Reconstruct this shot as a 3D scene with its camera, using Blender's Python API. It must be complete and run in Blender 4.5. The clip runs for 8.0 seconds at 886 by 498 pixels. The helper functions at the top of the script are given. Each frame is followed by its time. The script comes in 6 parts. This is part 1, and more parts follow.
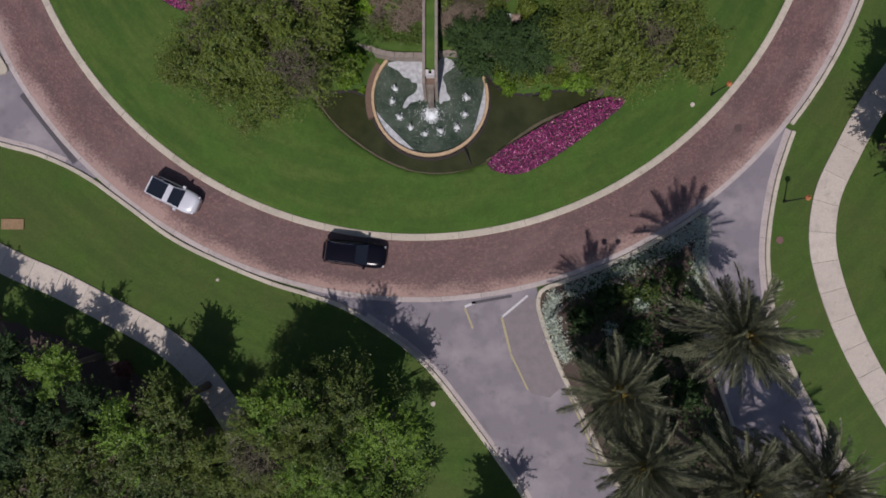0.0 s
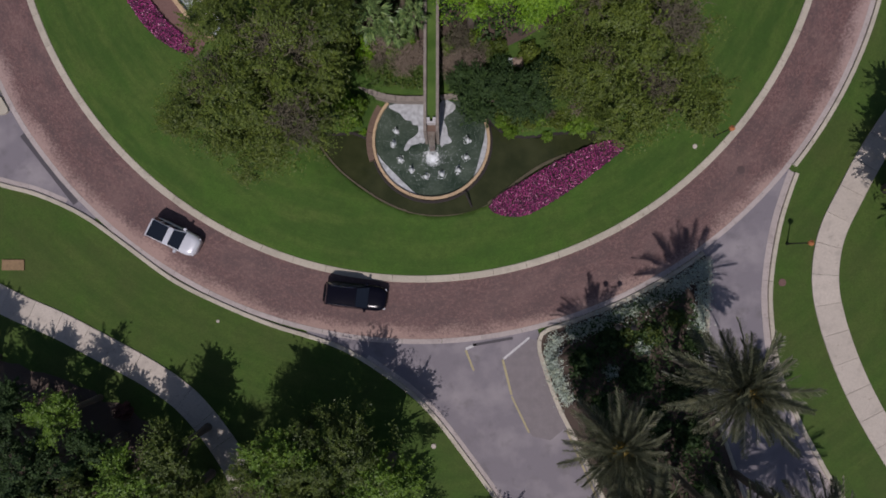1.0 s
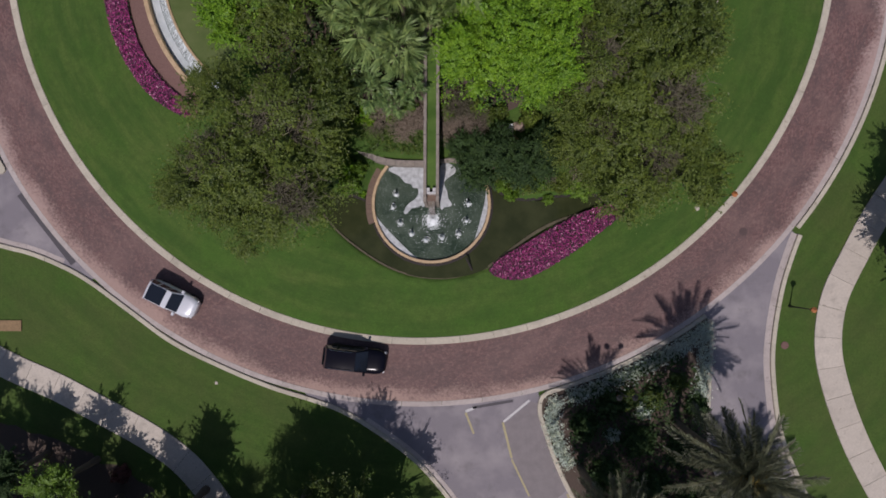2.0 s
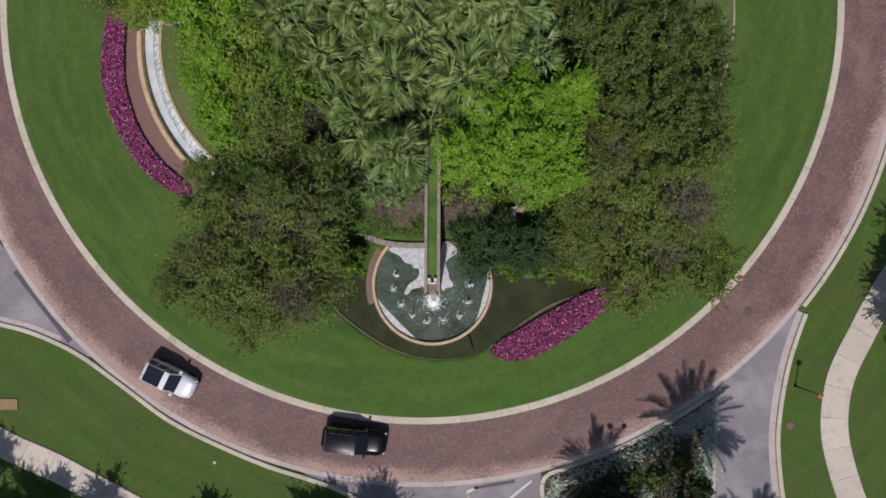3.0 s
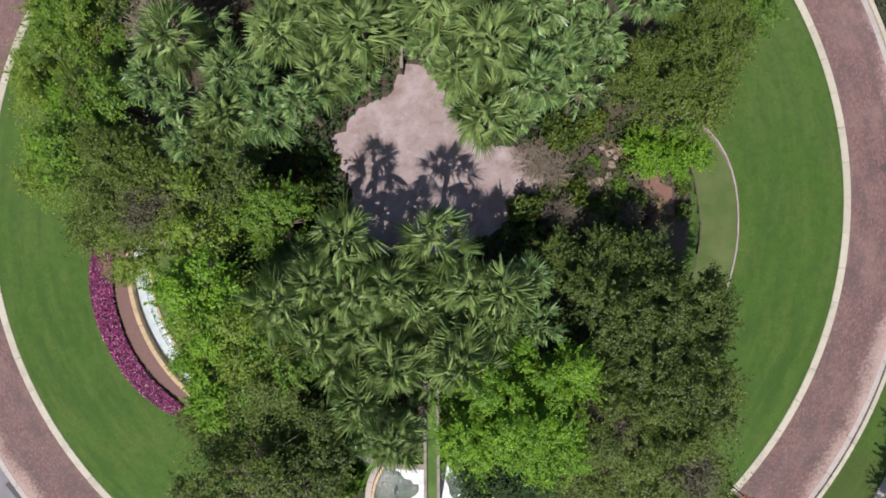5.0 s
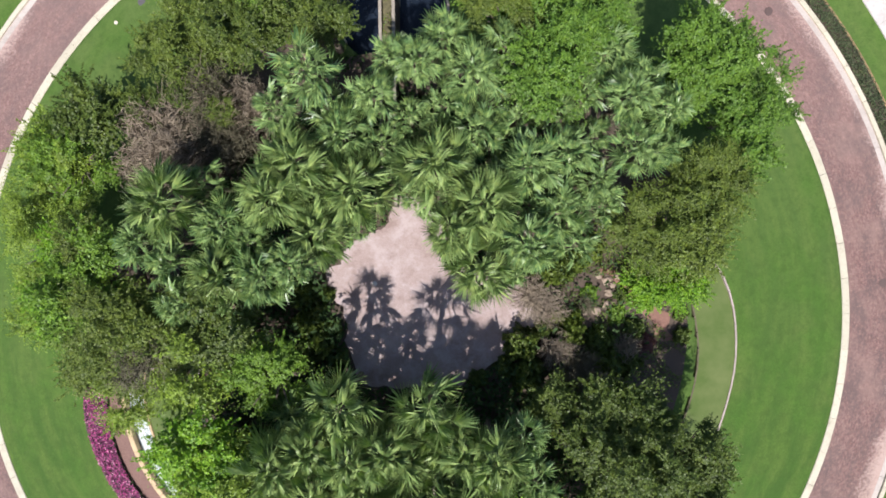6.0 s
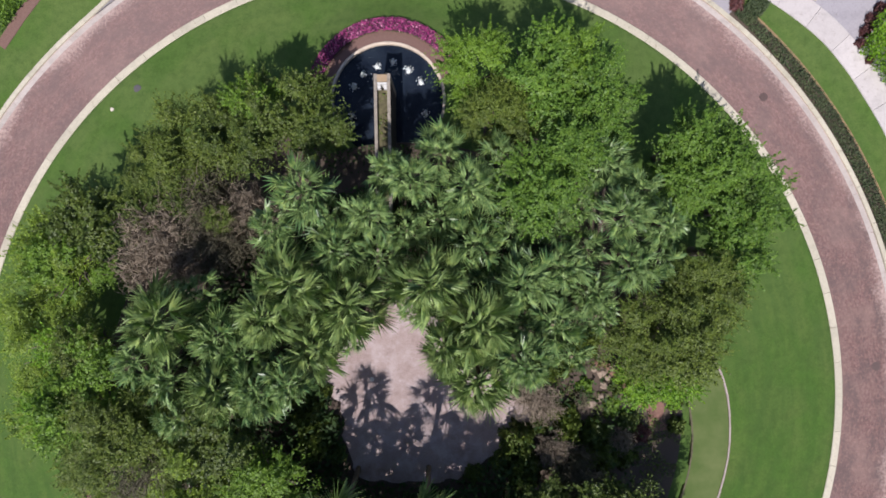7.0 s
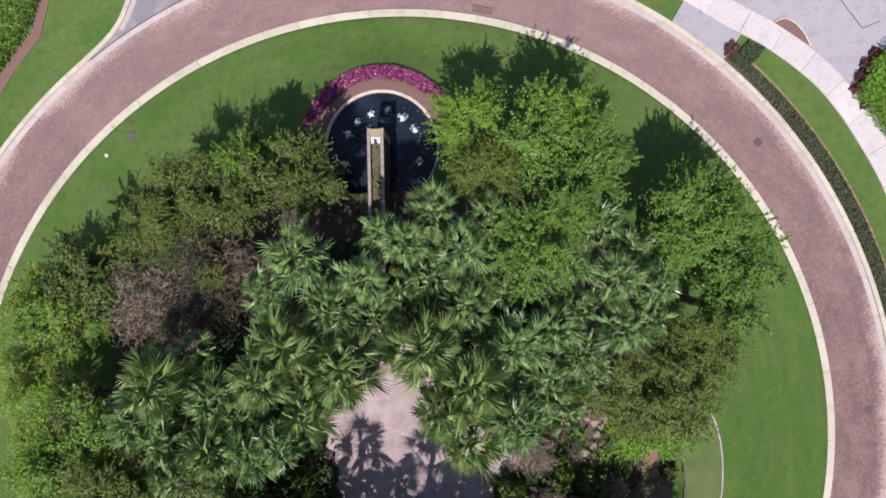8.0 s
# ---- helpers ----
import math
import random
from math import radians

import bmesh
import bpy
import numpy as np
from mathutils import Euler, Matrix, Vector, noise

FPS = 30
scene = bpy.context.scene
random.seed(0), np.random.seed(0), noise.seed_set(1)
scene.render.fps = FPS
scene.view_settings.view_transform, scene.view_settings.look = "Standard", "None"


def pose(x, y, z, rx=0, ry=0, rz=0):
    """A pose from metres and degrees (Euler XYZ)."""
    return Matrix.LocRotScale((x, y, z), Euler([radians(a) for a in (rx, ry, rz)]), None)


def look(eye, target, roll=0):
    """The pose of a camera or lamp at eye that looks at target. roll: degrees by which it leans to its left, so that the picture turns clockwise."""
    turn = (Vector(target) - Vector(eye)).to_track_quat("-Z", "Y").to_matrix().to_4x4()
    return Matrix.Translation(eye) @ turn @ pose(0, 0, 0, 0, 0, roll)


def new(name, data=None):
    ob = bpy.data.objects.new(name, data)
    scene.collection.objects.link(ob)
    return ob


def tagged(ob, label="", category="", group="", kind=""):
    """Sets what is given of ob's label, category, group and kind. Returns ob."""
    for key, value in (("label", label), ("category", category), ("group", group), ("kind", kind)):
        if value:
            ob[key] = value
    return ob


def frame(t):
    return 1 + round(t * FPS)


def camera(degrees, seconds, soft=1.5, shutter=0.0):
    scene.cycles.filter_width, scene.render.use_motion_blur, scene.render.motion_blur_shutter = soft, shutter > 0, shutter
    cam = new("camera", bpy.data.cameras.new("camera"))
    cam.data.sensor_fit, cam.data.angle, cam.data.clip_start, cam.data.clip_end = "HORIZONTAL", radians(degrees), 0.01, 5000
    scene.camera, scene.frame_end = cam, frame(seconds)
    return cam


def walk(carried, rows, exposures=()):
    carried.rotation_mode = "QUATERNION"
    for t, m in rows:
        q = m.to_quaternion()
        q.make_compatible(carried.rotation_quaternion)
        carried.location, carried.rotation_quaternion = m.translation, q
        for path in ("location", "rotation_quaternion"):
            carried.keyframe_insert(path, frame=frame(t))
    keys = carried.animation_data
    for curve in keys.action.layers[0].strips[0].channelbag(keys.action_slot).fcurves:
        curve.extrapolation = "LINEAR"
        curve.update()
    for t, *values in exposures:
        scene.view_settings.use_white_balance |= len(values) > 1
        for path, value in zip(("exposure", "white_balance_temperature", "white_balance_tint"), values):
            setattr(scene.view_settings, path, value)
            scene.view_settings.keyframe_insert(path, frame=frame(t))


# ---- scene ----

# ------------------------------------------------------------------ camera
cam = camera(82.0, 8.0, soft=1.75)
PATH = [
    (0.0, 2.175, 0.388, 40.904, 0.826, 0.107, 0.000),
    (0.5, 2.184, 1.888, 40.876, 0.800, 0.212, 0.042),
    (1.0, 2.194, 3.789, 40.808, 0.748, 0.248, 0.107),
    (1.5, 2.210, 6.120, 40.706, 0.701, 0.258, 0.171),
    (3.0, 2.128, 14.984, 40.130, 0.564, 0.341, 0.270),
    (3.5, 2.063, 18.599, 39.838, 0.510, 0.315, 0.136),
    (4.0, 2.077, 22.596, 39.721, 0.340, 0.329, -0.025),
    (4.5, 2.087, 26.881, 39.569, 0.026, 0.241, -0.275),
    (6.0, 2.573, 40.966, 38.963, -0.965, 0.197, -0.726),
    (6.5, 2.688, 44.931, 39.001, -1.211, 0.074, -0.812),
    (7.0, 2.804, 47.824, 39.004, -1.496, 0.004, -0.828),
    (7.5, 3.023, 50.060, 38.953, -1.775, 0.008, -0.841),
    (8.0, 3.307, 51.646, 38.991, -2.051, 0.034, -0.880),
]
EXPOSURES = [(0.0, -0.36, 6450, 21), (1.0, -0.60, 6430, 21), (1.5, -0.56, 6430, 21), (3.0, -0.14, 6500, 17), (3.5, -0.10, 6500, 15), (4.5, 0.06, 6500, 13), (6.0, 0.92, 6500, 10), (6.5, 0.8, 6480, 12), (7.0, 0.5, 6420, 14), (7.5, 0.47, 6400, 16), (8.0, 0.63, 6380, 17)]
walk(cam, [(t, pose(x, y, z, rx, ry, rz)) for t, x, y, z, rx, ry, rz in PATH], EXPOSURES)

# ------------------------------------------------------------------ light
SUN_ELEV = radians(56)
sun_dir = Vector((-0.165 * math.cos(SUN_ELEV), -0.986 * math.cos(SUN_ELEV), math.sin(SUN_ELEV)))
sun = new("sun", bpy.data.lights.new("sun", "SUN"))
sun.data.energy, sun.data.angle, sun.data.color = 3.65, radians(0.55), (1.0, 0.965, 0.92)
sun.matrix_world = look(sun_dir * 100, (0, 0, 0))
world = bpy.data.worlds.new("sky")
scene.world = world
world.use_nodes = True
sky = world.node_tree.nodes.new("ShaderNodeTexSky")
sky.sky_type, sky.sun_disc, sky.sun_elevation, sky.sun_rotation = "NISHITA", False, SUN_ELEV, radians(189.5)
back = world.node_tree.nodes["Background"]
back.inputs["Strength"].default_value = 0.069
world.node_tree.links.new(sky.outputs[0], back.inputs["Color"])

# ------------------------------------------------------------------ materials


class Nodes:
    """A node material under construction, with short names for what is used here."""

    def __init__(self, name, rough=0.8, metal=0.0, spec=0.5):
        self.m = bpy.data.materials.new(name)
        self.m.use_nodes = True
        self.t = self.m.node_tree
        self.p = self.t.nodes["Principled BSDF"]
        self.p.inputs["Roughness"].default_value = rough
        self.p.inputs["Metallic"].default_value = metal
        self.p.inputs["Specular IOR Level"].default_value = spec
        self.co = self.t.nodes.new("ShaderNodeTexCoord").outputs["Object"]

    def n(self, kind, **sets):
        node = self.t.nodes.new(kind)
        for key, value in sets.items():
            node.inputs[key.replace("_", " ")].default_value = value
        return node

    def link(self, a, b):
        self.t.links.new(a, b)

    def noise(self, scale, detail=5.0, rough=0.6, co=None):
        node = self.n("ShaderNodeTexNoise", Scale=scale, Detail=detail, Roughness=rough)
        self.link(co or self.co, node.inputs["Vector"])
        return node.outputs["Fac"]

    def ramp(self, fac, *stops):
        node = self.t.nodes.new("ShaderNodeValToRGB")
        el = node.color_ramp.elements
        while len(el) < len(stops):
            el.new(0.5)
        for e, (at, c) in zip(el, stops):
            e.position, e.color = at, (*c, 1)
        self.link(fac, node.inputs["Fac"])
        return node.outputs["Color"]

    def math(self, op, a, b=None):
        node = self.t.nodes.new("ShaderNodeMath")
        node.operation = op
        for k, v in enumerate((a, b)):
            if v is None:
                continue
            if isinstance(v, (int, float)):
                node.inputs[k].default_value = v
            else:
                self.link(v, node.inputs[k])
        return node.outputs[0]

    def mix(self, fac, a, b, blend="MIX"):
        node = self.t.nodes.new("ShaderNodeMix")
        node.data_type, node.blend_type = "RGBA", blend
        for socket, v in ((node.inputs[0], fac), (node.inputs[6], a), (node.inputs[7], b)):
            if isinstance(v, (int, float)):
                socket.default_value = v
            elif isinstance(v, tuple):
                socket.default_value = (*v, 1)
            else:
                self.link(v, socket)
        return node.outputs[2]

    def warp(self, shift):
        node = self.t.nodes.new("ShaderNodeMapping")
        node.inputs["Location"].default_value = (shift, shift * 1.7, 0)
        self.link(self.co, node.inputs["Vector"])
        return node.outputs[0]

    def colour(self, c):
        if isinstance(c, tuple):
            self.p.inputs["Base Color"].default_value = (*c, 1)
        else:
            self.link(c, self.p.inputs["Base Color"])
        return self

    def bump(self, height, strength=0.4, distance=0.02):
        node = self.n("ShaderNodeBump", Strength=strength, Distance=distance)
        self.link(height, node.inputs["Height"])
        self.link(node.outputs[0], self.p.inputs["Normal"])
        return self


def plain(name, c, rough=0.6, metal=0.0, vary=0.15, scale=6.0, bump=0.2):
    """One colour with a fine grain and broad stains."""
    s = Nodes(name, rough, metal)
    lo, hi = tuple(v * (1 - vary) for v in c), tuple(min(1, v * (1 + vary)) for v in c)
    a = s.noise(scale, 6)
    s.colour(s.mix(s.noise(scale * 0.12, 3), s.ramp(a, (0.3, lo), (0.7, hi)), c))
    return s.bump(s.noise(scale * 5), bump, 0.01).m


def lawn_material():
    s = Nodes("lawn_grass", 0.85, spec=0.2)
    fine = s.noise(9.0, 8, 0.75)
    broad = s.noise(0.09, 4, 0.55)
    patch = s.noise(0.45, 5, 0.6)
    a = s.ramp(fine, (0.25, (0.042, 0.080, 0.015)), (0.75, (0.096, 0.162, 0.030)))
    b = s.ramp(fine, (0.25, (0.052, 0.088, 0.018)), (0.75, (0.110, 0.166, 0.036)))
    c = s.mix(s.ramp(broad, (0.40, (0, 0, 0)), (0.62, (1, 1, 1))), a, b)
    dry = s.ramp(patch, (0.50, (0, 0, 0)), (0.74, (0.4, 0.4, 0.4)))
    c = s.mix(dry, c, (0.10, 0.12, 0.035))
    sep = s.t.nodes.new("ShaderNodeSeparateXYZ")
    s.link(s.co, sep.inputs[0])
    dy = s.math("SUBTRACT", sep.outputs[1], 35.0)
    r = s.math("SQRT", s.math("ADD", s.math("MULTIPLY", sep.outputs[0], sep.outputs[0]), s.math("MULTIPLY", dy, dy)))
    com = s.t.nodes.new("ShaderNodeCombineXYZ")
    s.link(s.math("MULTIPLY", s.math("ARCTAN2", dy, sep.outputs[0]), 6.0), com.inputs[0]), s.link(r, com.inputs[1])
    streak = s.ramp(s.noise(0.8, 5, 0.65, com.outputs[0]), (0.40, (0, 0, 0)), (0.60, (0.7, 0.7, 0.7)))
    c = s.mix(streak, c, (0.030, 0.078, 0.013))
    lush = s.ramp(s.noise(0.22, 5, 0.6, s.warp(13.0)), (0.47, (0, 0, 0)), (0.64, (0.75, 0.75, 0.75)))
    south = s.ramp(s.math("MULTIPLY", sep.outputs[1], 0.0125), (0.10, (1, 1, 1)), (0.50, (0, 0, 0)))
    lush = s.mix(0.22, lush, south)
    c = s.mix(s.ramp(s.math("MULTIPLY", sep.outputs[1], 0.0125), (0.30, (0, 0, 0)), (0.72, (0.55, 0.55, 0.55))), c, s.ramp(fine, (0.25, (0.090, 0.138, 0.038)), (0.75, (0.156, 0.222, 0.066))))
    c = s.mix(lush, c, s.ramp(fine, (0.25, (0.034, 0.086, 0.012)), (0.75, (0.078, 0.165, 0.024))))
    c = s.mix(s.ramp(s.noise(1.5, 8, 0.75, s.warp(2.0)), (0.45, (0, 0, 0)), (0.64, (0.42, 0.42, 0.42))), c, (0.034, 0.070, 0.013))
    c = s.mix(s.ramp(s.noise(3.5, 6, 0.7, s.warp(8.0)), (0.56, (0, 0, 0)), (0.72, (0.5, 0.5, 0.5))), c, (0.090, 0.150, 0.030))
    outside = s.math("LESS_THAN", sep.outputs[1], 30.0)
    verge = s.math("MULTIPLY", s.math("MULTIPLY", outside, s.math("GREATER_THAN", r, 38.3)), s.ramp(s.noise(0.2, 4), (0.35, (0.05, 0.05, 0.05)), (0.62, (0.5, 0.5, 0.5))))
    c = s.mix(verge, c, s.ramp(fine, (0.25, (0.050, 0.066, 0.018)), (0.75, (0.105, 0.122, 0.040))))
    return s.colour(c).bump(fine, 0.7, 0.05).m


def brick_material():
    """Clay pavers laid round the ring, worn pale towards its outer edge."""
    s = Nodes("brick_paving", 0.75)
    sep = s.t.nodes.new("ShaderNodeSeparateXYZ")
    s.link(s.co, sep.inputs[0])
    x, y = sep.outputs[0], sep.outputs[1]
    r = s.math("SQRT", s.math("ADD", s.math("MULTIPLY", x, x), s.math("MULTIPLY", y, y)))
    along = s.math("MULTIPLY", s.math("ARCTAN2", y, x), 35.5)
    com = s.t.nodes.new("ShaderNodeCombineXYZ")
    s.link(along, com.inputs[0]), s.link(r, com.inputs[1])
    brick = s.n("ShaderNodeTexBrick", Scale=1.0, Mortar_Size=0.008, Bias=-0.1, Brick_Width=0.23, Row_Height=0.115)
    brick.inputs["Color1"].default_value = (0.150, 0.075, 0.070, 1)
    brick.inputs["Color2"].default_value = (0.285, 0.160, 0.150, 1)
    brick.inputs["Mortar"].default_value = (0.12, 0.095, 0.085, 1)
    s.link(com.outputs[0], brick.inputs["Vector"])
    c = brick.outputs["Color"]
    spots = s.noise(6.5, 9, 0.8)
    c = s.mix(s.ramp(spots, (0.46, (0, 0, 0)), (0.58, (0.85, 0.85, 0.85))), c, (0.105, 0.055, 0.049))
    c = s.mix(s.ramp(s.noise(9.0, 9, 0.85, s.warp(7.0)), (0.56, (0, 0, 0)), (0.66, (0.8, 0.8, 0.8))), c, (0.40, 0.250, 0.195))
    broad = s.noise(0.25, 4)
    c = s.mix(s.ramp(broad, (0.46, (0, 0, 0)), (0.66, (0.6, 0.6, 0.6))), c, (0.235, 0.150, 0.132))
    tracks = s.n("ShaderNodeMapping")
    tracks.inputs["Scale"].default_value = (0.4, 0.8, 1.0)
    s.link(com.outputs[0], tracks.inputs["Vector"])
    oily = s.ramp(s.noise(0.9, 6, 0.7, tracks.outputs[0]), (0.44, (0, 0, 0)), (0.62, (0.75, 0.75, 0.75)))
    c = s.mix(oily, c, (0.100, 0.066, 0.064))
    # bricks grow darker towards the south of the ring
    south_dark = s.ramp(s.math("MULTIPLY", s.math("SUBTRACT", -5.0, y), 0.033), (0.0, (0, 0, 0)), (1.0, (0.42, 0.42, 0.42)))
    c = s.mix(south_dark, c, (0.118, 0.074, 0.068))
    # and paler and pinker towards the north
    north_pale = s.ramp(s.math("MULTIPLY", s.math("SUBTRACT", y, 5.0), 0.033), (0.0, (0, 0, 0)), (1.0, (0.32, 0.32, 0.32)))
    c = s.mix(north_pale, c, (0.37, 0.255, 0.240))
    edge = s.math("MULTIPLY", s.math("SUBTRACT", r, 36.0), 0.56)
    mottled = s.noise(3.2, 8, 0.85, s.warp(4.0))
    c = s.mix(s.ramp(mottled, (0.52, (0, 0, 0)), (0.64, (0.6, 0.6, 0.6))), c, (0.330, 0.200, 0.165))
    patchy = s.math("ADD", s.math("MULTIPLY", s.noise(0.22, 3, 0.6), 0.8), s.math("MULTIPLY", s.noise(4.5, 6, 0.8, s.warp(9.0)), 1.1))
    worn = s.math("MULTIPLY", s.math("ADD", s.math("MULTIPLY", s.math("MINIMUM", s.math("MAXIMUM", edge, 0.0), 1.0), 0.5), patchy), 0.5)
    c = s.mix(s.ramp(worn, (0.59, (0, 0, 0)), (0.73, (0.72, 0.72, 0.72))), c, s.mix(south_dark, (0.52, 0.385, 0.345), (0.38, 0.22, 0.14)))
    return s.colour(c).bump(s.math("ADD", brick.outputs["Fac"], spots), 0.3, 0.006).m


def asphalt_material():
    s = Nodes("grey_asphalt", 0.85)
    a = s.ramp(s.noise(22.0, 6, 0.7), (0.3, (0.185, 0.168, 0.184)), (0.7, (0.25, 0.228, 0.246)))
    stain = s.ramp(s.noise(0.35, 5, 0.55), (0.45, (0, 0, 0)), (0.70, (0.8, 0.8, 0.8)))
    c = s.mix(stain, a, (0.345, 0.315, 0.320))
    c = s.mix(s.ramp(s.noise(0.8, 4), (0.56, (0, 0, 0)), (0.72, (0.5, 0.5, 0.5))), c, (0.13, 0.12, 0.12))
    return s.colour(c).bump(s.noise(60.0), 0.4, 0.008).m


def concrete_material(name, lo, hi):
    s = Nodes(name, 0.8)
    c = s.ramp(s.noise(7.0, 7, 0.7), (0.3, lo), (0.7, hi))
    info = s.t.nodes.new("ShaderNodeObjectInfo")
    c = s.mix(s.math("MULTIPLY", info.outputs["Random"], 0.35), c, tuple(v * 0.72 for v in lo))
    c = s.mix(s.ramp(s.noise(0.9, 5), (0.5, (0, 0, 0)), (0.75, (0.5, 0.5, 0.5))), c, tuple(v * 0.6 for v in lo))
    grime = s.ramp(s.noise(2.4, 7, 0.75, s.warp(6.0)), (0.58, (0, 0, 0)), (0.70, (0.7, 0.7, 0.7)))
    c = s.mix(grime, c, (lo[0] * 0.45, lo[1] * 0.38, lo[2] * 0.33))
    return s.colour(c).bump(s.noise(40.0), 0.3, 0.006).m


def plaza_material():
    """Worn pinkish gravel paving, mottled with pale dust and darker damp patches."""
    s = Nodes("worn_pink_plaza_paving", 0.9)
    c = s.ramp(s.noise(11.0, 8, 0.75), (0.3, (0.275, 0.205, 0.195)), (0.7, (0.40, 0.315, 0.305)))
    c = s.mix(s.ramp(s.noise(0.8, 7, 0.68), (0.46, (0, 0, 0)), (0.62, (0.75, 0.75, 0.75))), c, (0.45, 0.375, 0.38))
    c = s.mix(s.ramp(s.noise(0.55, 7, 0.7, s.warp(5.0)), (0.52, (0, 0, 0)), (0.66, (0.75, 0.75, 0.75))), c, (0.235, 0.165, 0.15))
    return s.colour(c).bump(s.noise(18.0, 8, 0.8), 0.6, 0.02).m


def leaf_material(name, dark, light, rough=0.5, glow=0.2):
    """Leaves: each varies on its own; some light passes through them."""
    s = Nodes(name, rough, spec=0.35)
    geo = s.t.nodes.new("ShaderNodeNewGeometry")
    c = s.ramp(geo.outputs["Random Per Island"], (0.0, dark), (1.0, light))
    co = s.t.nodes.new("ShaderNodeTexCoord").outputs["Object"]
    c = s.mix(s.ramp(s.noise(0.9, 3, co=co), (0.42, (0, 0, 0)), (0.68, (0.55, 0.55, 0.55))), c, tuple(v * 0.8 for v in dark))
    tips = s.ramp(s.noise(2.1, 4, 0.7, s.warp(3.0)), (0.50, (0, 0, 0)), (0.66, (0.6, 0.6, 0.6)))
    c = s.mix(tips, c, (light[0] * 1.18, light[1] * 1.08, light[2] * 0.8))
    info = s.t.nodes.new("ShaderNodeObjectInfo")
    c = s.mix(s.math("MULTIPLY", info.outputs["Random"], 0.25), c, light)
    boughs = s.ramp(s.noise(0.5, 2, 0.5, s.warp(11.0)), (0.44, (0, 0, 0)), (0.64, (0.3, 0.3, 0.3)))
    c = s.mix(boughs, c, (dark[0] * 1.5, dark[1] * 1.25, dark[2] * 1.3))
    s.colour(c)
    through_leaf = s.t.nodes.new("ShaderNodeBsdfTranslucent")
    s.link(c, through_leaf.inputs["Color"])
    both = s.t.nodes.new("ShaderNodeMixShader")
    both.inputs[0].default_value = glow
    out = s.t.nodes["Material Output"]
    s.link(s.p.outputs[0], both.inputs[1]), s.link(through_leaf.outputs[0], both.inputs[2])
    s.link(both.outputs[0], out.inputs["Surface"])
    return s.m


def water_material(name, deep, pale, foam=0.0, scale=2.0, strength=0.3):
    """Murky water; foam: how much of it is churned white."""
    s = Nodes(name, 0.07, spec=0.5)
    s.p.inputs["IOR"].default_value = 1.33
    c = s.ramp(s.noise(0.6, 4), (0.35, deep), (0.7, pale))
    if foam:
        churn = s.ramp(s.noise(7.5, 9, 0.85), (0.62 - 0.2 * foam, (0, 0, 0)), (0.80 - 0.1 * foam, (0.9, 0.9, 0.9)))
        c = s.mix(churn, c, (0.54, 0.60, 0.57))
    return s.colour(c).bump(s.noise(scale, 5), strength, 0.05).m


M_LAWN = lawn_material()
M_BRICK = brick_material()
M_ASPHALT = asphalt_material()
M_KERB = concrete_material("pale_kerb_concrete", (0.46, 0.415, 0.325), (0.62, 0.565, 0.455))
M_GUTTER = concrete_material("pinkish_band_concrete", (0.42, 0.36, 0.33), (0.55, 0.49, 0.46))
M_WALK = concrete_material("pale_walk_concrete", (0.50, 0.445, 0.375), (0.63, 0.565, 0.48))
M_WALK_N = concrete_material("white_walk_concrete", (0.52, 0.47, 0.46), (0.61, 0.56, 0.55))
M_FORECOURT = concrete_material("pale_grey_forecourt", (0.32, 0.295, 0.32), (0.40, 0.37, 0.40))
M_PLAZA = concrete_material("sandy_pink_paving", (0.33, 0.26, 0.25), (0.47, 0.39, 0.37))
M_COURT = plaza_material()
M_STONE = plain("weathered_grey_stone", (0.27, 0.235, 0.20), 0.85, vary=0.45, scale=3.5)
M_RIM = plain("tan_coping_stone", (0.52, 0.375, 0.225), 0.7, vary=0.35, scale=3.0)
M_SPOUT = plain("tan_spout_stone", (0.34, 0.245, 0.155), 0.8, vary=0.3)
M_BROWN = plain("brown_wet_stone", (0.17, 0.115, 0.085), 0.4, vary=0.3)
M_MULCH = plain("brown_mulch", (0.088, 0.064, 0.050), 0.95, vary=0.5, scale=14, bump=0.8)
M_SOIL = plain("pink_soil", (0.178, 0.103, 0.088), 0.95, vary=0.35, scale=9, bump=0.6)
M_EDGE = plain("mossy_edging_stone", (0.105, 0.090, 0.055), 0.9, vary=0.4, scale=3)
M_ROCK = plain("pale_rock", (0.275, 0.210, 0.165), 0.9, vary=0.4, scale=4, bump=0.8)
M_BARK = plain("grey_brown_bark", (0.13, 0.105, 0.085), 0.95, vary=0.4, scale=9, bump=0.9)
M_PALMBARK = plain("fibrous_palm_bark", (0.16, 0.125, 0.09), 0.95, vary=0.4, scale=12, bump=0.9)
M_TWIG = plain("bare_grey_twigs", (0.255, 0.205, 0.155), 0.9, vary=0.4)
M_POND = water_material("murky_green_water", (0.028, 0.035, 0.014), (0.048, 0.055, 0.023), scale=0.8, strength=0.05)
M_POND_E = water_material("shallow_green_water", (0.085, 0.125, 0.036), (0.130, 0.160, 0.060), scale=0.8, strength=0.05)
M_POOL = water_material("churned_pool_water", (0.030, 0.050, 0.032), (0.085, 0.112, 0.082), foam=0.38, scale=5.0, strength=1.0)
M_POOL_N = water_material("dark_pool_water", (0.008, 0.012, 0.022), (0.018, 0.026, 0.040), foam=0.1, scale=3.0, strength=0.35)
M_CHANNEL = water_material("mossy_channel_water", (0.060, 0.120, 0.024), (0.125, 0.205, 0.050), scale=3.0, strength=0.2)
M_MOSS = plain("brown_moss", (0.105, 0.092, 0.048), 0.9, vary=0.85, scale=2.6, bump=1.0)
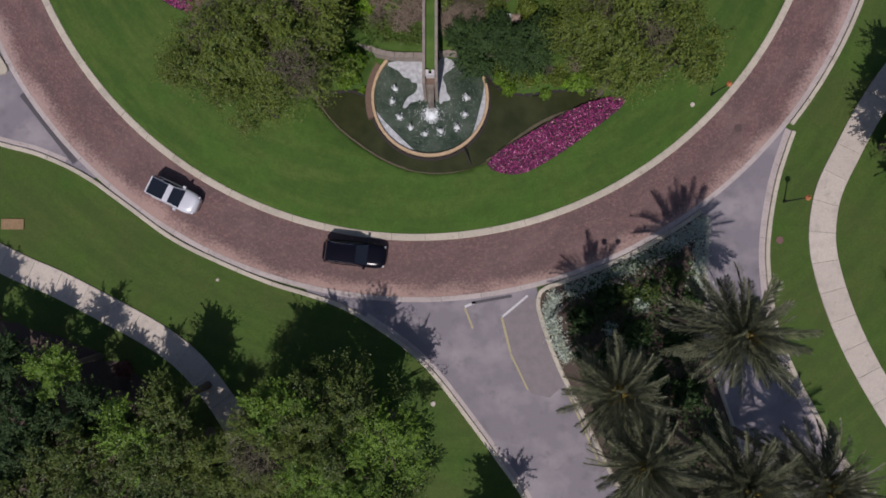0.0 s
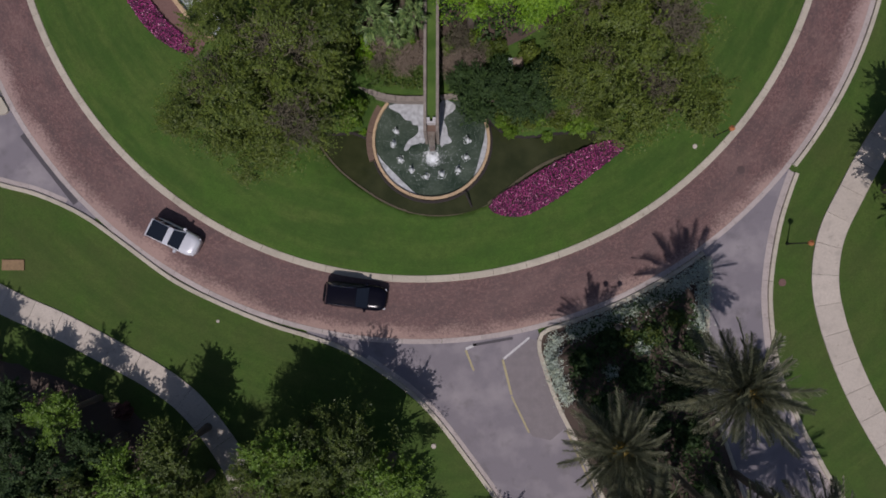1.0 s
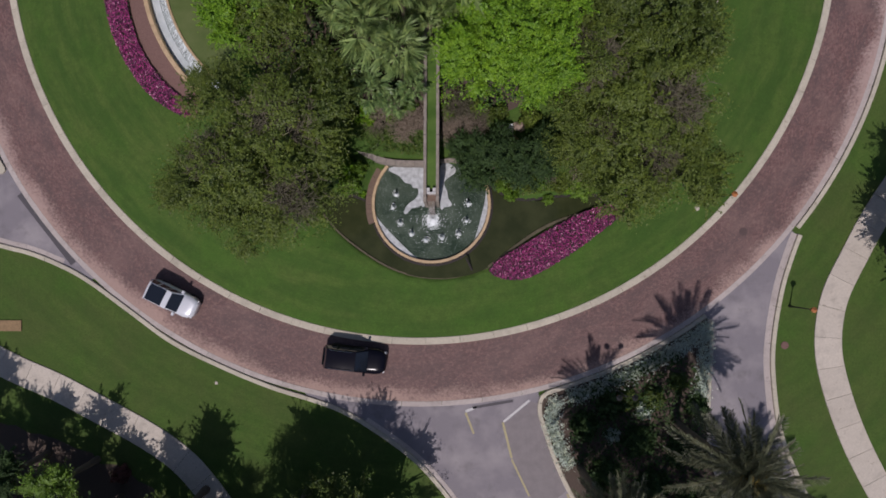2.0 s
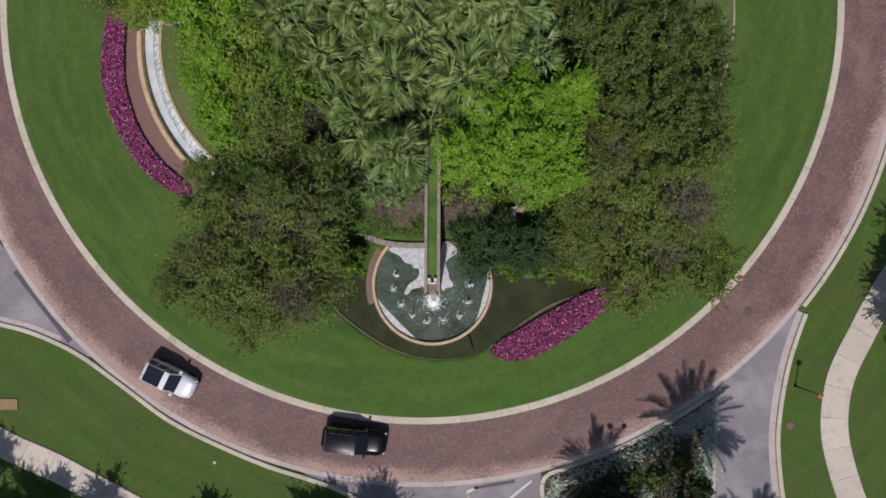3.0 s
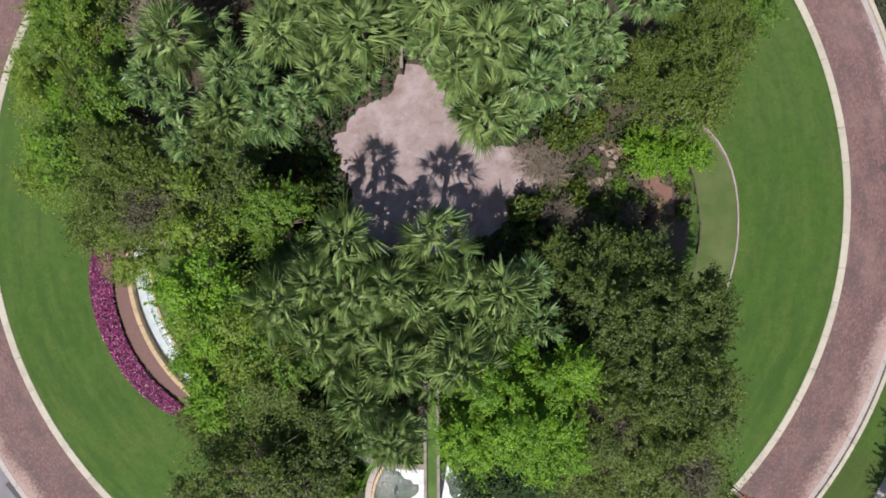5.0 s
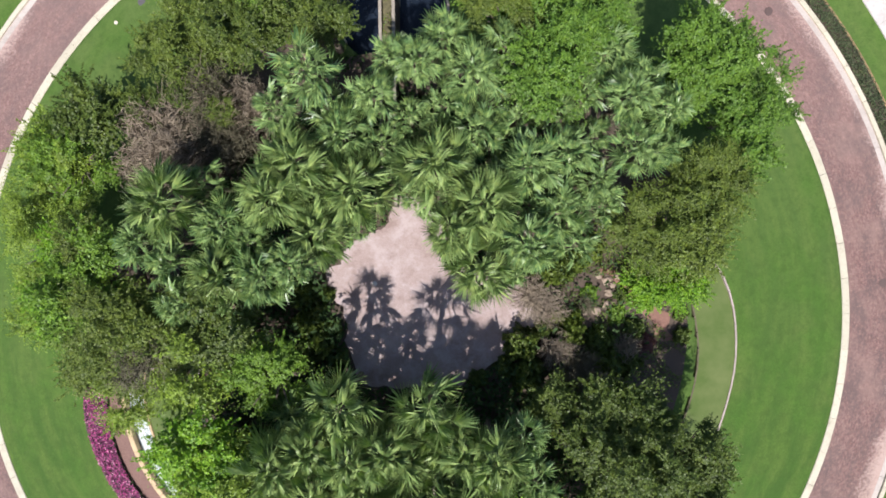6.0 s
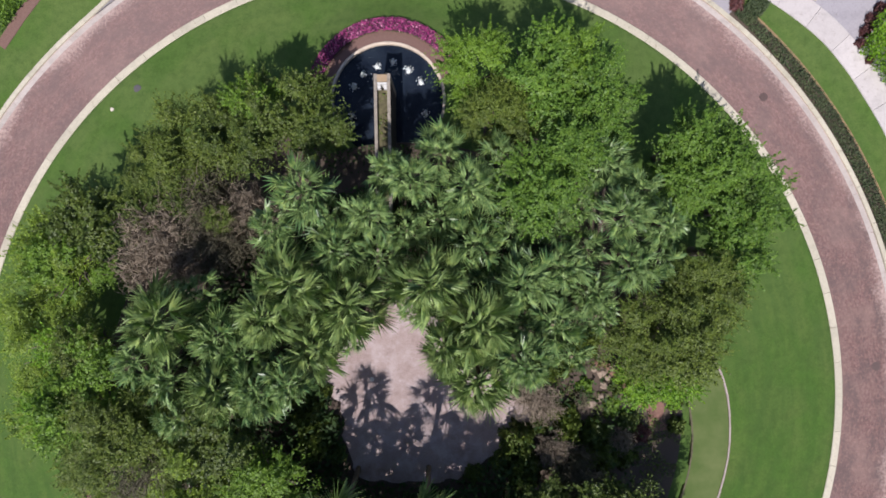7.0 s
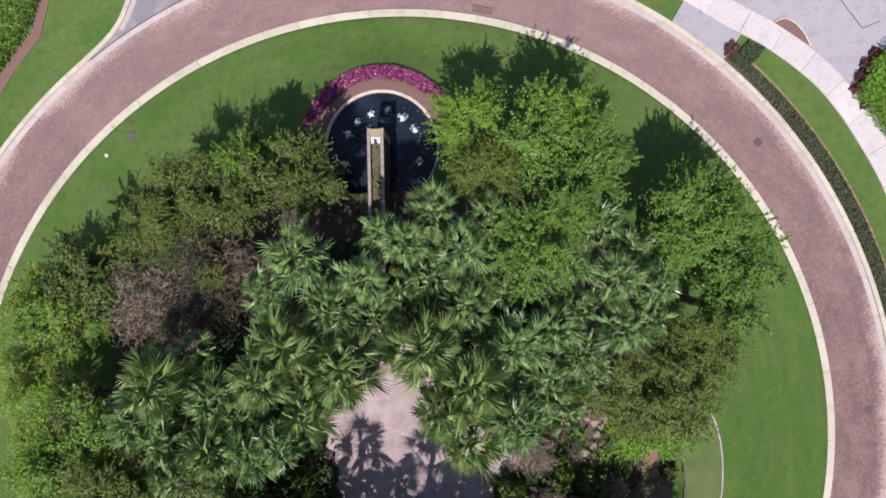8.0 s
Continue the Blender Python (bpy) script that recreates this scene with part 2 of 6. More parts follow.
# near-black brown for channel walls, pool skirt, bank stones and pipe
M_DARKWALL = plain("near_black_wall", (0.030, 0.024, 0.022), 0.8, vary=0.3)
M_FALL = water_material("brown_falling_water", (0.15, 0.115, 0.09), (0.27, 0.235, 0.20), foam=0.35, scale=6.0, strength=0.8)
M_FOAM = plain("white_water_foam", (0.80, 0.84, 0.84), 0.5, vary=0.1, scale=9, bump=0.8)
M_SHELF = plain("pale_wet_ledge", (0.47, 0.49, 0.50), 0.4, vary=0.7, scale=3.4, bump=0.8)
M_BLACK = plain("black_iron", (0.014, 0.014, 0.015), 0.5, vary=0.2)
M_LANTERN = plain("amber_lantern_glass", (0.42, 0.16, 0.06), 0.3, vary=0.1)
M_IRON = plain("rusty_cast_iron", (0.10, 0.065, 0.06), 0.6, vary=0.3, scale=20)
M_WHITE = plain("worn_white_paint", (0.58, 0.57, 0.56), 0.7, vary=0.25, scale=8)
M_YELLOW = plain("worn_yellow_paint", (0.40, 0.35, 0.19), 0.7, vary=0.3, scale=6)
M_TARMAC = plain("dark_tar_patch", (0.085, 0.078, 0.085), 0.8, vary=0.2)
M_TAN = plain("tan_dry_slab", (0.27, 0.18, 0.095), 0.9, vary=0.35, scale=5)

L_OAK = leaf_material("dark_oak_leaves", (0.034, 0.064, 0.013), (0.130, 0.182, 0.032))
L_OLIVE = leaf_material("olive_tree_leaves", (0.050, 0.084, 0.016), (0.172, 0.234, 0.038))
L_GREEN = leaf_material("fresh_green_leaves", (0.060, 0.130, 0.014), (0.180, 0.312, 0.034))
L_LIME = leaf_material("lime_green_leaves", (0.050, 0.150, 0.008), (0.245, 0.435, 0.028))
L_YELLOW = leaf_material("yellow_green_leaves", (0.075, 0.130, 0.018), (0.275, 0.400, 0.046))
L_FRESH = leaf_material("cool_green_leaves", (0.044, 0.112, 0.015), (0.165, 0.290, 0.040))
L_FAN = leaf_material("fan_palm_fronds", (0.082, 0.160, 0.042), (0.450, 0.590, 0.222), 0.40, 0.16)
L_BROAD = leaf_material("broad_palm_fronds", (0.044, 0.118, 0.036), (0.430, 0.585, 0.225), 0.34, 0.14)
L_DATE = leaf_material("date_palm_fronds", (0.040, 0.054, 0.028), (0.320, 0.340, 0.225), 0.36, 0.2)
L_HEART = leaf_material("yellow_palm_hearts", (0.22, 0.16, 0.03), (0.36, 0.28, 0.06))
L_SILVER = leaf_material("silver_green_leaves", (0.32, 0.40, 0.31), (0.66, 0.74, 0.65))
# dark green leaves; their colour also carries the shade of shadowed stands and gaps
L_DARK = leaf_material("dark_leaves_with_shade", (0.016, 0.042, 0.012), (0.058, 0.112, 0.028), 0.7)
L_VERGE = leaf_material("grey_green_groundcover", (0.030, 0.055, 0.024), (0.120, 0.150, 0.072), 0.7)
L_PLUM = leaf_material("plum_red_leaves", (0.080, 0.026, 0.032), (0.190, 0.085, 0.080))


def petal_material():
    s = Nodes("magenta_petals", 0.6)
    geo = s.t.nodes.new("ShaderNodeNewGeometry")
    c = s.ramp(geo.outputs["Random Per Island"], (0.0, (0.03, 0.003, 0.022)), (0.45, (0.105, 0.006, 0.060)),
               (0.72, (0.27, 0.013, 0.125)), (0.92, (0.44, 0.045, 0.20)), (1.0, (0.80, 0.45, 0.56)))
    return s.colour(c).m


M_PETAL = petal_material()

# ------------------------------------------------------------------ helpers
CX, CY = 0.0, 35.0                   # middle of the ring
R_IN, R_OUT = 33.3, 37.9             # brick roadway


def link_mesh(name, mesh, parent=None, at=None):
    ob = new(name, mesh)
    if parent:
        ob.parent = parent
    if at is not None:
        ob.matrix_basis = at
    return ob


def mesh_of(name, verts, faces, material, smooth=False):
    me = bpy.data.meshes.new(name)
    me.from_pydata([tuple(v) for v in verts], [], faces)
    me.materials.append(material)
    if smooth:
        me.polygons.foreach_set("use_smooth", [True] * len(me.polygons))
    me.update()
    return me


def part(name, bm, material, parent, label="", smooth=False):
    me = bpy.data.meshes.new(name)
    bmesh.ops.recalc_face_normals(bm, faces=bm.faces[:])
    bm.to_mesh(me)
    bm.free()
    me.materials.append(material)
    if smooth:
        me.polygons.foreach_set("use_smooth", [True] * len(me.polygons))
    ob = new(name, me)
    if parent:
        ob.parent = parent
    return tagged(ob, label)


def thing(name, at, label, category, group="", kind=""):
    ob = new(name)
    ob.empty_display_size = 0.3
    ob.matrix_basis = at
    return tagged(ob, label, category, group, kind)


def spline(points, step=0.6, closed=False):
    """A smooth curve through a few control points."""
    p = [Vector((*q, 0)) if len(q) == 2 else Vector(q) for q in points]
    n, out = len(p), []
    for k in range(n if closed else n - 1):
        a, b = p[k], p[(k + 1) % n]
        z = p[(k - 1) % n] if closed or k else a * 2 - b
        c = p[(k + 2) % n] if closed or k + 2 < n else b * 2 - a
        m = max(2, int((b - a).length / step))
        for i in range(m):
            t = i / m
            out.append(0.5 * (2 * a + (b - z) * t + (2 * z - 5 * a + 4 * b - c) * t * t + (3 * a - z - 3 * b + c) * t ** 3))
    if not closed:
        out.append(p[-1])
    return out


def ring_points(r, a0, a1, step=1.0, cx=CX, cy=CY):
    n = max(2, int(abs(a1 - a0) / step) + 1)
    return [Vector((cx + r * math.cos(radians(a)), cy + r * math.sin(radians(a)), 0)) for a in np.linspace(a0, a1, n)]


def slab_bm(outline, low, high, bevel=0.0):
    """A flat slab over a closed outline."""
    bm = bmesh.new()
    f = bm.faces.new([bm.verts.new((p[0], p[1], high)) for p in outline])
    if f.normal.z < 0 or f.calc_area() and sum((outline[i][0] * outline[(i + 1) % len(outline)][1] - outline[(i + 1) % len(outline)][0] * outline[i][1]) for i in range(len(outline))) < 0:
        f.normal_flip()
    top = bm.faces[:]
    ext = bmesh.ops.extrude_face_region(bm, geom=top)
    for v in [g for g in ext["geom"] if isinstance(g, bmesh.types.BMVert)]:
        v.co.z = low
    bmesh.ops.triangulate(bm, faces=[f for f in bm.faces if len(f.verts) > 4])
    return bm


def run_of_pieces(name, points, width, low, high, length, material, parent, gap=0.012, edge=0.03):
    """Lays pieces end to end along a curve, each an object of its own."""
    pts = [Vector((p[0], p[1], 0)) for p in points]
    dist = [0.0]
    for a, b in zip(pts, pts[1:]):
        dist.append(dist[-1] + (b - a).length)
    count = max(1, round(dist[-1] / length))

    def at(s):
        s = min(max(s, 0), dist[-1])
        k = min(int(np.searchsorted(dist, s, side="right")) - 1, len(pts) - 2)
        t = (s - dist[k]) / max(1e-6, dist[k + 1] - dist[k])
        d = (pts[k + 1] - pts[k]).normalized()
        d0 = (pts[k] - pts[k - 1]).normalized() if k else d
        d = (d0 * (1 - t) + d * t).normalized()
        return pts[k].lerp(pts[k + 1], t), Vector((-d.y, d.x, 0))

    rng = random.Random(len(pts) + count)
    for i in range(count):
        s0, s1 = dist[-1] * i / count + gap, dist[-1] * (i + 1) / count - gap
        verts, faces, cuts = [], [], max(1, int((s1 - s0) / 0.45))
        up = rng.uniform(-0.006, 0.006)
        rows = [at(s0 + (s1 - s0) * k / cuts) for k in range(cuts + 1)]
        half = width / 2
        for p, nn in rows:
            verts += [p + nn * half + Vector((0, 0, low)), p + nn * half + Vector((0, 0, high + up - edge)), p + nn * (half - edge) + Vector((0, 0, high + up)),
                      p - nn * (half - edge) + Vector((0, 0, high + up)), p - nn * half + Vector((0, 0, high + up - edge)), p - nn * half + Vector((0, 0, low))]
        for k in range(cuts):
            faces += [(6 * k + j, 6 * k + j + 6, 6 * k + j + 7, 6 * k + j + 1) for j in range(5)]
        e = 6 * cuts
        faces += [(0, 1, 2, 3, 4, 5), (e + 5, e + 4, e + 3, e + 2, e + 1, e)]
        link_mesh(name, mesh_of(name, verts, faces, material), parent)


def tube(points, radii, sides=7, cap=True):
    """Rings of a tapered tube along points: verts and faces."""
    verts, faces = [], []
    for k, (p, r) in enumerate(zip(points, radii)):
        p = Vector(p)
        d = (Vector(points[min(k + 1, len(points) - 1)]) - Vector(points[max(k - 1, 0)])).normalized()
        u = d.orthogonal().normalized()
        w = d.cross(u)
        for i in range(sides):
            a = 2 * math.pi * i / sides
            verts.append(p + (u * math.cos(a) + w * math.sin(a)) * r)
    for k in range(len(points) - 1):
        for i in range(sides):
            j = (i + 1) % sides
            faces.append((k * sides + i, k * sides + j, (k + 1) * sides + j, (k + 1) * sides + i))
    if cap:
        faces += [tuple(range(sides - 1, -1, -1)), tuple((len(points) - 1) * sides + i for i in range(sides))]
    return verts, faces


def join(pieces):
    verts, faces = [], []
    for v, f in pieces:
        n = len(verts)
        verts += v
        faces += [tuple(i + n for i in q) for q in f]
    return verts, faces


def box(x0, x1, y0, y1, z0, z1):
    v = [Vector((x, y, z)) for z in (z0, z1) for y in (y0, y1) for x in (x0, x1)]
    return v, [(0, 2, 3, 1), (4, 5, 7, 6), (0, 1, 5, 4), (2, 6, 7, 3), (0, 4, 6, 2), (1, 3, 7, 5)]


def inside(x, y, poly):
    hit, j = False, len(poly) - 1
    for i in range(len(poly)):
        if (poly[i][1] > y) != (poly[j][1] > y) and x < (poly[j][0] - poly[i][0]) * (y - poly[i][1]) / (poly[j][1] - poly[i][1]) + poly[i][0]:
            hit = not hit
        j = i
    return hit


def leaf_cloud(points, normals, length, width, rng, spread=0.8):
    """Small pointed leaves at the points, facing roughly along the normals: numpy arrays of verts."""
    n = len(points)
    nn = normals + rng.normal(0, spread, (n, 3))
    nn /= np.linalg.norm(nn, axis=1)[:, None] + 1e-9
    u = np.cross(nn, rng.normal(0, 1, (n, 3)))
    u /= np.linalg.norm(u, axis=1)[:, None] + 1e-9
    w = np.cross(nn, u)
    s = rng.uniform(0.6, 1.3, (n, 1))
    a, b = u * length * s / 2, w * width * s / 2
    bend = nn * length * 0.12
    return np.stack([points + a, points - a * 0.65 - b * 1.2 + bend, points - a * 0.65 + b * 1.2 + bend], 1).reshape(-1, 3)


def leaves_mesh(name, verts, material):
    n = len(verts) // 3
    me = bpy.data.meshes.new(name)
    me.vertices.add(len(verts))
    me.vertices.foreach_set("co", verts.astype(np.float32).ravel())
    me.loops.add(n * 3)
    me.loops.foreach_set("vertex_index", np.arange(n * 3, dtype=np.int32))
    me.polygons.add(n)
    me.polygons.foreach_set("loop_start", np.arange(0, n * 3, 3, dtype=np.int32))
    me.materials.append(material)
    me.update(calc_edges=True)
    return me


# ------------------------------------------------------------------ ground and roads
POOL_S, POOL_N, R_POOL, R_POOL_N = (1.1, 12.65), (-1.05, 57.75), 4.55, 4.2
POND_S = spline([(-8.2, 13.2), (-6.4, 10.8), (-4.2, 9.0), (-2.0, 7.7), (0.2, 7.05), (2.8, 7.0), (5.5, 7.8), (9.8, 10.9), (14.3, 12.5),
                 (14.2, 13.5), (11.5, 13.3), (8.2, 13.0), (5.0, 14.6), (1.0, 15.6), (-3.0, 14.0), (-5.5, 13.4)], 0.5, True)

POOL_W = (-7.8, 30.75)
EDGE_E = [(20.4, 40.6), (21.7, 39.6), (22.75, 38.15), (23.45, 36.3), (23.75, 34.2), (23.7, 31.6), (23.2, 29.2), (22.2, 26.2), (20.6, 23.4)]
EDGE_EI = [(19.4, 38.8), (20.1, 37.0), (20.45, 35.5), (20.7, 33.9), (20.75, 32.0), (20.3, 29.6), (19.3, 26.8), (18.3, 24.8)]
POND_E = spline(EDGE_E, 0.6) + list(reversed(spline(EDGE_EI, 0.6)))


def mound(r):
    if r > 32.9:
        return -0.03
    return min(4.45, 0.10 + 0.18 * (32.9 - r))


POND_RIM = [(p.x, p.y) for p in POND_S[::2]]


def lawn_z(x, y):
    """Height of the lawn: the mound, levelled to the pond's bank in the south and to the pool's rim in the north."""
    r = math.hypot(x - CX, y - CY)
    z = mound(r)
    if r > 32.4:
        return z
    if -13 < x < 19 and 3 < y < 18:
        d = 0.0 if inside(x, y, POND_S) else min(math.hypot(x - a, y - b) for a, b in POND_RIM)
        if d < 3.2 and y < 13.6:
            t = d / 3.2
            t = t * t * (3 - 2 * t)
            z += (min(z, 1.12) - z) * (1 - t)
    d = math.hypot(x - POOL_N[0], y - POOL_N[1])
    if d < 8.2 and y > 56:
        t = min(1.0, max(0.0, (d - 4.3) / 3.7))
        t = t * t * (3 - 2 * t)
        z += (max(z, 1.66) - z) * (1 - t)
    return z


def ground_z(x, y):
    r = math.hypot(x - CX, y - CY)
    z = lawn_z(x, y)
    if r > 32.9:
        return z
    if math.hypot(x - POOL_S[0], y - POOL_S[1]) < R_POOL - 0.1 and y < 15.7 or math.hypot(x - POOL_N[0], y - POOL_N[1]) < R_POOL_N - 0.1 and y > 54.4:
        return min(z, 0.9)
    if y < 15.9 and math.hypot(x - POOL_S[0], y - POOL_S[1]) < R_POOL + 0.75:
        z = min(z, 1.48)
    if 5.0 < y < 17 and inside(x, y, POND_S):
        return min(z, 0.6)
    if x > 17 and 22 < y < 42 and inside(x, y, POND_E):
        return min(z, 1.3)
    d = math.hypot(x - POOL_W[0], y - POOL_W[1])
    if x < -12 and 8.8 < d < 13.0 and 171 < math.degrees(math.atan2(y - POOL_W[1], x - POOL_W[0])) % 360 < 234:
        return min(z, 1.6)
    return z


def build_ground():
    radii = list(np.arange(0.0, 33.0, 0.25)) + [32.91, 33.2, 38.4, 44, 52, 64, 90, 150, 300, 700, 1600, 3500]
    turns = 720
    verts = [Vector((CX, CY, 4.45))]
    for r in radii[1:]:
        for k in range(turns):
            a = 2 * math.pi * k / turns
            x, y = CX + r * math.cos(a), CY + r * math.sin(a)
            verts.append(Vector((x, y, ground_z(x, y) if r < 33 else -0.03)))
    faces = [(0, 1 + k, 1 + (k + 1) % turns) for k in range(turns)]
    for i in range(len(radii) - 2):
        b = 1 + i * turns
        faces += [(b + k, b + turns + k, b + turns + (k + 1) % turns, b + (k + 1) % turns) for k in range(turns)]
    ob = link_mesh("ground", mesh_of("ground", verts, faces, M_LAWN, True))
    tagged(ob, "mown green lawn rising to a mound in the island", "lawn", kind="structure")


build_ground()


def ring_mesh(name, r0, r1, a0, a1, low, high, material, step=1.0, origin=True):
    """A flat curved band round the middle, with thickness."""
    n = max(2, int(abs(a1 - a0) / step) + 1)
    verts, faces = [], []
    rs = np.linspace(r0, r1, max(2, int((r1 - r0) / 1.2) + 1))
    for a in np.linspace(a0, a1, n):
        c, s = math.cos(radians(a)), math.sin(radians(a))
        for r in rs:
            verts.append(Vector((r * c, r * s, high)))
        verts.append(Vector((r1 * c, r1 * s, low)))
        verts.append(Vector((r0 * c, r0 * s, low)))
    m = len(rs) + 2
    for k in range(n - 1):
        for i in range(m):
            j = (i + 1) % m
            faces.append((k * m + i, k * m + j, (k + 1) * m + j, (k + 1) * m + i))
    ob = link_mesh(name, mesh_of(name, verts, faces, material))
    ob.location = (CX, CY, 0)
    return ob


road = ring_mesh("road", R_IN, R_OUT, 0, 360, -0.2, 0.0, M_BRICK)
tagged(road, "circular roadway of worn purple-brown brick pavers", "road", kind="structure")

def ring_shift(a):
    """How far the outer edge of the ring draws in towards the north."""
    a = (a + 180) % 360 - 180
    if a < -120:
        a += 360
    t = min(1, max(0, (a + 25) / 55)) * min(1, max(0, (215 - a) / 30))
    return -0.44 * t * t * (3 - 2 * t)


def outer_points(r, a0, a1, step=1.0):
    n = max(2, int(abs(a1 - a0) / step) + 1)
    return [Vector((CX + (r + ring_shift(a)) * math.cos(radians(a)), CY + (r + ring_shift(a)) * math.sin(radians(a)), 0)) for a in np.linspace(a0, a1, n)]


band = thing("road_band", Matrix.Identity(4), "flush pinkish concrete band along the brick roadway", "edging", kind="structure")
run_of_pieces("band_slab", outer_points(38.08, 0, 360, 0.5), 0.40, -0.2, 0.012, 3.2, M_GUTTER, band, edge=0.01)

inner_kerb = thing("inner_kerb", Matrix.Identity(4), "pale concrete kerb round the island lawn", "kerb", kind="structure")
run_of_pieces("kerb_stone", ring_points(33.08, 0, 360, 0.5), 0.56, -0.2, 0.13, 2.7, M_KERB, inner_kerb)

# roads that leave the ring: their kerb lines
KERB_SW = [(-44, 12.6), (-38.5, 11.1), (-33.6, 9.45), (-30.9, 8.75), (-28.4, 7.75), (-26.2, 6.55), (-23.2, 4.4), (-19.5, 1.75), (-15.4, -0.25), (-11.7, -1.75), (-8.6, -2.7), (-6.3, -3.5),
           (-4.2, -4.6), (-0.8, -6.95), (1.5, -9.2), (4.2, -12.7), (6.4, -15.7), (8.8, -19.2), (13, -27), (22, -45)]
ISLAND_W = [(9.75, -2.75), (9.7, -3.6), (10.0, -4.7), (11.2, -8.1), (12.8, -11.3), (14.5, -14.9), (16.6, -19.2), (20, -27), (26, -45)]
ISLAND_E = [(23.2, 3.55), (23.1, -1.5), (23.0, -4.5), (23.3, -7.3), (25.0, -12.5), (27.3, -19), (31, -28), (37, -45)]
KERB_SE = [(29.9, 10.6), (29.3, 9.0), (28.5, 6.4), (27.85, 2.8), (27.7, -0.4), (28.3, -5.2), (29.9, -9.4), (31.3, -12.1), (33.0, -15.0), (39, -24), (52, -42)]
KERB_NW = [(-24.2, 64.35), (-22.6, 65.75), (-21.1, 67.3), (-20.1, 69.3), (-19.0, 72.6), (-17.5, 80), (-16.5, 95)]


def road_sheet(name, outline, label, z=0.0):
    tagged(part(name, slab_bm(outline, -0.2, z), M_ASPHALT, None, label), category="road", kind="structure")


road_sheet("south_road", spline(KERB_SW[10:], 1) + list(reversed(spline(ISLAND_W, 1))) + ring_points(38.28, 284.5, 256.5, 1), "grey asphalt side road with faint stains")
road_sheet("southeast_road", spline(ISLAND_E, 1) + list(reversed(spline(KERB_SE, 1))) + ring_points(38.28, 320.8, 306.2, 1), "grey asphalt lane beside the palm island")
road_sheet("west_road", ring_points(38.28, 227.5, 196, 1) + [Vector((-45, 24.3, 0))] + spline(KERB_SW[:6], 1), "grey asphalt lane joining the ring")
road_sheet("northwest_road", outer_points(38.28, 127.5, 108, 1) + [Vector((-8.5, 95, 0))] + list(reversed(spline(KERB_NW, 1))), "grey asphalt lane leaving the ring")


def kerb(name, points, label, width=0.34, high=0.13):
    k = thing(name, Matrix.Identity(4), label, "kerb", kind="structure")
    run_of_pieces("kerb_stone", points, width, -0.2, high, 3.0, M_KERB, k)


def beside(points, shift):
    """A line at a distance to the left of another."""
    out = []
    for k, p in enumerate(points):
        d = (points[min(k + 1, len(points) - 1)] - points[max(k - 1, 0)]).normalized()
        out.append(p + Vector((-d.y, d.x, 0)) * shift)
    return out


def gutter(points, width=0.42):
    g = thing("gutter", Matrix.Identity(4), "pale pinkish concrete gutter along the kerb", "gutter", kind="structure")
    run_of_pieces("gutter_slab", points, width, -0.2, 0.010, 3.0, M_GUTTER, g, edge=0.006)


gutter(beside(spline(KERB_SW[:5], 0.6), 0.38))
gutter(beside(spline(KERB_SW[12:], 0.6), 0.36), 0.36)
gutter(beside(spline(KERB_SE, 0.6), -0.02), 0.5)
gutter(beside(spline(KERB_NW[2:], 0.6), -0.36), 0.36)
kerb("kerb_southwest", spline(KERB_SW, 0.6), "pale concrete kerb curving between lawn and asphalt")
kerb("kerb_island_west", ring_points(38.47, 306.4, 287, 1) + spline([(11.2, -1.85), (10.4, -2.08), (9.95, -2.4)] + ISLAND_W, 0.3), "pale concrete kerb round the palm island", 0.34)
kerb("kerb_island_east", spline([(23.1, 3.75), (23.3, 2.6)] + ISLAND_E[1:], 0.6), "pale concrete kerb on the lane side of the palm island", 0.3)
kerb("kerb_southeast", beside(spline(KERB_SE, 0.6), 0.42), "pale concrete kerb curving beside the verge")
kerb("kerb_east", outer_points(38.48, -38.5, 57.0, 1), "pale concrete kerb on the outer edge of the brick roadway")
kerb("kerb_northeast", outer_points(38.48, 57.0, 108, 1), "pale concrete kerb outside the brick roadway")
kerb("kerb_northwest", list(reversed(spline(KERB_NW, 0.6))) + outer_points(38.48, 130, 196, 1), "pale concrete kerb along the north-west verge")


def footway(name, centre, width, length, material, label, high=0.05):
    k = thing(name, Matrix.Identity(4), label, "pavement", kind="structure")
    run_of_pieces("slab", spline(centre, 0.8), width, -0.2, high, length, material, k, gap=0.012, edge=0.015)


footway("pavement_west", [(-50, 8.5), (-40, 3.6), (-32.6, -0.2), (-28.9, -1.8), (-25.0, -3.8), (-21.3, -5.8), (-18.4, -7.9), (-16.0, -10.7), (-14.3, -13.4), (-12.6, -17.5), (-10, -26), (-6, -45)], 2.15, 2.35, M_WALK,
        "pale concrete footpath slabs across the lawn")
footway("pavement_east", [(45, 22), (39.6, 16.5), (36.6, 12.4), (34.6, 8.8), (33.0, 5.4), (32.5, 1.8), (33.1, -1.6), (34.5, -5.6), (36.5, -9.6), (39.5, -14.5), (45, -23)], 2.15, 2.35, M_WALK,
        "pale concrete footpath slabs behind the verge")
footway("pavement_northeast", [(14, 74.2), (19, 71.3), (23.0, 68.95), (25.4, 67.5), (27.85, 66.2), (30.2, 64.6), (32.3, 62.85), (33.9, 61.0), (35.2, 59.15), (37.5, 55.2), (39.6, 50.0), (41.2, 44.0)], 1.85, 2.9, M_WALK_N,
        "wide white concrete footpath slabs", 0.06)
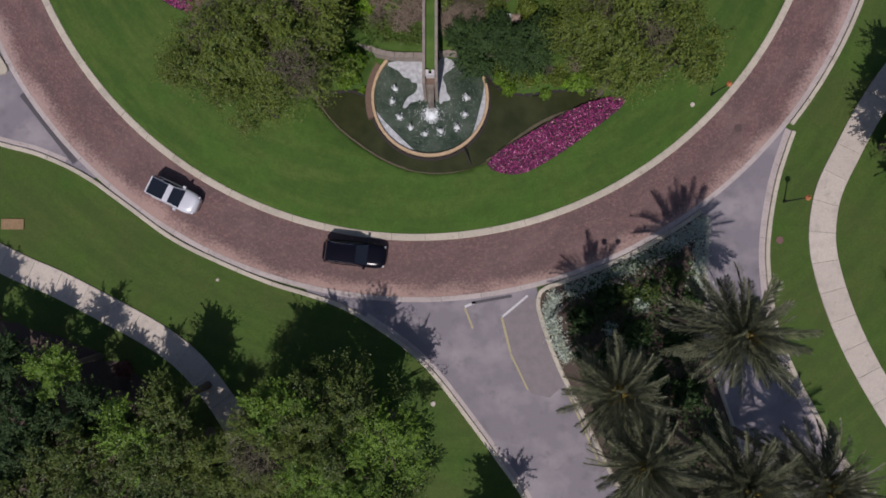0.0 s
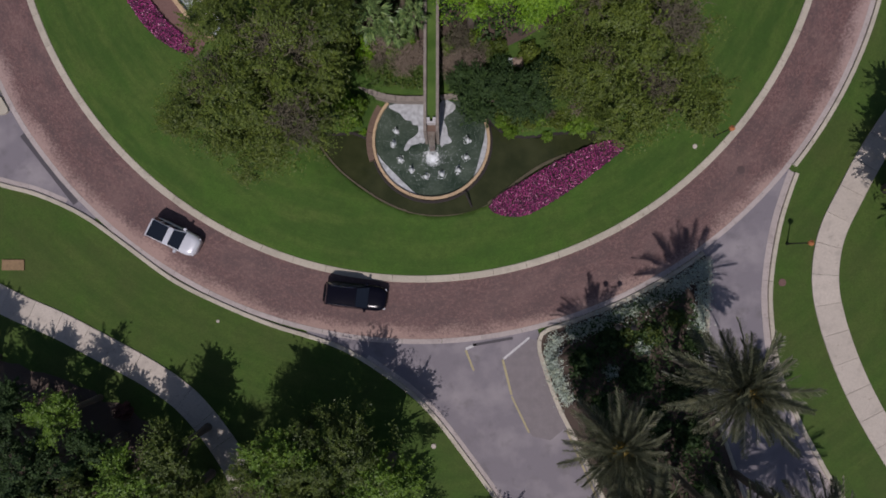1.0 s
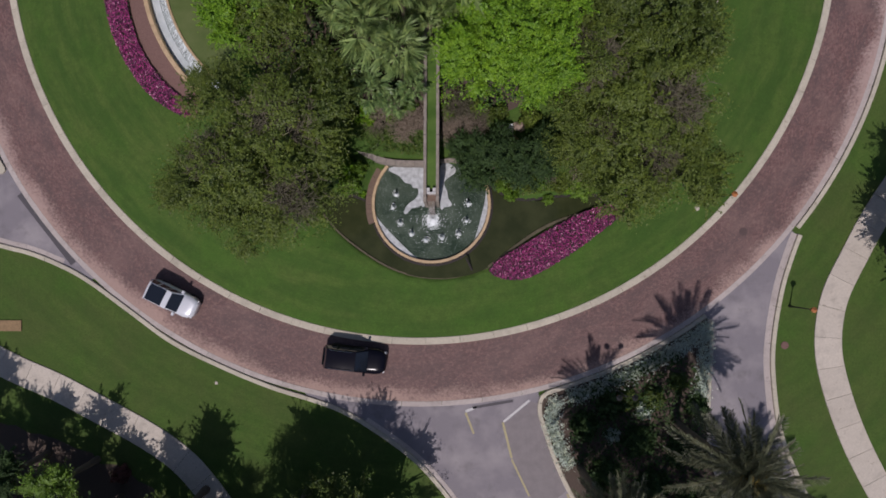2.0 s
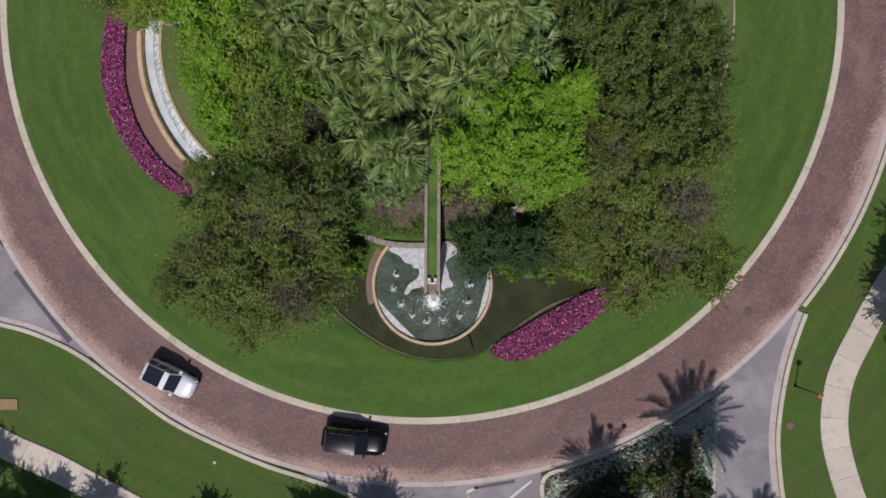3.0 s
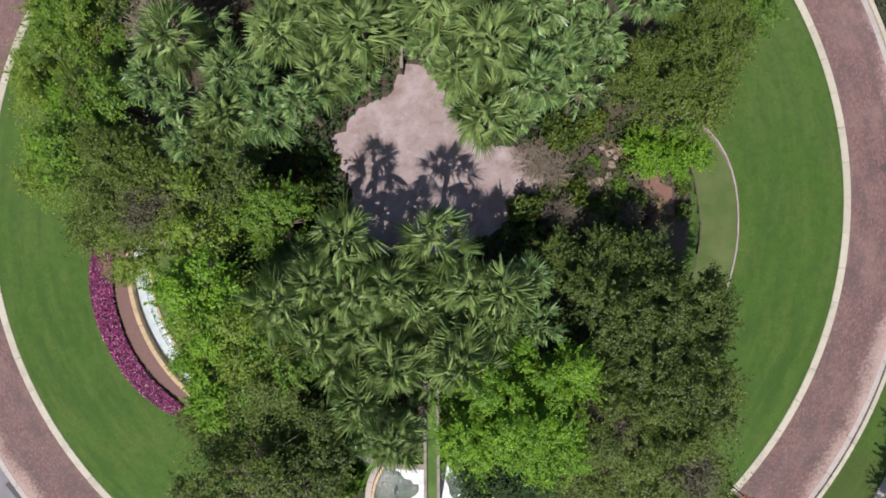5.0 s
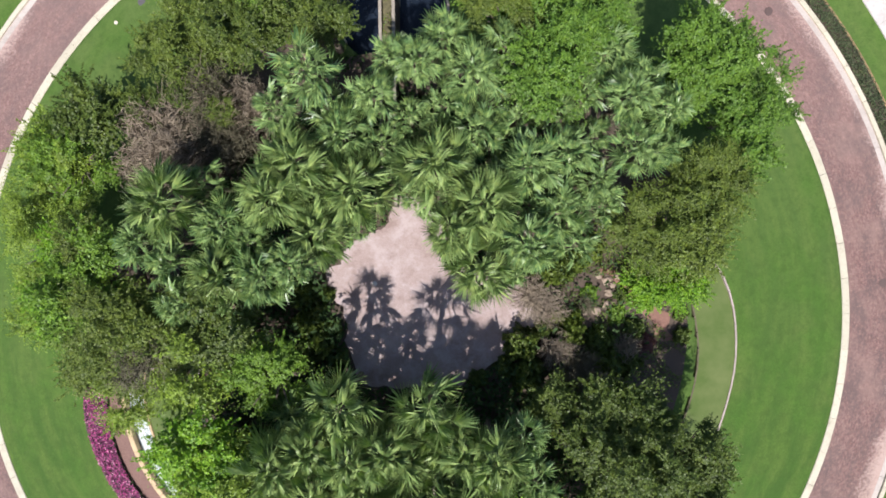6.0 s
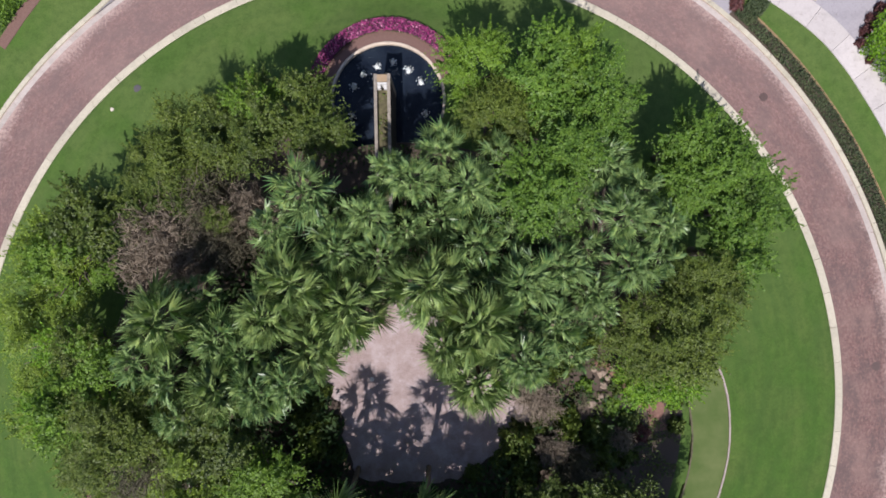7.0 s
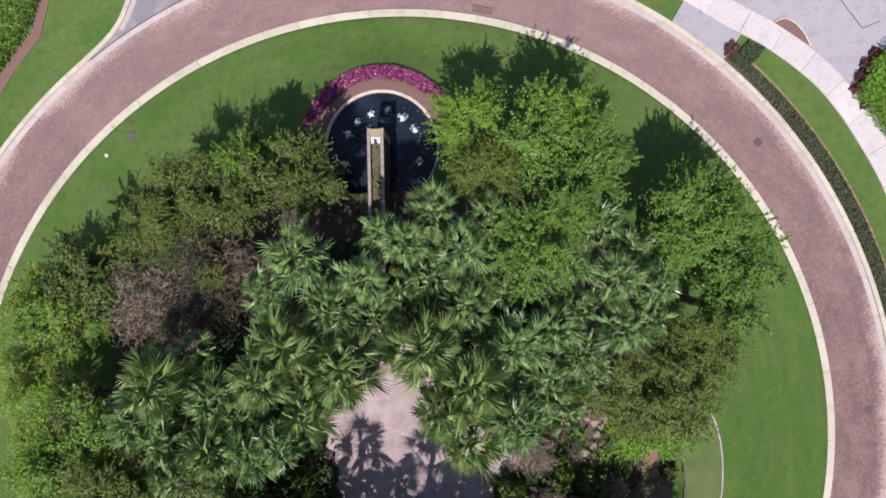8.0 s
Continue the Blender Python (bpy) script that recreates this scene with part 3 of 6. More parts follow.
tagged(part("entrance_ramp", slab_bm([(20.75, 67.1), (21.9, 69.1), (25.0, 67.2), (26.1, 66.3), (24.65, 64.2), (22.7, 65.8)], -0.2, 0.03), M_FORECOURT, None),
       "pale concrete ramp between kerb and footpath", "ramp", kind="structure")
tagged(part("forecourt", slab_bm([(20, 71.4), (25.6, 68.2), (28.2, 66.8), (30.6, 65.2), (32.8, 63.4), (34.5, 61.5), (35.8, 59.6), (38.1, 55.6), (60, 58), (60, 95), (14, 95)], -0.2, 0.02), M_FORECOURT, None),
       "pale grey forecourt paving", "paving", kind="structure")
PLAZA = spline([(-5.5, 38.4), (-4.4, 36.1), (-3.9, 33.2), (-2.6, 31.2), (3.0, 31.2), (6.0, 32.8), (8.6, 35.2), (8.6, 37.3), (7.2, 38.1), (4.4, 38.9), (3.3, 40.0), (2.4, 41.6), (1.0, 43.8), (-0.8, 43.8), (-1.2, 42.2), (-3.2, 41.0)], 0.35, True)
PLAZA = [(p.x + 0.42 * noise.noise(p * 1.3), p.y + 0.42 * noise.noise(p * 1.3 + Vector((9, 4, 0)))) for p in PLAZA]
plaza = tagged(part("plaza", slab_bm(PLAZA, 4.3, 4.50), M_COURT, None), "sandy pink paved plaza on the mound", "paving", kind="structure")

# ------------------------------------------------------------------ water and stonework


def flat_mesh(name, outline, z, material):
    bm = bmesh.new()
    bm.faces.new([bm.verts.new((p[0], p[1], z)) for p in outline])
    bmesh.ops.triangulate(bm, faces=bm.faces[:])
    for f in bm.faces:
        if f.normal.z < 0:
            f.normal_flip()
    me = bpy.data.meshes.new(name)
    bm.to_mesh(me)
    bm.free()
    me.materials.append(material)
    return me


def arc_wall(name, cx, cy, r0, r1, a0, a1, low, high, material, parent, length=1.2, label=""):
    """Coping stones along an arc, each of its own."""
    mid = (r0 + r1) / 2
    run_of_pieces(name, ring_points(mid, a0, a1, 2.0, cx, cy), r1 - r0, low, high, length, material, parent, gap=0.008, edge=0.025)


def splash(r, h, seed):
    """A short foaming plume: lumpy cone."""
    rng = random.Random(seed)
    verts, faces, rings, sides = [], [], 6, 9
    for k in range(rings):
        t = k / (rings - 1)
        for i in range(sides):
            a = 2 * math.pi * i / sides
            q = r * (1 - t) ** 1.3 * rng.uniform(0.55, 1.25) + 0.02
            verts.append(Vector((q * math.cos(a), q * math.sin(a), h * t * rng.uniform(0.9, 1.1))))
    for k in range(rings - 1):
        for i in range(sides):
            j = (i + 1) % sides
            faces.append((k * sides + i, k * sides + j, (k + 1) * sides + j, (k + 1) * sides + i))
    faces.append(tuple((rings - 1) * sides + i for i in range(sides)))
    for k in range(26):
        a, d = rng.uniform(0, 6.3), r * rng.uniform(0.7, 1.9)
        x, y, s = d * math.cos(a), d * math.sin(a), rng.uniform(0.015, 0.05)
        n = len(verts)
        verts += [Vector((x - s, y, 0.02)), Vector((x, y - s, 0.03)), Vector((x + s, y, 0.02)), Vector((x, y + s, 0.05))]
        faces.append((n, n + 1, n + 2, n + 3))
    return verts, faces


def foam_patch(cx, cy, rx, ry, z, n, seed, size=0.1):
    """Scattered flecks of foam floating on the water."""
    rng = random.Random(seed)
    verts, faces = [], []
    for _ in range(n):
        a, d = rng.uniform(0, 6.283), abs(rng.gauss(0, 0.5))
        x, y, s = cx + rx * d * math.cos(a), cy + ry * d * math.sin(a), size * rng.uniform(0.4, 1.3)
        k, m = len(verts), 5
        t0 = rng.uniform(0, 6)
        verts += [Vector((x + s * rng.uniform(0.5, 1) * math.cos(t0 + 6.283 * i / m), y + s * rng.uniform(0.5, 1) * math.sin(t0 + 6.283 * i / m), z + rng.uniform(0.006, 0.03))) for i in range(m)]
        faces.append(tuple(range(k, k + m)))
    return verts, faces


def fountain(name, centre, turn, water, label, rim_from, rim_to, jets, seed, shelf=True, radius=R_POOL, rim=0.22, stone=M_RIM):
    cx, cy = centre
    f = thing(name, Matrix.Identity(4), label, "fountain")
    arc_wall("coping_stone", cx, cy, radius - rim, radius, rim_from, rim_to, 1.35, 1.75, stone, f)
    # basin wall under the coping
    v, q = [], []
    angles = np.linspace(rim_from, rim_to, 60)
    for a in angles:
        c, s = math.cos(radians(a)), math.sin(radians(a))
        for r, z in ((radius - rim - 0.02, 0.3), (radius - rim - 0.02, 1.35), (radius - 0.05, 1.35), (radius - 0.05, 0.3)):
            v.append(Vector((cx + r * c, cy + r * s, z)))
    for k in range(len(angles) - 1):
        q += [(4 * k + i, 4 * k + (i + 1) % 4, 4 * k + 4 + (i + 1) % 4, 4 * k + 4 + i) for i in range(4)]
    link_mesh("basin_wall", mesh_of("basin_wall", v, q, M_BROWN), f)
    disc = ring_points(radius - rim * 0.7, 0, 357, 3, cx, cy)
    edge = (lambda p: Vector((p.x, min(p.y, 15.9), 0))) if turn == 0 else (lambda p: Vector((p.x, max(p.y, 54.0), 0)))
    link_mesh("pool_water", flat_mesh("pool_water", [edge(p) for p in disc], 1.52, water), f)
    if shelf:
        for outline in ([(-2.2, 15.4), (-1.75, 15.0), (-1.3, 14.75), (-0.95, 14.3), (-0.5, 14.2), (-0.3, 13.9), (0.05, 13.85), (0.1, 13.4), (-0.2, 13.0), (-0.6, 12.75), (-0.9, 12.3), (-1.0, 11.9), (-0.7, 11.95), (-0.45, 12.3), (0.0, 12.4), (0.3, 12.55), (0.62, 12.6), (0.62, 15.6)],
                        [(1.8, 15.6), (1.8, 12.35), (2.1, 12.4), (2.6, 12.5), (2.65, 12.75), (2.4, 13.1), (2.3, 13.7), (2.05, 14.3), (2.5, 14.75), (2.95, 15.1), (2.8, 15.6)]):
            part("pool_ledge", slab_bm(spline(outline, 0.25, True), 1.0, 1.535), M_SHELF, f, "pale wet stone ledge")
    for k, (r0, r1, a0, a1) in enumerate(((radius - 0.78, radius - 0.23, 192, 258), (radius - 0.62, radius - 0.23, 318, 374)) if shelf else ()):
        outline = ring_points(r1, a0, a1, 3, cx, cy) + [Vector((cx + (r1 - (r1 - r0) * math.sin(math.pi * t)) * math.cos(radians(a1 + (a0 - a1) * t)), cy + (r1 - (r1 - r0) * math.sin(math.pi * t)) * math.sin(radians(a1 + (a0 - a1) * t)), 0)) for t in np.linspace(0.06, 0.94, 14)]
        part("pool_ledge", slab_bm(outline, 1.0, 1.535), M_SHELF, f, "pale wet stone ledge")
    rng = random.Random(seed)
    for k, (x, y) in enumerate(jets):
        v, q = splash(rng.uniform(0.15, 0.22), rng.uniform(0.6, 0.95), seed * 50 + k)
        ob = link_mesh("water_jet", mesh_of("water_jet", v, q, M_FOAM), f)
        ob.location = (x, y, 1.52)
    return f


JETS_S = [(-1.6, 13.4), (-1.8, 12.4), (-1.3, 11.2), (-0.4, 10.4), (0.7, 9.9), (1.9, 10.1), (3.2, 10.4), (3.8, 11.4), (3.9, 12.7)]
JETS_N = [(POOL_N[0] + x, POOL_N[1] + y) for x, y in ((0.4, 2.76), (-0.74, 2.47), (-1.8, 1.9), (-2.44, 1.05), (1.53, 2.19), (2.39, 1.33), (2.7, -0.94), (-2.65, -1.1))]
fs = fountain("fountain_south", POOL_S, 0, M_POOL, "half-round fountain pool with tan stone rim and churning water", 139, 388, JETS_S, 3)
apron = thing("pool_apron", Matrix.Identity(4), "brown stone apron against the pool wall", "apron", kind="structure")
arc_wall("apron_stone", *POOL_S, R_POOL + 0.02, R_POOL + 0.5, 146, 198, 0.6, 1.5, M_BROWN, apron, 0.7)
arc_wall("apron_stone", *POOL_S, R_POOL + 0.02, R_POOL + 0.24, 199, 385, 0.6, 1.2, M_DARKWALL, apron, 0.9)
v, q = foam_patch(1.2, 11.4, 0.55, 0.6, 1.52, 1200, 5, 0.05)
tagged(link_mesh("foam", mesh_of("foam", v, q, M_FOAM), fs), kind="stuff")
v, q = splash(0.42, 0.5, 99)
link_mesh("foam", mesh_of("foam", v, q, M_FOAM), fs).location = (1.2, 11.5, 1.52)
v, q = foam_patch(1.1, 11.2, 3.3, 2.1, 1.52, 420, 6, 0.028)
tagged(link_mesh("foam", mesh_of("foam", v, q, M_FOAM), fs), kind="stuff")
fn = fountain("fountain_north", POOL_N, 1, M_POOL_N, "half-round fountain pool with tan stone rim and dark water", -45, 215, JETS_N, 4, False, R_POOL_N, 0.2, plain("pale_coping_stone", (0.58, 0.48, 0.39), 0.7, vary=0.3, scale=3.0))
v, q = foam_patch(-1.0, 59.7, 2.4, 0.9, 1.52, 80, 8, 0.028)
tagged(link_mesh("foam", mesh_of("foam", v, q, M_FOAM), fn), kind="stuff")


def aqueduct(name, at, bed, spout, dry=False):
    """A raised water channel: two dark walls with stone copings, mossy water between, a weir box and a spout face at the end (local y = 0)."""
    a = thing(name, at, "raised dark stone water channel with pale copings and a spout", "aqueduct")
    for x in (-0.53, 0.33):
        for k in range(7):
            y0, y1 = 0.35 + k * 2.1, 0.35 + k * 2.1 + 2.085
            v, q = box(x + 0.015, x + 0.185, y0, y1, -0.6 if k < 3 else 0.5, 5.74)
            link_mesh("channel_wall", mesh_of("channel_wall", v, q, M_DARKWALL), a)
            for j in range(2):
                ya = y0 + j * 1.045
                v, q = box(x, x + 0.20, ya, ya + 1.035, 5.744, 5.84 + 0.008 * ((k * 7 + j * 5) % 3))
                link_mesh("coping_stone", mesh_of("coping_stone", v, q, M_STONE), a)
    v, q = box(-0.34, 0.34, 0.9, 15.0, 0.3, 5.40)
    link_mesh("channel_bed", mesh_of("channel_bed", v, q, bed), a)
    v, q = box(-0.33, 0.33, 0.06, 0.50, -0.6, 5.15)
    link_mesh("spout_face", mesh_of("spout_face", v, q, spout), a)
    v, q = join([box(-0.54, -0.33, -0.05, 0.34, -0.6, 5.80), box(0.33, 0.54, -0.05, 0.34, -0.6, 5.80)])
    link_mesh("end_pier", mesh_of("end_pier", v, q, M_STONE), a)
    v, q = join([box(-0.31, 0.31, 0.50, 0.62, 4.9, 5.78), box(-0.31, -0.10, 0.64, 0.90, 4.9, 5.72), box(0.10, 0.31, 0.64, 0.90, 4.9, 5.72)])
    tagged(link_mesh("weir_box", mesh_of("weir_box", v, q, M_WHITE), a), "white painted weir box")
    if dry:
        v, q = box(-0.325, 0.325, 0.0, 0.46, 5.2, 5.79)
        tagged(link_mesh("spout_cap", mesh_of("spout_cap", v, q, M_SPOUT), a), "tan stone cap over the spout")
        rg = np.random.default_rng(5)
        p = np.c_[rg.uniform(-0.31, 0.31, 420), rg.uniform(1.1, 14.5, 420), rg.uniform(5.41, 5.62, 420)]
        p = p[np.sin(p[:, 1] * 2.3) + rg.uniform(-1, 1, 420) > -0.2]
        tagged(link_mesh("channel_plants", leaves_mesh("channel_plants", leaf_cloud(p, np.tile([0, 0, 1.0], (len(p), 1)), 0.16, 0.09, rg, 0.7), L_OLIVE), a), "mossy plants growing in the channel")
    # falling sheet of water
    rng = random.Random(7)
    v, q = [], []
    cols = 9
    for i in range(8):
        t = i / 7
        for k in range(cols):
            x = (-0.27 + 0.54 * k / (cols - 1)) * (1 - 0.25 * t)
            v.append(Vector((x, 0.05 - 0.75 * t + rng.uniform(-0.02, 0.02), 5.18 + 0.04 * math.sin(t * 3) - 4.4 * t * t)))
    for i in range(7):
        q += [(i * cols + k, i * cols + k + 1, (i + 1) * cols + k + 1, (i + 1) * cols + k) for k in range(cols - 1)]
    link_mesh("falling_water", mesh_of("falling_water", v, q, M_FALL), a)
    return a


aqueduct("aqueduct", pose(1.2, 12.45, 0.0), M_CHANNEL, M_BROWN)
aqueduct("aqueduct", pose(-1.0, 58.3, 0.0, 0, 0, 180), M_MOSS, M_SPOUT, True)

pond = tagged(link_mesh("pond_south", flat_mesh("pond_south", POND_S, 1.05, M_POND)), "still murky green pond below the fountain", "pond", kind="structure")
edge_s = thing("pond_edging", Matrix.Identity(4), "pale stone edging between pond and lawn", "edging", kind="structure")


def draped_pieces(name, points, width, length, material, parent, rise=0.04, height=None):
    """Edging stones that follow the slope of the lawn."""
    pts = [Vector((p[0], p[1], 0)) for p in points]
    dist = [0.0]
    for a, b in zip(pts, pts[1:]):
        dist.append(dist[-1] + (b - a).length)
    count = max(1, round(dist[-1] / length))
    for i in range(count):
        ends = []
        for s in (dist[-1] * i / count + 0.01, dist[-1] * (i + 1) / count - 0.01):
            k = min(int(np.searchsorted(dist, s, side="right")) - 1, len(pts) - 2)
            p = pts[k].lerp(pts[k + 1], (s - dist[k]) / max(1e-6, dist[k + 1] - dist[k]))
            d = (pts[k + 1] - pts[k]).normalized()
            ends.append((p, Vector((-d.y, d.x, 0)), height if height is not None else lawn_z(p.x, p.y)))
        verts = []
        for p, nn, z in ends:
            h = width / 2
            verts += [p + nn * h + Vector((0, 0, z - 0.8)), p + nn * h + Vector((0, 0, z + rise)), p - nn * h + Vector((0, 0, z + rise)), p - nn * h + Vector((0, 0, z - 0.8))]
        link_mesh(name, mesh_of(name, verts, [(0, 4, 5, 1), (1, 5, 6, 2), (2, 6, 7, 3), (0, 1, 2, 3), (7, 6, 5, 4)], material), parent)


draped_pieces("edging_stone", spline([(-8.2, 13.2), (-6.4, 10.8), (-4.2, 9.0), (-2.0, 7.7), (0.2, 7.05), (2.8, 7.0), (5.5, 7.8)], 0.5), 0.14, 0.9, M_EDGE, edge_s, 0.02)
draped_pieces("edging_stone", spline([(5.5, 7.8), (9.8, 10.9), (14.3, 12.5)], 0.5), 0.24, 0.9, M_EDGE, edge_s, 0.02)
draped_pieces("bank_stone", spline([(14.3, 13.4), (11.5, 13.4), (8.2, 13.05), (6.2, 13.7), (4.6, 15.2)], 0.5), 0.2, 0.8, M_DARKWALL, edge_s, 0.02)
draped_pieces("bank_stone", spline([(-3.6, 12.8), (-5.2, 13.4), (-6.6, 13.2), (-8.2, 13.6)], 0.5), 0.2, 0.8, M_DARKWALL, edge_s, 0.02)
step = thing("retaining_wall", Matrix.Identity(4), "curved stone retaining wall behind the pool", "wall", kind="structure")
draped_pieces("wall_stone", spline([(-5.3, 17.6), (-4.4, 16.7), (-3.2, 16.0), (-1.6, 15.65), (0.6, 15.6)], 0.5), 0.4, 0.7, M_STONE, step, 0.0, 2.6)
draped_pieces("wall_stone", spline([(1.8, 15.8), (2.6, 15.9), (4.2, 15.6)], 0.5), 0.2, 0.7, M_STONE, step, 0.0, 2.6)

# east pond: a curved sheet
tagged(link_mesh("pond_east", flat_mesh("pond_east", POND_E, 1.72, M_POND_E)), "shallow still green pond curving round the mound", "pond", kind="structure")
edge_e = thing("pond_edging", Matrix.Identity(4), "pale stone edging round the curved pond", "edging", kind="structure")
draped_pieces("edging_stone", spline(EDGE_E, 0.6), 0.12, 1.2, M_PLAZA, edge_e, 0.05)
draped_pieces("edging_stone", spline(EDGE_EI, 0.6), 0.12, 1.2, M_EDGE, edge_e, 0.02)

# west cascade pool


def arc_band(name, c, r0, r1, a0, a1, z0, z1, material, label, category, low=1.2):
    """A curved band round c whose top slopes from z0 at r0 to z1 at r1."""
    v, f = [], []
    n = int((a1 - a0) / 1.5) + 1
    for a in np.linspace(a0, a1, n):
        ca, sa = math.cos(radians(a)), math.sin(radians(a))
        v += [Vector((c[0] + r * ca, c[1] + r * sa, z)) for r, z in ((r0, low), (r0, z0), ((r0 + r1) / 2, (z0 + z1) / 2), (r1, z1), (r1, low))]
    for k in range(n - 1):
        f += [(5 * k + i, 5 * k + (i + 1) % 5, 5 * k + 5 + (i + 1) % 5, 5 * k + 5 + i) for i in range(5)]
    return tagged(link_mesh(name, mesh_of(name, v, f, material)), label, category, kind="structure")


arc_band("cascade_pool", POOL_W, 12.17, 12.84, 169.5, 233, 2.08, 2.05, water_material("white_cascade_water", (0.44, 0.48, 0.50), (0.72, 0.75, 0.75), foam=1.0, scale=5, strength=0.6), "curved pool of white falling water", "water")
arc_band("weir_slope", POOL_W, 11.52, 12.15, 169.5, 233, 2.46, 2.06, plain("wet_grey_weir", (0.36, 0.41, 0.40), 0.3, vary=0.5, scale=4, bump=0.5), "wet grey sloping weir", "weir")
arc_band("pond_west", POOL_W, 8.6, 11.34, 169.5, 233, 2.42, 2.42, M_POND_E, "shallow green pond above the cascade", "pond")
wall_w = thing("cascade_wall", Matrix.Identity(4), "curved tan stone wall holding the cascade", "wall", kind="structure")
run_of_pieces("coping_stone", ring_points(13.02, 169.5, 233.5, 1.5, *POOL_W), 0.34, 1.2, 2.50, 1.2, M_RIM, wall_w)
run_of_pieces("weir_stone", ring_points(11.43, 169.5, 233, 1.5, *POOL_W), 0.17, 1.2, 2.50, 1.2, M_RIM, wall_w)
draped_pieces("edging_stone", spline([(-20.9, 32.75), (-19.4, 32.3), (-18.2, 31.9), (-17.2, 31.9)], 0.4), 0.22, 0.8, M_PLAZA, wall_w, 0.1)
M_WEIR = plain("dark_wet_rib", (0.13, 0.155, 0.135), 0.4, vary=0.3)
for k in range(44):
    a = 170 + 63 * (k + 0.3 * math.sin(k * 2.3)) / 44
    v, q = [], []
    for r, z in ((11.53, 2.49), (11.95, 2.22), (11.95, 2.0), (11.53, 2.0)):
        for da in (-0.08, 0.08):
            v.append(Vector((POOL_W[0] + r * math.cos(radians(a + da)), POOL_W[1] + r * math.sin(radians(a + da)), z)))
    link_mesh("weir_rib", mesh_of("weir_rib", v, [(0, 1, 3, 2), (2, 3, 5, 4), (4, 5, 7, 6), (6, 7, 1, 0), (0, 2, 4, 6), (7, 5, 3, 1)], M_WEIR), wall_w)
rng = random.Random(21)
v, q = [], []
for k in range(460):
    a = radians(rng.uniform(170, 232))
    r0, r1 = 11.53, 11.53 + rng.uniform(0.25, 0.7)
    w = rng.uniform(0.0005, 0.0017)
    n = len(v)
    v += [Vector((POOL_W[0] + r * math.cos(b), POOL_W[1] + r * math.sin(b), z)) for r, z, b in ((r0, 2.49, a - w), (r0, 2.49, a + w), ((r0 + r1) / 2, 2.36, a + w), ((r0 + r1) / 2, 2.36, a - w), (r1, 2.11, a + w), (r1, 2.11, a - w))]
    q += [(n, n + 1, n + 2, n + 3), (n + 3, n + 2, n + 4, n + 5)]
tagged(link_mesh("falling_water", mesh_of("falling_water", v, q, M_FOAM)), "thin white streaks of falling water", "water", kind="stuff")

# ------------------------------------------------------------------ planting


def crown_mesh(name, r, flat, material, seed, leaf=(0.2, 0.1), dense=1.0, airy=0.0):
    """A crown of radius r: boughs that carry clumps of leaves, with an uneven outline and gaps between them."""
    rng = np.random.default_rng(seed)
    pts, nor = [], []
    for b in range(int((7 + 4.2 * r) * dense)):
        d = rng.normal(0, 1, 3)
        d[2] = abs(d[2]) * 0.9 - 0.25
        d /= np.linalg.norm(d)
        bough = d * r * rng.uniform(0.35, 0.90) * np.array([1, 1, flat])
        bough[2] += r * rng.uniform(-0.42, 0.26)
        br = r * rng.uniform(0.13, 0.27) + 0.15
        for k in range(int(6 + 2.4 * r)):
            e = rng.normal(0, 1, 3)
            e[2] = abs(e[2]) - 0.15
            e /= np.linalg.norm(e)
            c = bough + e * br * rng.uniform(0.55, 1.12) * np.array([1, 1, 0.7])
            cr = rng.uniform(0.20, 0.52)
            m = int(rng.uniform(130, 200) * cr)
            g = rng.normal(0, 1, (m, 3))
            g /= np.linalg.norm(g, axis=1)[:, None]
            p = c + g * cr * (rng.uniform(0.15, 1.0, (m, 1)) ** 0.5) * np.array([1, 1, 0.6])
            pts.append(p), nor.append(g * 0.35 + e * 0.45 + np.array([0, 0, 0.9]))
        for k in range(int(5 + r)):
            e = d * 0.9 + rng.normal(0, 0.6, 3)
            e[2] = abs(e[2]) * 0.8
            e /= np.linalg.norm(e)
            c = bough + e * br * rng.uniform(0.7, 1.0)
            m = int(rng.uniform(22, 40))
            t = rng.uniform(0, 1, (m, 1))
            p = c + e * t * rng.uniform(0.5, 1.1) + rng.normal(0, 0.07, (m, 3)) * (1.2 - t)
            pts.append(p), nor.append(np.tile(e * 0.3 + np.array([0, 0, 0.9]), (m, 1)))
    for b in range(int(airy * r * r)):
        a, q = rng.uniform(0, 6.283), r * rng.uniform(0.72, 1.16)
        c = np.array([q * math.cos(a), q * math.sin(a), r * rng.uniform(-0.35, 0.1)])
        m = int(rng.uniform(14, 34))
        p = c + rng.normal(0, 1, (m, 3)) * np.array([0.26, 0.26, 0.12])
        pts.append(p), nor.append(np.tile([0, 0, 1.0], (m, 1)))
    return leaves_mesh(name, leaf_cloud(np.concatenate(pts), np.concatenate(nor), *leaf, rng, 0.45), material)


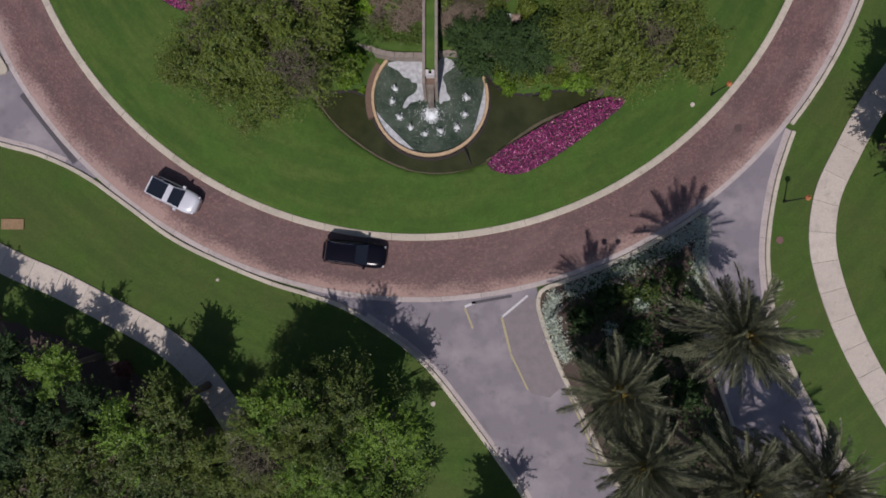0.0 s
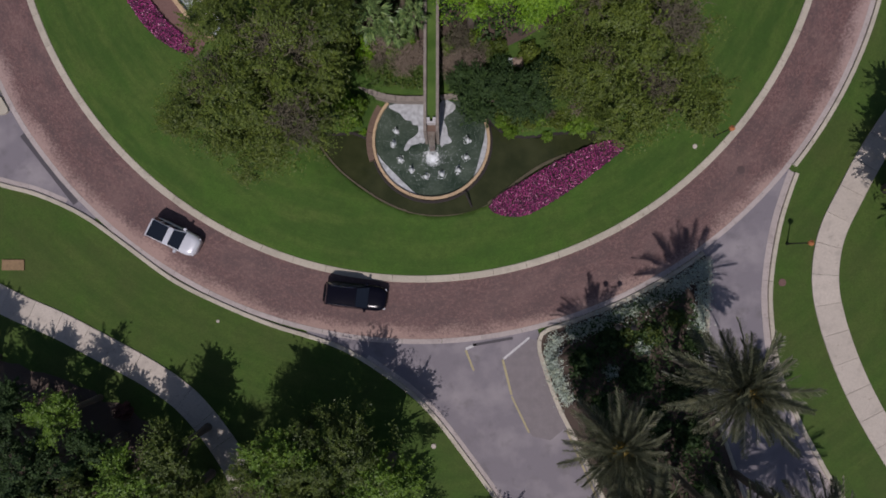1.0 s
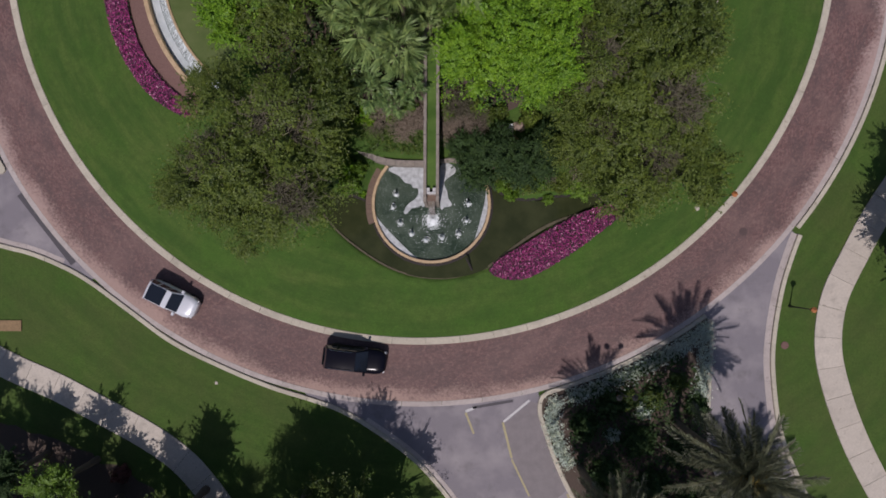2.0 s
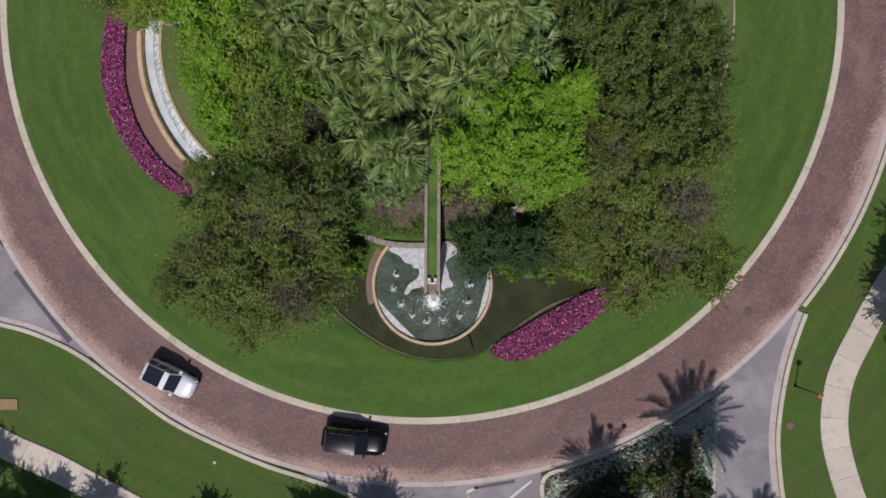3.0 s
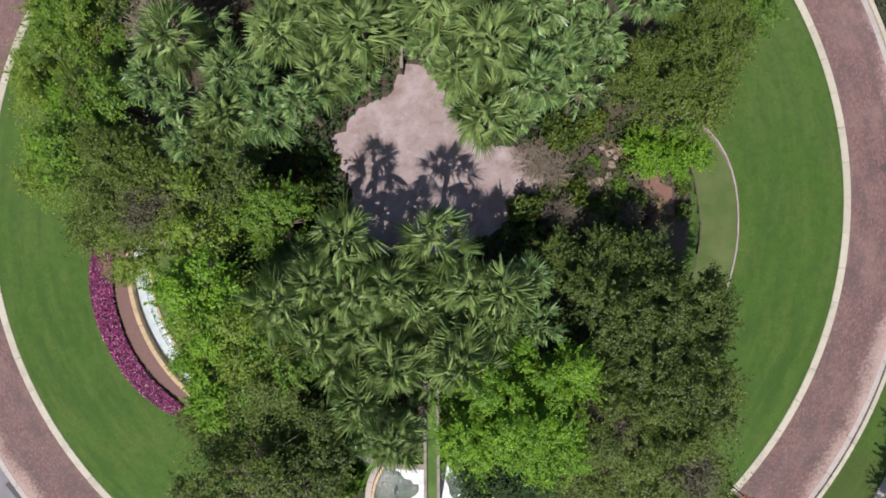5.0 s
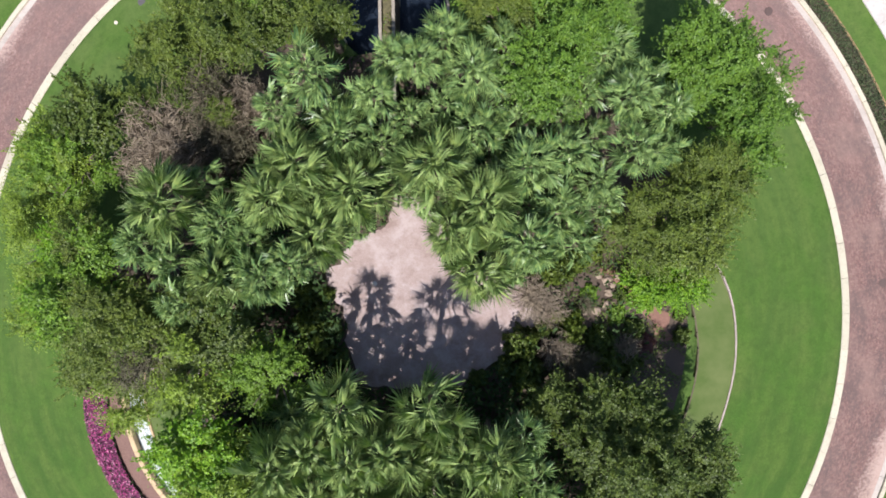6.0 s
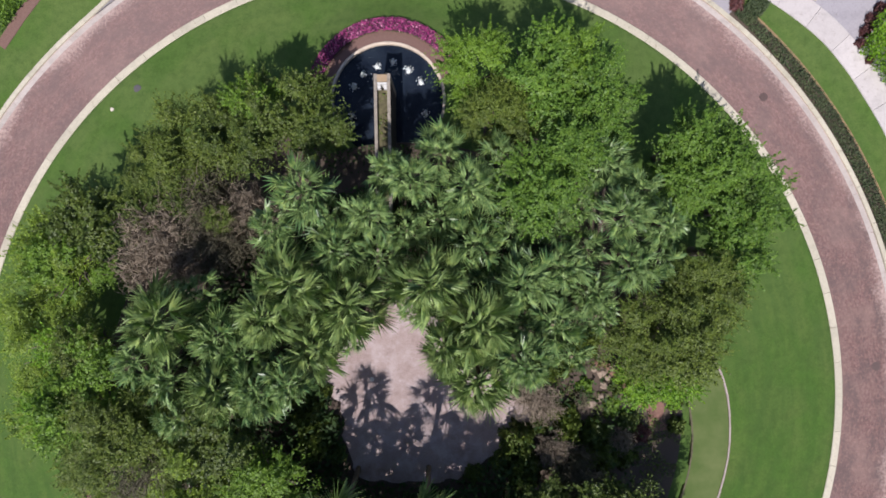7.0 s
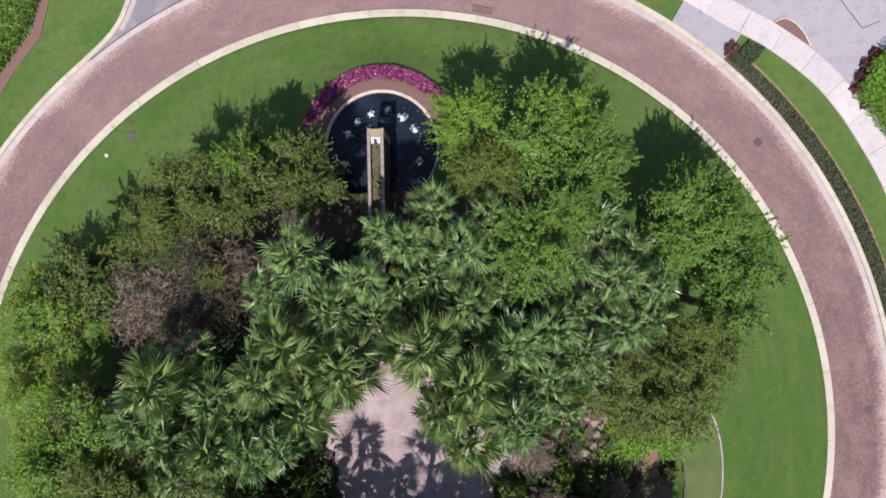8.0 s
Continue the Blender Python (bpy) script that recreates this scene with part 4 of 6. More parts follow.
def trunk_mesh(name, h, r, spread, seed, material, limbs=6):
    """A tapered trunk of height h that parts into limbs reaching out to the spread."""
    rng = random.Random(seed)
    base = 0.22 * r ** 0.5 * 0.9
    pieces = [tube([(0, 0, -0.4), (0.02, 0, h * 0.2), (0.05, -0.03, h * 0.45), (0.02, 0.04, h * 0.62)], [base * 1.35, base, base * 0.85, base * 0.7], 9)]
    for k in range(limbs):
        a = 6.283 * k / limbs + rng.uniform(-0.4, 0.4)
        s, z0 = spread * rng.uniform(0.45, 0.8), h * rng.uniform(0.42, 0.6)
        e = Vector((s * math.cos(a), s * math.sin(a), h * rng.uniform(0.72, 0.90)))
        mid = Vector((e.x * 0.45, e.y * 0.45, z0 + (e.z - z0) * 0.6))
        pieces.append(tube([(0.02, 0, z0), mid, e], [base * 0.5, base * 0.32, 0.03], 6))
        for j in range(2):
            e2 = e + Vector((rng.uniform(-1, 1), rng.uniform(-1, 1), rng.uniform(-0.1, 0.6))) * spread * 0.3
            pieces.append(tube([mid, (mid + e2) / 2 + Vector((0, 0, 0.15)), e2], [base * 0.28, base * 0.16, 0.02], 5))
    v, f = join(pieces)
    return mesh_of(name, v, f, material, True)


# bare twiggy shrubs
def bare_mesh(r, h, seed, material):
    rng = random.Random(seed)
    pieces = []
    for k in range(130):
        a, s = rng.uniform(0, 6.283), r * rng.uniform(0.2, 1.0)
        e = Vector((s * math.cos(a), s * math.sin(a), h * (1 - 0.35 * (s / r) ** 2) * rng.uniform(0.75, 1.05)))
        mid = Vector((e.x * 0.5 + rng.uniform(-0.2, 0.2), e.y * 0.5 + rng.uniform(-0.2, 0.2), e.z * 0.62))
        pieces.append(tube([(e.x * 0.08, e.y * 0.08, -0.2), mid, e], [0.05, 0.032, 0.014], 4, False))
        for j in range(7):
            b = mid.lerp(e, rng.uniform(0.1, 0.95))
            d = Vector((rng.gauss(0, 1), rng.gauss(0, 1), rng.uniform(-0.1, 0.9))).normalized() * rng.uniform(0.35, 0.95)
            pieces.append(tube([b, b + d * 0.5 + Vector((0, 0, 0.05)), b + d], [0.024, 0.018, 0.008], 3, False))
    v, f = join(pieces)
    return mesh_of("bare_shrub", v, f, material)


BARE = bare_mesh(3.0, 3.6, 5, M_TWIG)
TANGLE = bare_mesh(3.0, 3.6, 8, plain("brown_tree_twigs", (0.125, 0.112, 0.072), 0.9, vary=0.4))


SPECIES = {
    "oak": (L_OAK, "dark green oak tree with a dense rounded crown", (0.165, 0.09), 1.15),
    # oak-like crown, leaf colour darkened to stand in for shade
    "shade": (L_DARK, "dark green broadleaf tree with shade put into its leaf colour", (0.165, 0.09), 1.15),
    "olive": (L_OLIVE, "olive green tree with a fine airy crown", (0.15, 0.065), 1.2),
    "green": (L_GREEN, "fresh green leafy tree with a broken crown", (0.165, 0.08), 0.92),
    "fresh": (L_FRESH, "cool green leafy tree with a loose crown", (0.165, 0.085), 1.1),
    "willow": (L_YELLOW, "yellow-green tree with a thin open crown", (0.15, 0.07), 0.62),
    "lime": (L_LIME, "bright lime green tree with a dense crown", (0.165, 0.085), 1.45),
}
crowns, trunks = {}, {}


def tree(kind, x, y, r, zc, group="trees on the mound", name="tree"):
    """A broadleaf tree whose crown's middle stands at height zc."""
    material, label, leaf, dense = SPECIES[kind]
    size = 2.0 if r < 2.4 else 3.0 if r < 3.5 else 4.2
    variant = int(abs(x * 7 + y * 3)) % 2
    key = (kind, size, variant)
    if key not in crowns:
        crowns[key] = crown_mesh("crown", size, 0.6, material, 11 + len(crowns) * 7, leaf, dense, {"olive": 14.0, "willow": 26.0}.get(kind, 4.0))
        trunks[key] = trunk_mesh("trunk", 1.0 * 4.5, size, size * 0.8, 5 + len(trunks), M_BARK)
    z0 = max(ground_z(x, y), 0)
    t = thing(name, pose(x, y, z0, 0, 0, (x * 53 + y * 31) % 360), label, "tree", group)
    s = r / size
    c = link_mesh("crown", crowns[key], t)
    c.location, c.scale = (0, 0, zc - z0 - 0.1 * r), (s, s, s)
    k = link_mesh("trunk", trunks[key], t)
    k.scale = (s, s, (zc - z0) / 4.5)
    if kind == "olive" and r > 2.8:
        b = link_mesh("twig_tangle", TANGLE, t)
        high = 0.42 * r + 1.3
        b.location, b.scale = (0.22 * r, -0.15 * r, zc - z0 - 1.3), (r * 0.24, r * 0.24, high / 3.6)
    return t


def shrub_mesh(r, h, material, seed, leaf=(0.2, 0.11), n=1500):
    rng = np.random.default_rng(seed)
    d = rng.normal(0, 1, (n, 3))
    d[:, 2] = np.abs(d[:, 2])
    d /= np.linalg.norm(d, axis=1)[:, None]
    lump = 0.8 + 0.25 * np.sin(d[:, 0] * 6 + seed) * np.cos(d[:, 1] * 5)
    p = d * (lump * rng.uniform(0.6, 1.0, n))[:, None] * np.array([r, r, h])
    return leaves_mesh("shrub", leaf_cloud(p, d + np.array([0, 0, 0.6]), *leaf, rng), material)


shrubs = {}


def shrub(kind, x, y, r, h, label, z=None, group="shrubs on the mound"):
    material = {"dark": L_DARK, "green": L_GREEN, "lime": L_LIME, "plum": L_PLUM, "olive": L_OLIVE, "silver": L_SILVER, "oak": L_OAK}[kind]
    key = (kind, int(abs(x * 5 + y)) % 2)
    if key not in shrubs:
        shrubs[key] = shrub_mesh(1.0, 0.8, material, len(shrubs) + 3)
    ob = link_mesh("shrub", shrubs[key], None, pose(x, y, (max(ground_z(x, y), -0.03) if z is None else z) - 0.05, 0, 0, (x * 77 + y * 13) % 360) @ Matrix.Diagonal((r, r, h / 0.8, 1)))
    return tagged(ob, label, "shrub", group)


# --- fan palms
def fan_mesh(name, material, segs, stalk, blade, seed, arc=235, droop=0.35, fused=0.5):
    """One fan frond: a stalk along +x and a pleated fan of pointed segments at its end."""
    rng = random.Random(seed)
    v, f = tube([(0, 0, 0), (stalk * 0.55, 0, 0.10 * stalk), (stalk, 0, 0.06 * stalk)], [0.035, 0.025, 0.018], 4, False)
    c = Vector((stalk, 0, 0.06 * stalk))
    for k in range(segs):
        a = radians(-arc / 2 + arc * (k + 0.5) / segs)
        h = radians(arc / segs / 2) * 1.02
        length = blade * (1 - 0.22 * abs(a) / radians(arc / 2)) * rng.uniform(0.8, 1.1)
        dz = -droop * blade * (0.35 + 0.6 * abs(math.sin(a))) * rng.uniform(0.5, 1.6)
        mid = length * fused
        up = 0.06 * blade

        def at(rr, aa, z):
            return c + Vector((rr * math.cos(aa), rr * math.sin(aa), z))
        n = len(v)
        tip = a + rng.uniform(-0.13, 0.13)
        h2 = h * rng.uniform(0.52, 0.9)
        v += [c.copy(), at(mid, a - h2, dz * 0.22 - up), at(mid, a, dz * 0.22 + up), at(mid, a + h2, dz * 0.22 - up), at(length, tip, dz)]
        f += [(n, n + 1, n + 2), (n, n + 2, n + 3), (n + 1, n + 4, n + 2), (n + 2, n + 4, n + 3)]
    return mesh_of(name, v, f, material)


FANS = [fan_mesh("frond", L_FAN, 27, 1.05, 1.22, 1, 225, 0.5, 0.34), fan_mesh("frond", L_FAN, 25, 1.2, 1.12, 2, 195, 0.8, 0.36), fan_mesh("frond", L_FAN, 22, 0.9, 1.15, 7, 170, 0.3, 0.33)]
BROADS = [fan_mesh("frond", L_BROAD, 15, 1.0, 1.05, 3, 205, 0.4, 0.5), fan_mesh("frond", L_BROAD, 13, 1.15, 1.0, 4, 175, 0.65, 0.52), fan_mesh("frond", L_BROAD, 12, 0.85, 1.0, 8, 145, 0.3, 0.5)]


def palm_trunk_mesh(name, r, seed, rings=16):
    """A ringed palm trunk one unit high, with old leaf bases near the top."""
    rng = random.Random(seed)
    pts, rad = [], []
    for k in range(rings):
        t = k / (rings - 1)
        for dz, q in ((0, 1.0), (0.5 / rings, 0.88)):
            pts.append((0.05 * math.sin(t * 3), 0.04 * math.cos(t * 2.2) - 0.04, t + dz - 0.05)), rad.append(r * q * (1.12 - 0.15 * t + (0.25 if t > 0.86 else 0)) * rng.uniform(0.95, 1.05))
    v, f = tube(pts, rad, 9)
    return mesh_of(name, v, f, M_PALMBARK)


TRUNK_FAN, TRUNK_DATE = palm_trunk_mesh("trunk", 0.17, 2), palm_trunk_mesh("trunk", 0.27, 5, 22)


def fan_palm(x, y, r, zc, broad=False, count=30):
    """A fan palm whose growing point stands at height zc and whose crown spreads to r."""
    rng = random.Random(int(x * 100) * 31 + int(y * 100))
    z0 = ground_z(x, y)
    p = thing("fan_palm", pose(x, y, z0, 0, 0, rng.uniform(0, 360)),
              "fan palm with broad glossy green fronds" if broad else "fan palm with a crown of grey-green pleated fronds", "palm tree", "fan palms on the mound")
    t = link_mesh("trunk", TRUNK_FAN, p)
    t.scale = (1, 1, zc - z0)
    s0, count = r / 2.2, int(count * 1.25)
    lean = pose(0, 0, zc - z0, rng.uniform(-9, 9), rng.uniform(-9, 9), 0)
    for k in range(count):
        u = (k + 0.5) / count
        el = 84 - 122 * u ** 0.8 + rng.uniform(-20, 20)
        s = s0 * (0.62 + 0.42 * min(1, u * 2.0)) * rng.uniform(0.82, 1.14)
        m = lean @ pose(0, 0, -0.3 * u, 0, 0, k * 137.5 + rng.uniform(-24, 24)) @ pose(0, 0, 0, 0, -el, 0) @ pose(0, 0, 0, rng.uniform(-80, 80) if broad else rng.uniform(-62, 62)) @ Matrix.Scale(s * (0.86 if broad else 1.0), 4)
        link_mesh("frond", rng.choice(BROADS if broad else FANS), p, m)
    return p


# --- date palms
def date_mesh(name, length, pairs, seed):
    """A feather frond: an arched rib along +x with narrow leaflets on both sides, held in a shallow V."""
    rng = random.Random(seed)
    rib = [Vector((length * t, 0, 0.55 * length * (0.36 * t - 0.74 * t * t))) for t in np.linspace(0, 1, 8)]
    v, f = tube(rib, [0.040 * (1 - 0.85 * k / 7) for k in range(8)], 4, False)
    for k in range(pairs):
        t = 0.14 + 0.85 * k / (pairs - 1)
        i = min(int(t * 7), 6)
        p = rib[i].lerp(rib[i + 1], t * 7 - i)
        ll = 0.62 * math.sin(math.pi * min(1, 0.22 + 0.74 * t)) ** 0.7 + 0.08
        for side in (-1, 1):
            q = p + Vector((ll * rng.uniform(0.72, 0.95), side * ll * rng.uniform(0.48, 0.72), ll * rng.uniform(-0.10, 0.34)))
            w = Vector((0.014, -side * 0.014, 0.007))
            n = len(v)
            v += [p - w, p + w, (p + q) / 2 + w * 1.3 + Vector((0, 0, 0.02)), q, (p + q) / 2 - w * 1.3]
            f.append((n, n + 1, n + 2, n + 3, n + 4))
    return mesh_of(name, v, f, L_DATE)


DATES = [date_mesh("frond", 3.5, 36, 1), date_mesh("frond", 3.8, 38, 2), date_mesh("frond", 3.3, 34, 3)]


def date_palm(x, y, r, zc, count=74):
    rng = random.Random(int(x * 100) + int(y * 77))
    p = thing("date_palm", pose(x, y, 0.02, 0, 0, rng.uniform(0, 360)), "tall date palm with arching grey-green feather fronds", "palm tree", "date palms in the planted island")
    t = link_mesh("trunk", TRUNK_DATE, p)
    t.scale = (1, 1, zc)
    for k in range(count):
        u = (k + 0.5) / count
        el = 80 - 112 * u ** 0.9 + rng.uniform(-7, 7)
        s = r / 3.8 * (0.70 + 0.36 * min(1, u * 2)) * rng.uniform(0.85, 1.12)
        m = pose(0, 0, zc - 0.35 * u, 0, 0, k * 137.5 + rng.uniform(-16, 16)) @ pose(0, 0, 0, 0, -el, 0) @ pose(0, 0, 0, rng.uniform(-30, 30)) @ Matrix.Scale(s, 4)
        link_mesh("frond", rng.choice(DATES), p, m)
    rg = np.random.default_rng(int(abs(x) * 10))
    pts = rg.normal(0, 0.26, (120, 3)) + np.array([0.25, 0, zc + 0.75])
    tagged(link_mesh("flower_stalk", leaves_mesh("flower_stalk", leaf_cloud(pts, rg.normal(0, 1, (120, 3)) + np.array([0, 0, 1.0]), 0.35, 0.06, rg), L_HEART), p), "yellow flower stalks", kind="stuff")
    return p


for x, y, r in ((-6.9, 28.6, 2.4), (-2.6, 26.9, 2.6), (-0.7, 25.0, 2.2), (2.2, 29.3, 2.3), (0.4, 27.9, 2.2),
                (-2.8, 22.8, 2.4), (-0.7, 20.8, 2.1), (4.7, 26.9, 2.5), (3.1, 25.0, 2.4), (-5.2, 26.6, 2.0)):
    fan_palm(x, y, r, 10.6 + 0.9 * math.sin(x * 5 + y * 3))
for x, y, r in ((7.0, 29.5, 2.2), (7.6, 26.9, 1.9), (5.6, 28.6, 1.8)):
    fan_palm(x, y, r, 10.0, True, 24)
for x, y, r in ((-4.9, 50.4, 2.6), (-3.3, 47.2, 2.5), (-2.5, 44.0, 2.6), (2.0, 45.2, 2.5), (4.8, 43.0, 2.6), (7.4, 45.1, 2.6), (9.3, 42.6, 2.6), (4.8, 39.4, 2.7), (7.3, 40.7, 2.3), (2.9, 41.6, 2.0), (9.6, 45.9, 2.2), (-5.6, 45.3, 2.2)):
    fan_palm(x, y, r, 10.1 + 0.9 * math.sin(x * 5 + y * 3), y > 46.5 or x > 6, 31)
for x, y, r in ((-1.4, 49.1, 2.0), (-0.2, 51.6, 2.1), (2.7, 52.8, 2.4), (4.3, 50.6, 2.5), (1.1, 50.9, 2.0), (4.6, 47.3, 2.5), (12.2, 51.7, 2.4), (13.1, 48.9, 2.2), (15.3, 48.2, 1.9), (13.4, 46.0, 2.3), (-6.8, 48.5, 1.9), (11.5, 44.4, 2.0), (7.0, 48.2, 2.0)):
    fan_palm(x, y, r, 9.8 + 0.9 * math.sin(x * 4 + y * 5), True, 32)
for x, y, r in ((-13.0, 43.3, 2.5), (-10.5, 42.0, 2.5), (-7.0, 43.5, 2.2), (-4.9, 41.6, 2.3), (-7.8, 39.1, 2.5), (-10.3, 39.2, 2.3), (-13.1, 39.8, 2.3), (-14.4, 41.1, 1.9), (-12.5, 37.6, 2.0), (-8.7, 41.0, 1.9), (-5.9, 39.7, 1.9)):
    fan_palm(x, y, r, 10.3 + 0.8 * math.sin(x * 5 + y * 3), (x * 10) % 3 < 2.0, 31)
# lower palms that fill the gaps
for x, y, r, z in ((-2.9, 19.7, 2.0, 7.2), (-1.2, 19.0, 1.6, 6.6), (-3.9, 20.9, 1.7, 7.6), (0.0, 19.9, 1.4, 7.0)):
    fan_palm(x, y, r, z, True, 26)
for x, y, r in ((-1.0, 28.9, 2.0), (-4.9, 29.2, 2.1), (-4.3, 24.6, 2.0), (1.2, 23.2, 2.0), (1.4, 26.1, 2.0), (5.4, 24.4, 1.9), (-6.4, 30.8, 1.9), (-4.2, 48.9, 2.1), (-1.0, 46.6, 2.1), (0.6, 48.2, 2.0), (2.6, 48.9, 2.2), (6.2, 52.4, 2.1), (6.0, 50.2, 2.0)):
    fan_palm(x, y, r, 8.9, y > 40, 22)
for x, y, r in ((5.2, 28.9, 2.2), (-5.0, 29.6, 2.0), (-0.8, 29.4, 2.1), (3.6, 29.4, 1.9), (-2.8, 29.0, 2.0)):
    fan_palm(x, y, r, 11.5)
for x, y, r in ((-3.2, 32.0, 2.3), (1.6, 32.0, 2.3)):
    fan_palm(x, y, r, 12.0, False, 19)
for x, y, r in ((9.2, 48.6, 2.1), (10.8, 49.6, 2.1), (11.2, 46.9, 2.1), (5.9, 45.0, 2.1), (7.6, 42.8, 2.1), (3.6, 44.6, 2.0), (12.0, 43.0, 2.0), (10.4, 40.6, 1.9), (5.8, 41.2, 2.0), (6.6, 39.2, 1.8), (3.4, 40.0, 1.8), (-4.4, 42.2, 1.8), (14.6, 50.2, 2.0), (15.6, 46.3, 2.0), (9.0, 44.0, 2.0), (-11.9, 44.6, 1.9), (-6.6, 46.6, 2.0), (-2.8, 42.0, 1.7), (1.2, 43.4, 1.8), (-0.4, 44.7, 1.9), (-5.0, 43.2, 1.9), (-10.2, 37.2, 1.9)):
    fan_palm(x, y, r, 8.8, True, 22)

for x, y, r, z in ((20.3, -4.3, 4.4, 9.6), (12.9, -8.0, 3.6, 9.4), (14.3, -12.2, 4.0, 9.8), (20.3, -13.4, 4.0, 10.0), (25.2, -13.4, 4.0, 9.8), (17.0, -16.8, 3.8, 9.6), (28.0, -18.5, 3.9, 9.6), (23.5, -19.5, 3.9, 9.8)):
    date_palm(x, y, r * 0.92, z)

# broadleaf trees: kind, x, y, crown radius, height of the crown's middle
for row in (("olive", -9.3, 17.2, 4.7, 8.2), ("olive", -12.3, 13.8, 3.2, 8.6), ("olive", -7.9, 13.2, 3.4, 8.6), ("oak", -6.0, 19.3, 2.5, 8.7)):
    tree(*row)
for row in (("olive", -15.2, 13.2, 1.4, 7.6), ("olive", -10.9, 11.5, 2.5, 7.3), ("olive", -7.2, 16.3, 2.4, 7.2)):
    tree(*row)
for row in (("willow", -9.7, 26.4, 3.1, 10.6), ("olive", -8.9, 24.0, 2.7, 10.3), ("lime", -11.8, 28.4, 2.3, 10.2), ("green", -7.4, 25.4, 2.2, 10.3), ("green", -10.2, 27.0, 2.4, 9.2), ("lime", -10.6, 22.9, 1.7, 10.4), ("lime", -11.9, 25.6, 1.4, 10.6)):
    tree(*row)
for row in (("lime", 6.2, 22.4, 3.8, 10.1), ("lime", 4.0, 20.5, 2.5, 10.4), ("lime", 7.8, 20.5, 2.5, 10.4), ("lime", 8.8, 24.3, 1.6, 10.7)):
    tree(*row)
for row in (("oak", 12.9, 28.5, 3.9, 9.0), ("oak", 15.5, 24.3, 3.9, 9.0), ("olive", 12.2, 20.7, 3.7, 9.1), ("olive", 15.8, 19.1, 3.4, 9.2), ("oak", 16.8, 27.5, 2.6, 9.4), ("olive", 17.4, 22.3, 2.0, 9.6)):
    tree(*row)
for row in (("olive", 12.2, 16.4, 2.9, 6.5), ("olive", 16.4, 16.1, 3.4, 6.4), ("olive", 18.9, 14.7, 2.2, 6.8), ("olive", 14.3, 13.2, 2.2, 6.8)):
    tree(*row)
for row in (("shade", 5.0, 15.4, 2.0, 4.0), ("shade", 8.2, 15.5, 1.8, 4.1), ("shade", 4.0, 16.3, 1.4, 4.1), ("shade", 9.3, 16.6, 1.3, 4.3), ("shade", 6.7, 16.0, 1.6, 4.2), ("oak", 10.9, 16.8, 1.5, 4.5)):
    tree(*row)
for row in (("oak", -10.8, 36.7, 3.1, 9.5), ("green", -7.9, 33.1, 2.6, 9.6), ("olive", -15.0, 35.1, 3.2, 9.4), ("green", -19.2, 38.4, 3.4, 8.6), ("willow", -12.4, 33.5, 2.3, 9.6), ("olive", -17.6, 36.4, 2.6, 9.6), ("lime", -21.0, 37.1, 1.8, 8.6)):
    tree(*row)
for row in (("willow", -17.4, 31.3, 1.7, 8.0), ("olive", -17.5, 33.5, 1.9, 8.4), ("lime", -12.2, 27.2, 2.0, 8.0), ("green", -10.8, 24.4, 2.5, 8.2)):
    tree(*row)
for row in (("fresh", 8.6, 56.7, 3.4, 8.0), ("green", 5.0, 57.8, 2.6, 8.0), ("fresh", 12.0, 55.8, 2.8, 8.0), ("green", 10.4, 58.4, 1.8, 8.3), ("olive", 6.5, 55.0, 2.4, 8.2)):
    tree(*row)
for row in (("oak", -6.6, 55.5, 2.9, 7.8), ("oak", -4.7, 54.6, 1.7, 8.0), ("green", -8.8, 56.3, 1.6, 7.9), ("olive", -12.5, 53.7, 2.7, 7.9), ("oak", -9.7, 54.2, 2.4, 8.0), ("olive", -14.3, 52.3, 1.5, 8.9), ("oak", -16.6, 49.8, 1.5, 6.4), ("oak", -13.7, 50.1, 1.1, 6.9), ("olive", -11.1, 49.2, 0.9, 7.6)):
    tree(*row)
for row in (("oak", -19.7, 49.1, 2.3, 6.8), ("green", -21.9, 46.1, 2.7, 6.2), ("willow", -22.8, 47.4, 2.2, 5.6), ("willow", -24.0, 44.2, 2.7, 5.4)):
    tree(*row)
for row in (("fresh", 19.8, 51.6, 3.2, 6.8), ("fresh", 22.2, 49.2, 2.5, 6.9), ("fresh", 18.5, 53.3, 2.0, 7.0), ("fresh", 20.9, 46.4, 2.1, 7.2), ("fresh", 17.4, 51.0, 1.7, 7.5)):
    tree(*row)
for row in (("fresh", 8.7, 50.5, 2.7, 9.8), ("fresh", 10.0, 52.7, 1.6, 10.1)):
    tree(*row)
for row in (("olive", 17.8, 43.6, 2.6, 8.6), ("olive", 15.1, 41.3, 2.6, 8.6), ("olive", 17.6, 40.7, 2.2, 8.2), ("lime", 16.2, 38.0, 1.7, 4.9), ("lime", 18.2, 37.9, 1.7, 4.7), ("olive", 19.1, 44.9, 1.6, 8.9)):
    tree(*row)
for row in (("olive", -20.2, 33.7, 2.1, 6.2), ("olive", -13.6, 20.4, 1.4, 6.4), ("willow", -23.4, 40.6, 2.8, 5.8), ("willow", -23.0, 36.8, 2.5, 6.0), ("lime", -21.0, 40.6, 1.8, 6.6), ("olive", -19.6, 41.2, 1.7, 7.9)):
    tree(*row)
for row in (("oak", 9.0, 31.2, 1.5, 7.6), ("oak", 13.5, 29.7, 2.7, 8.2)):
    tree(*row)
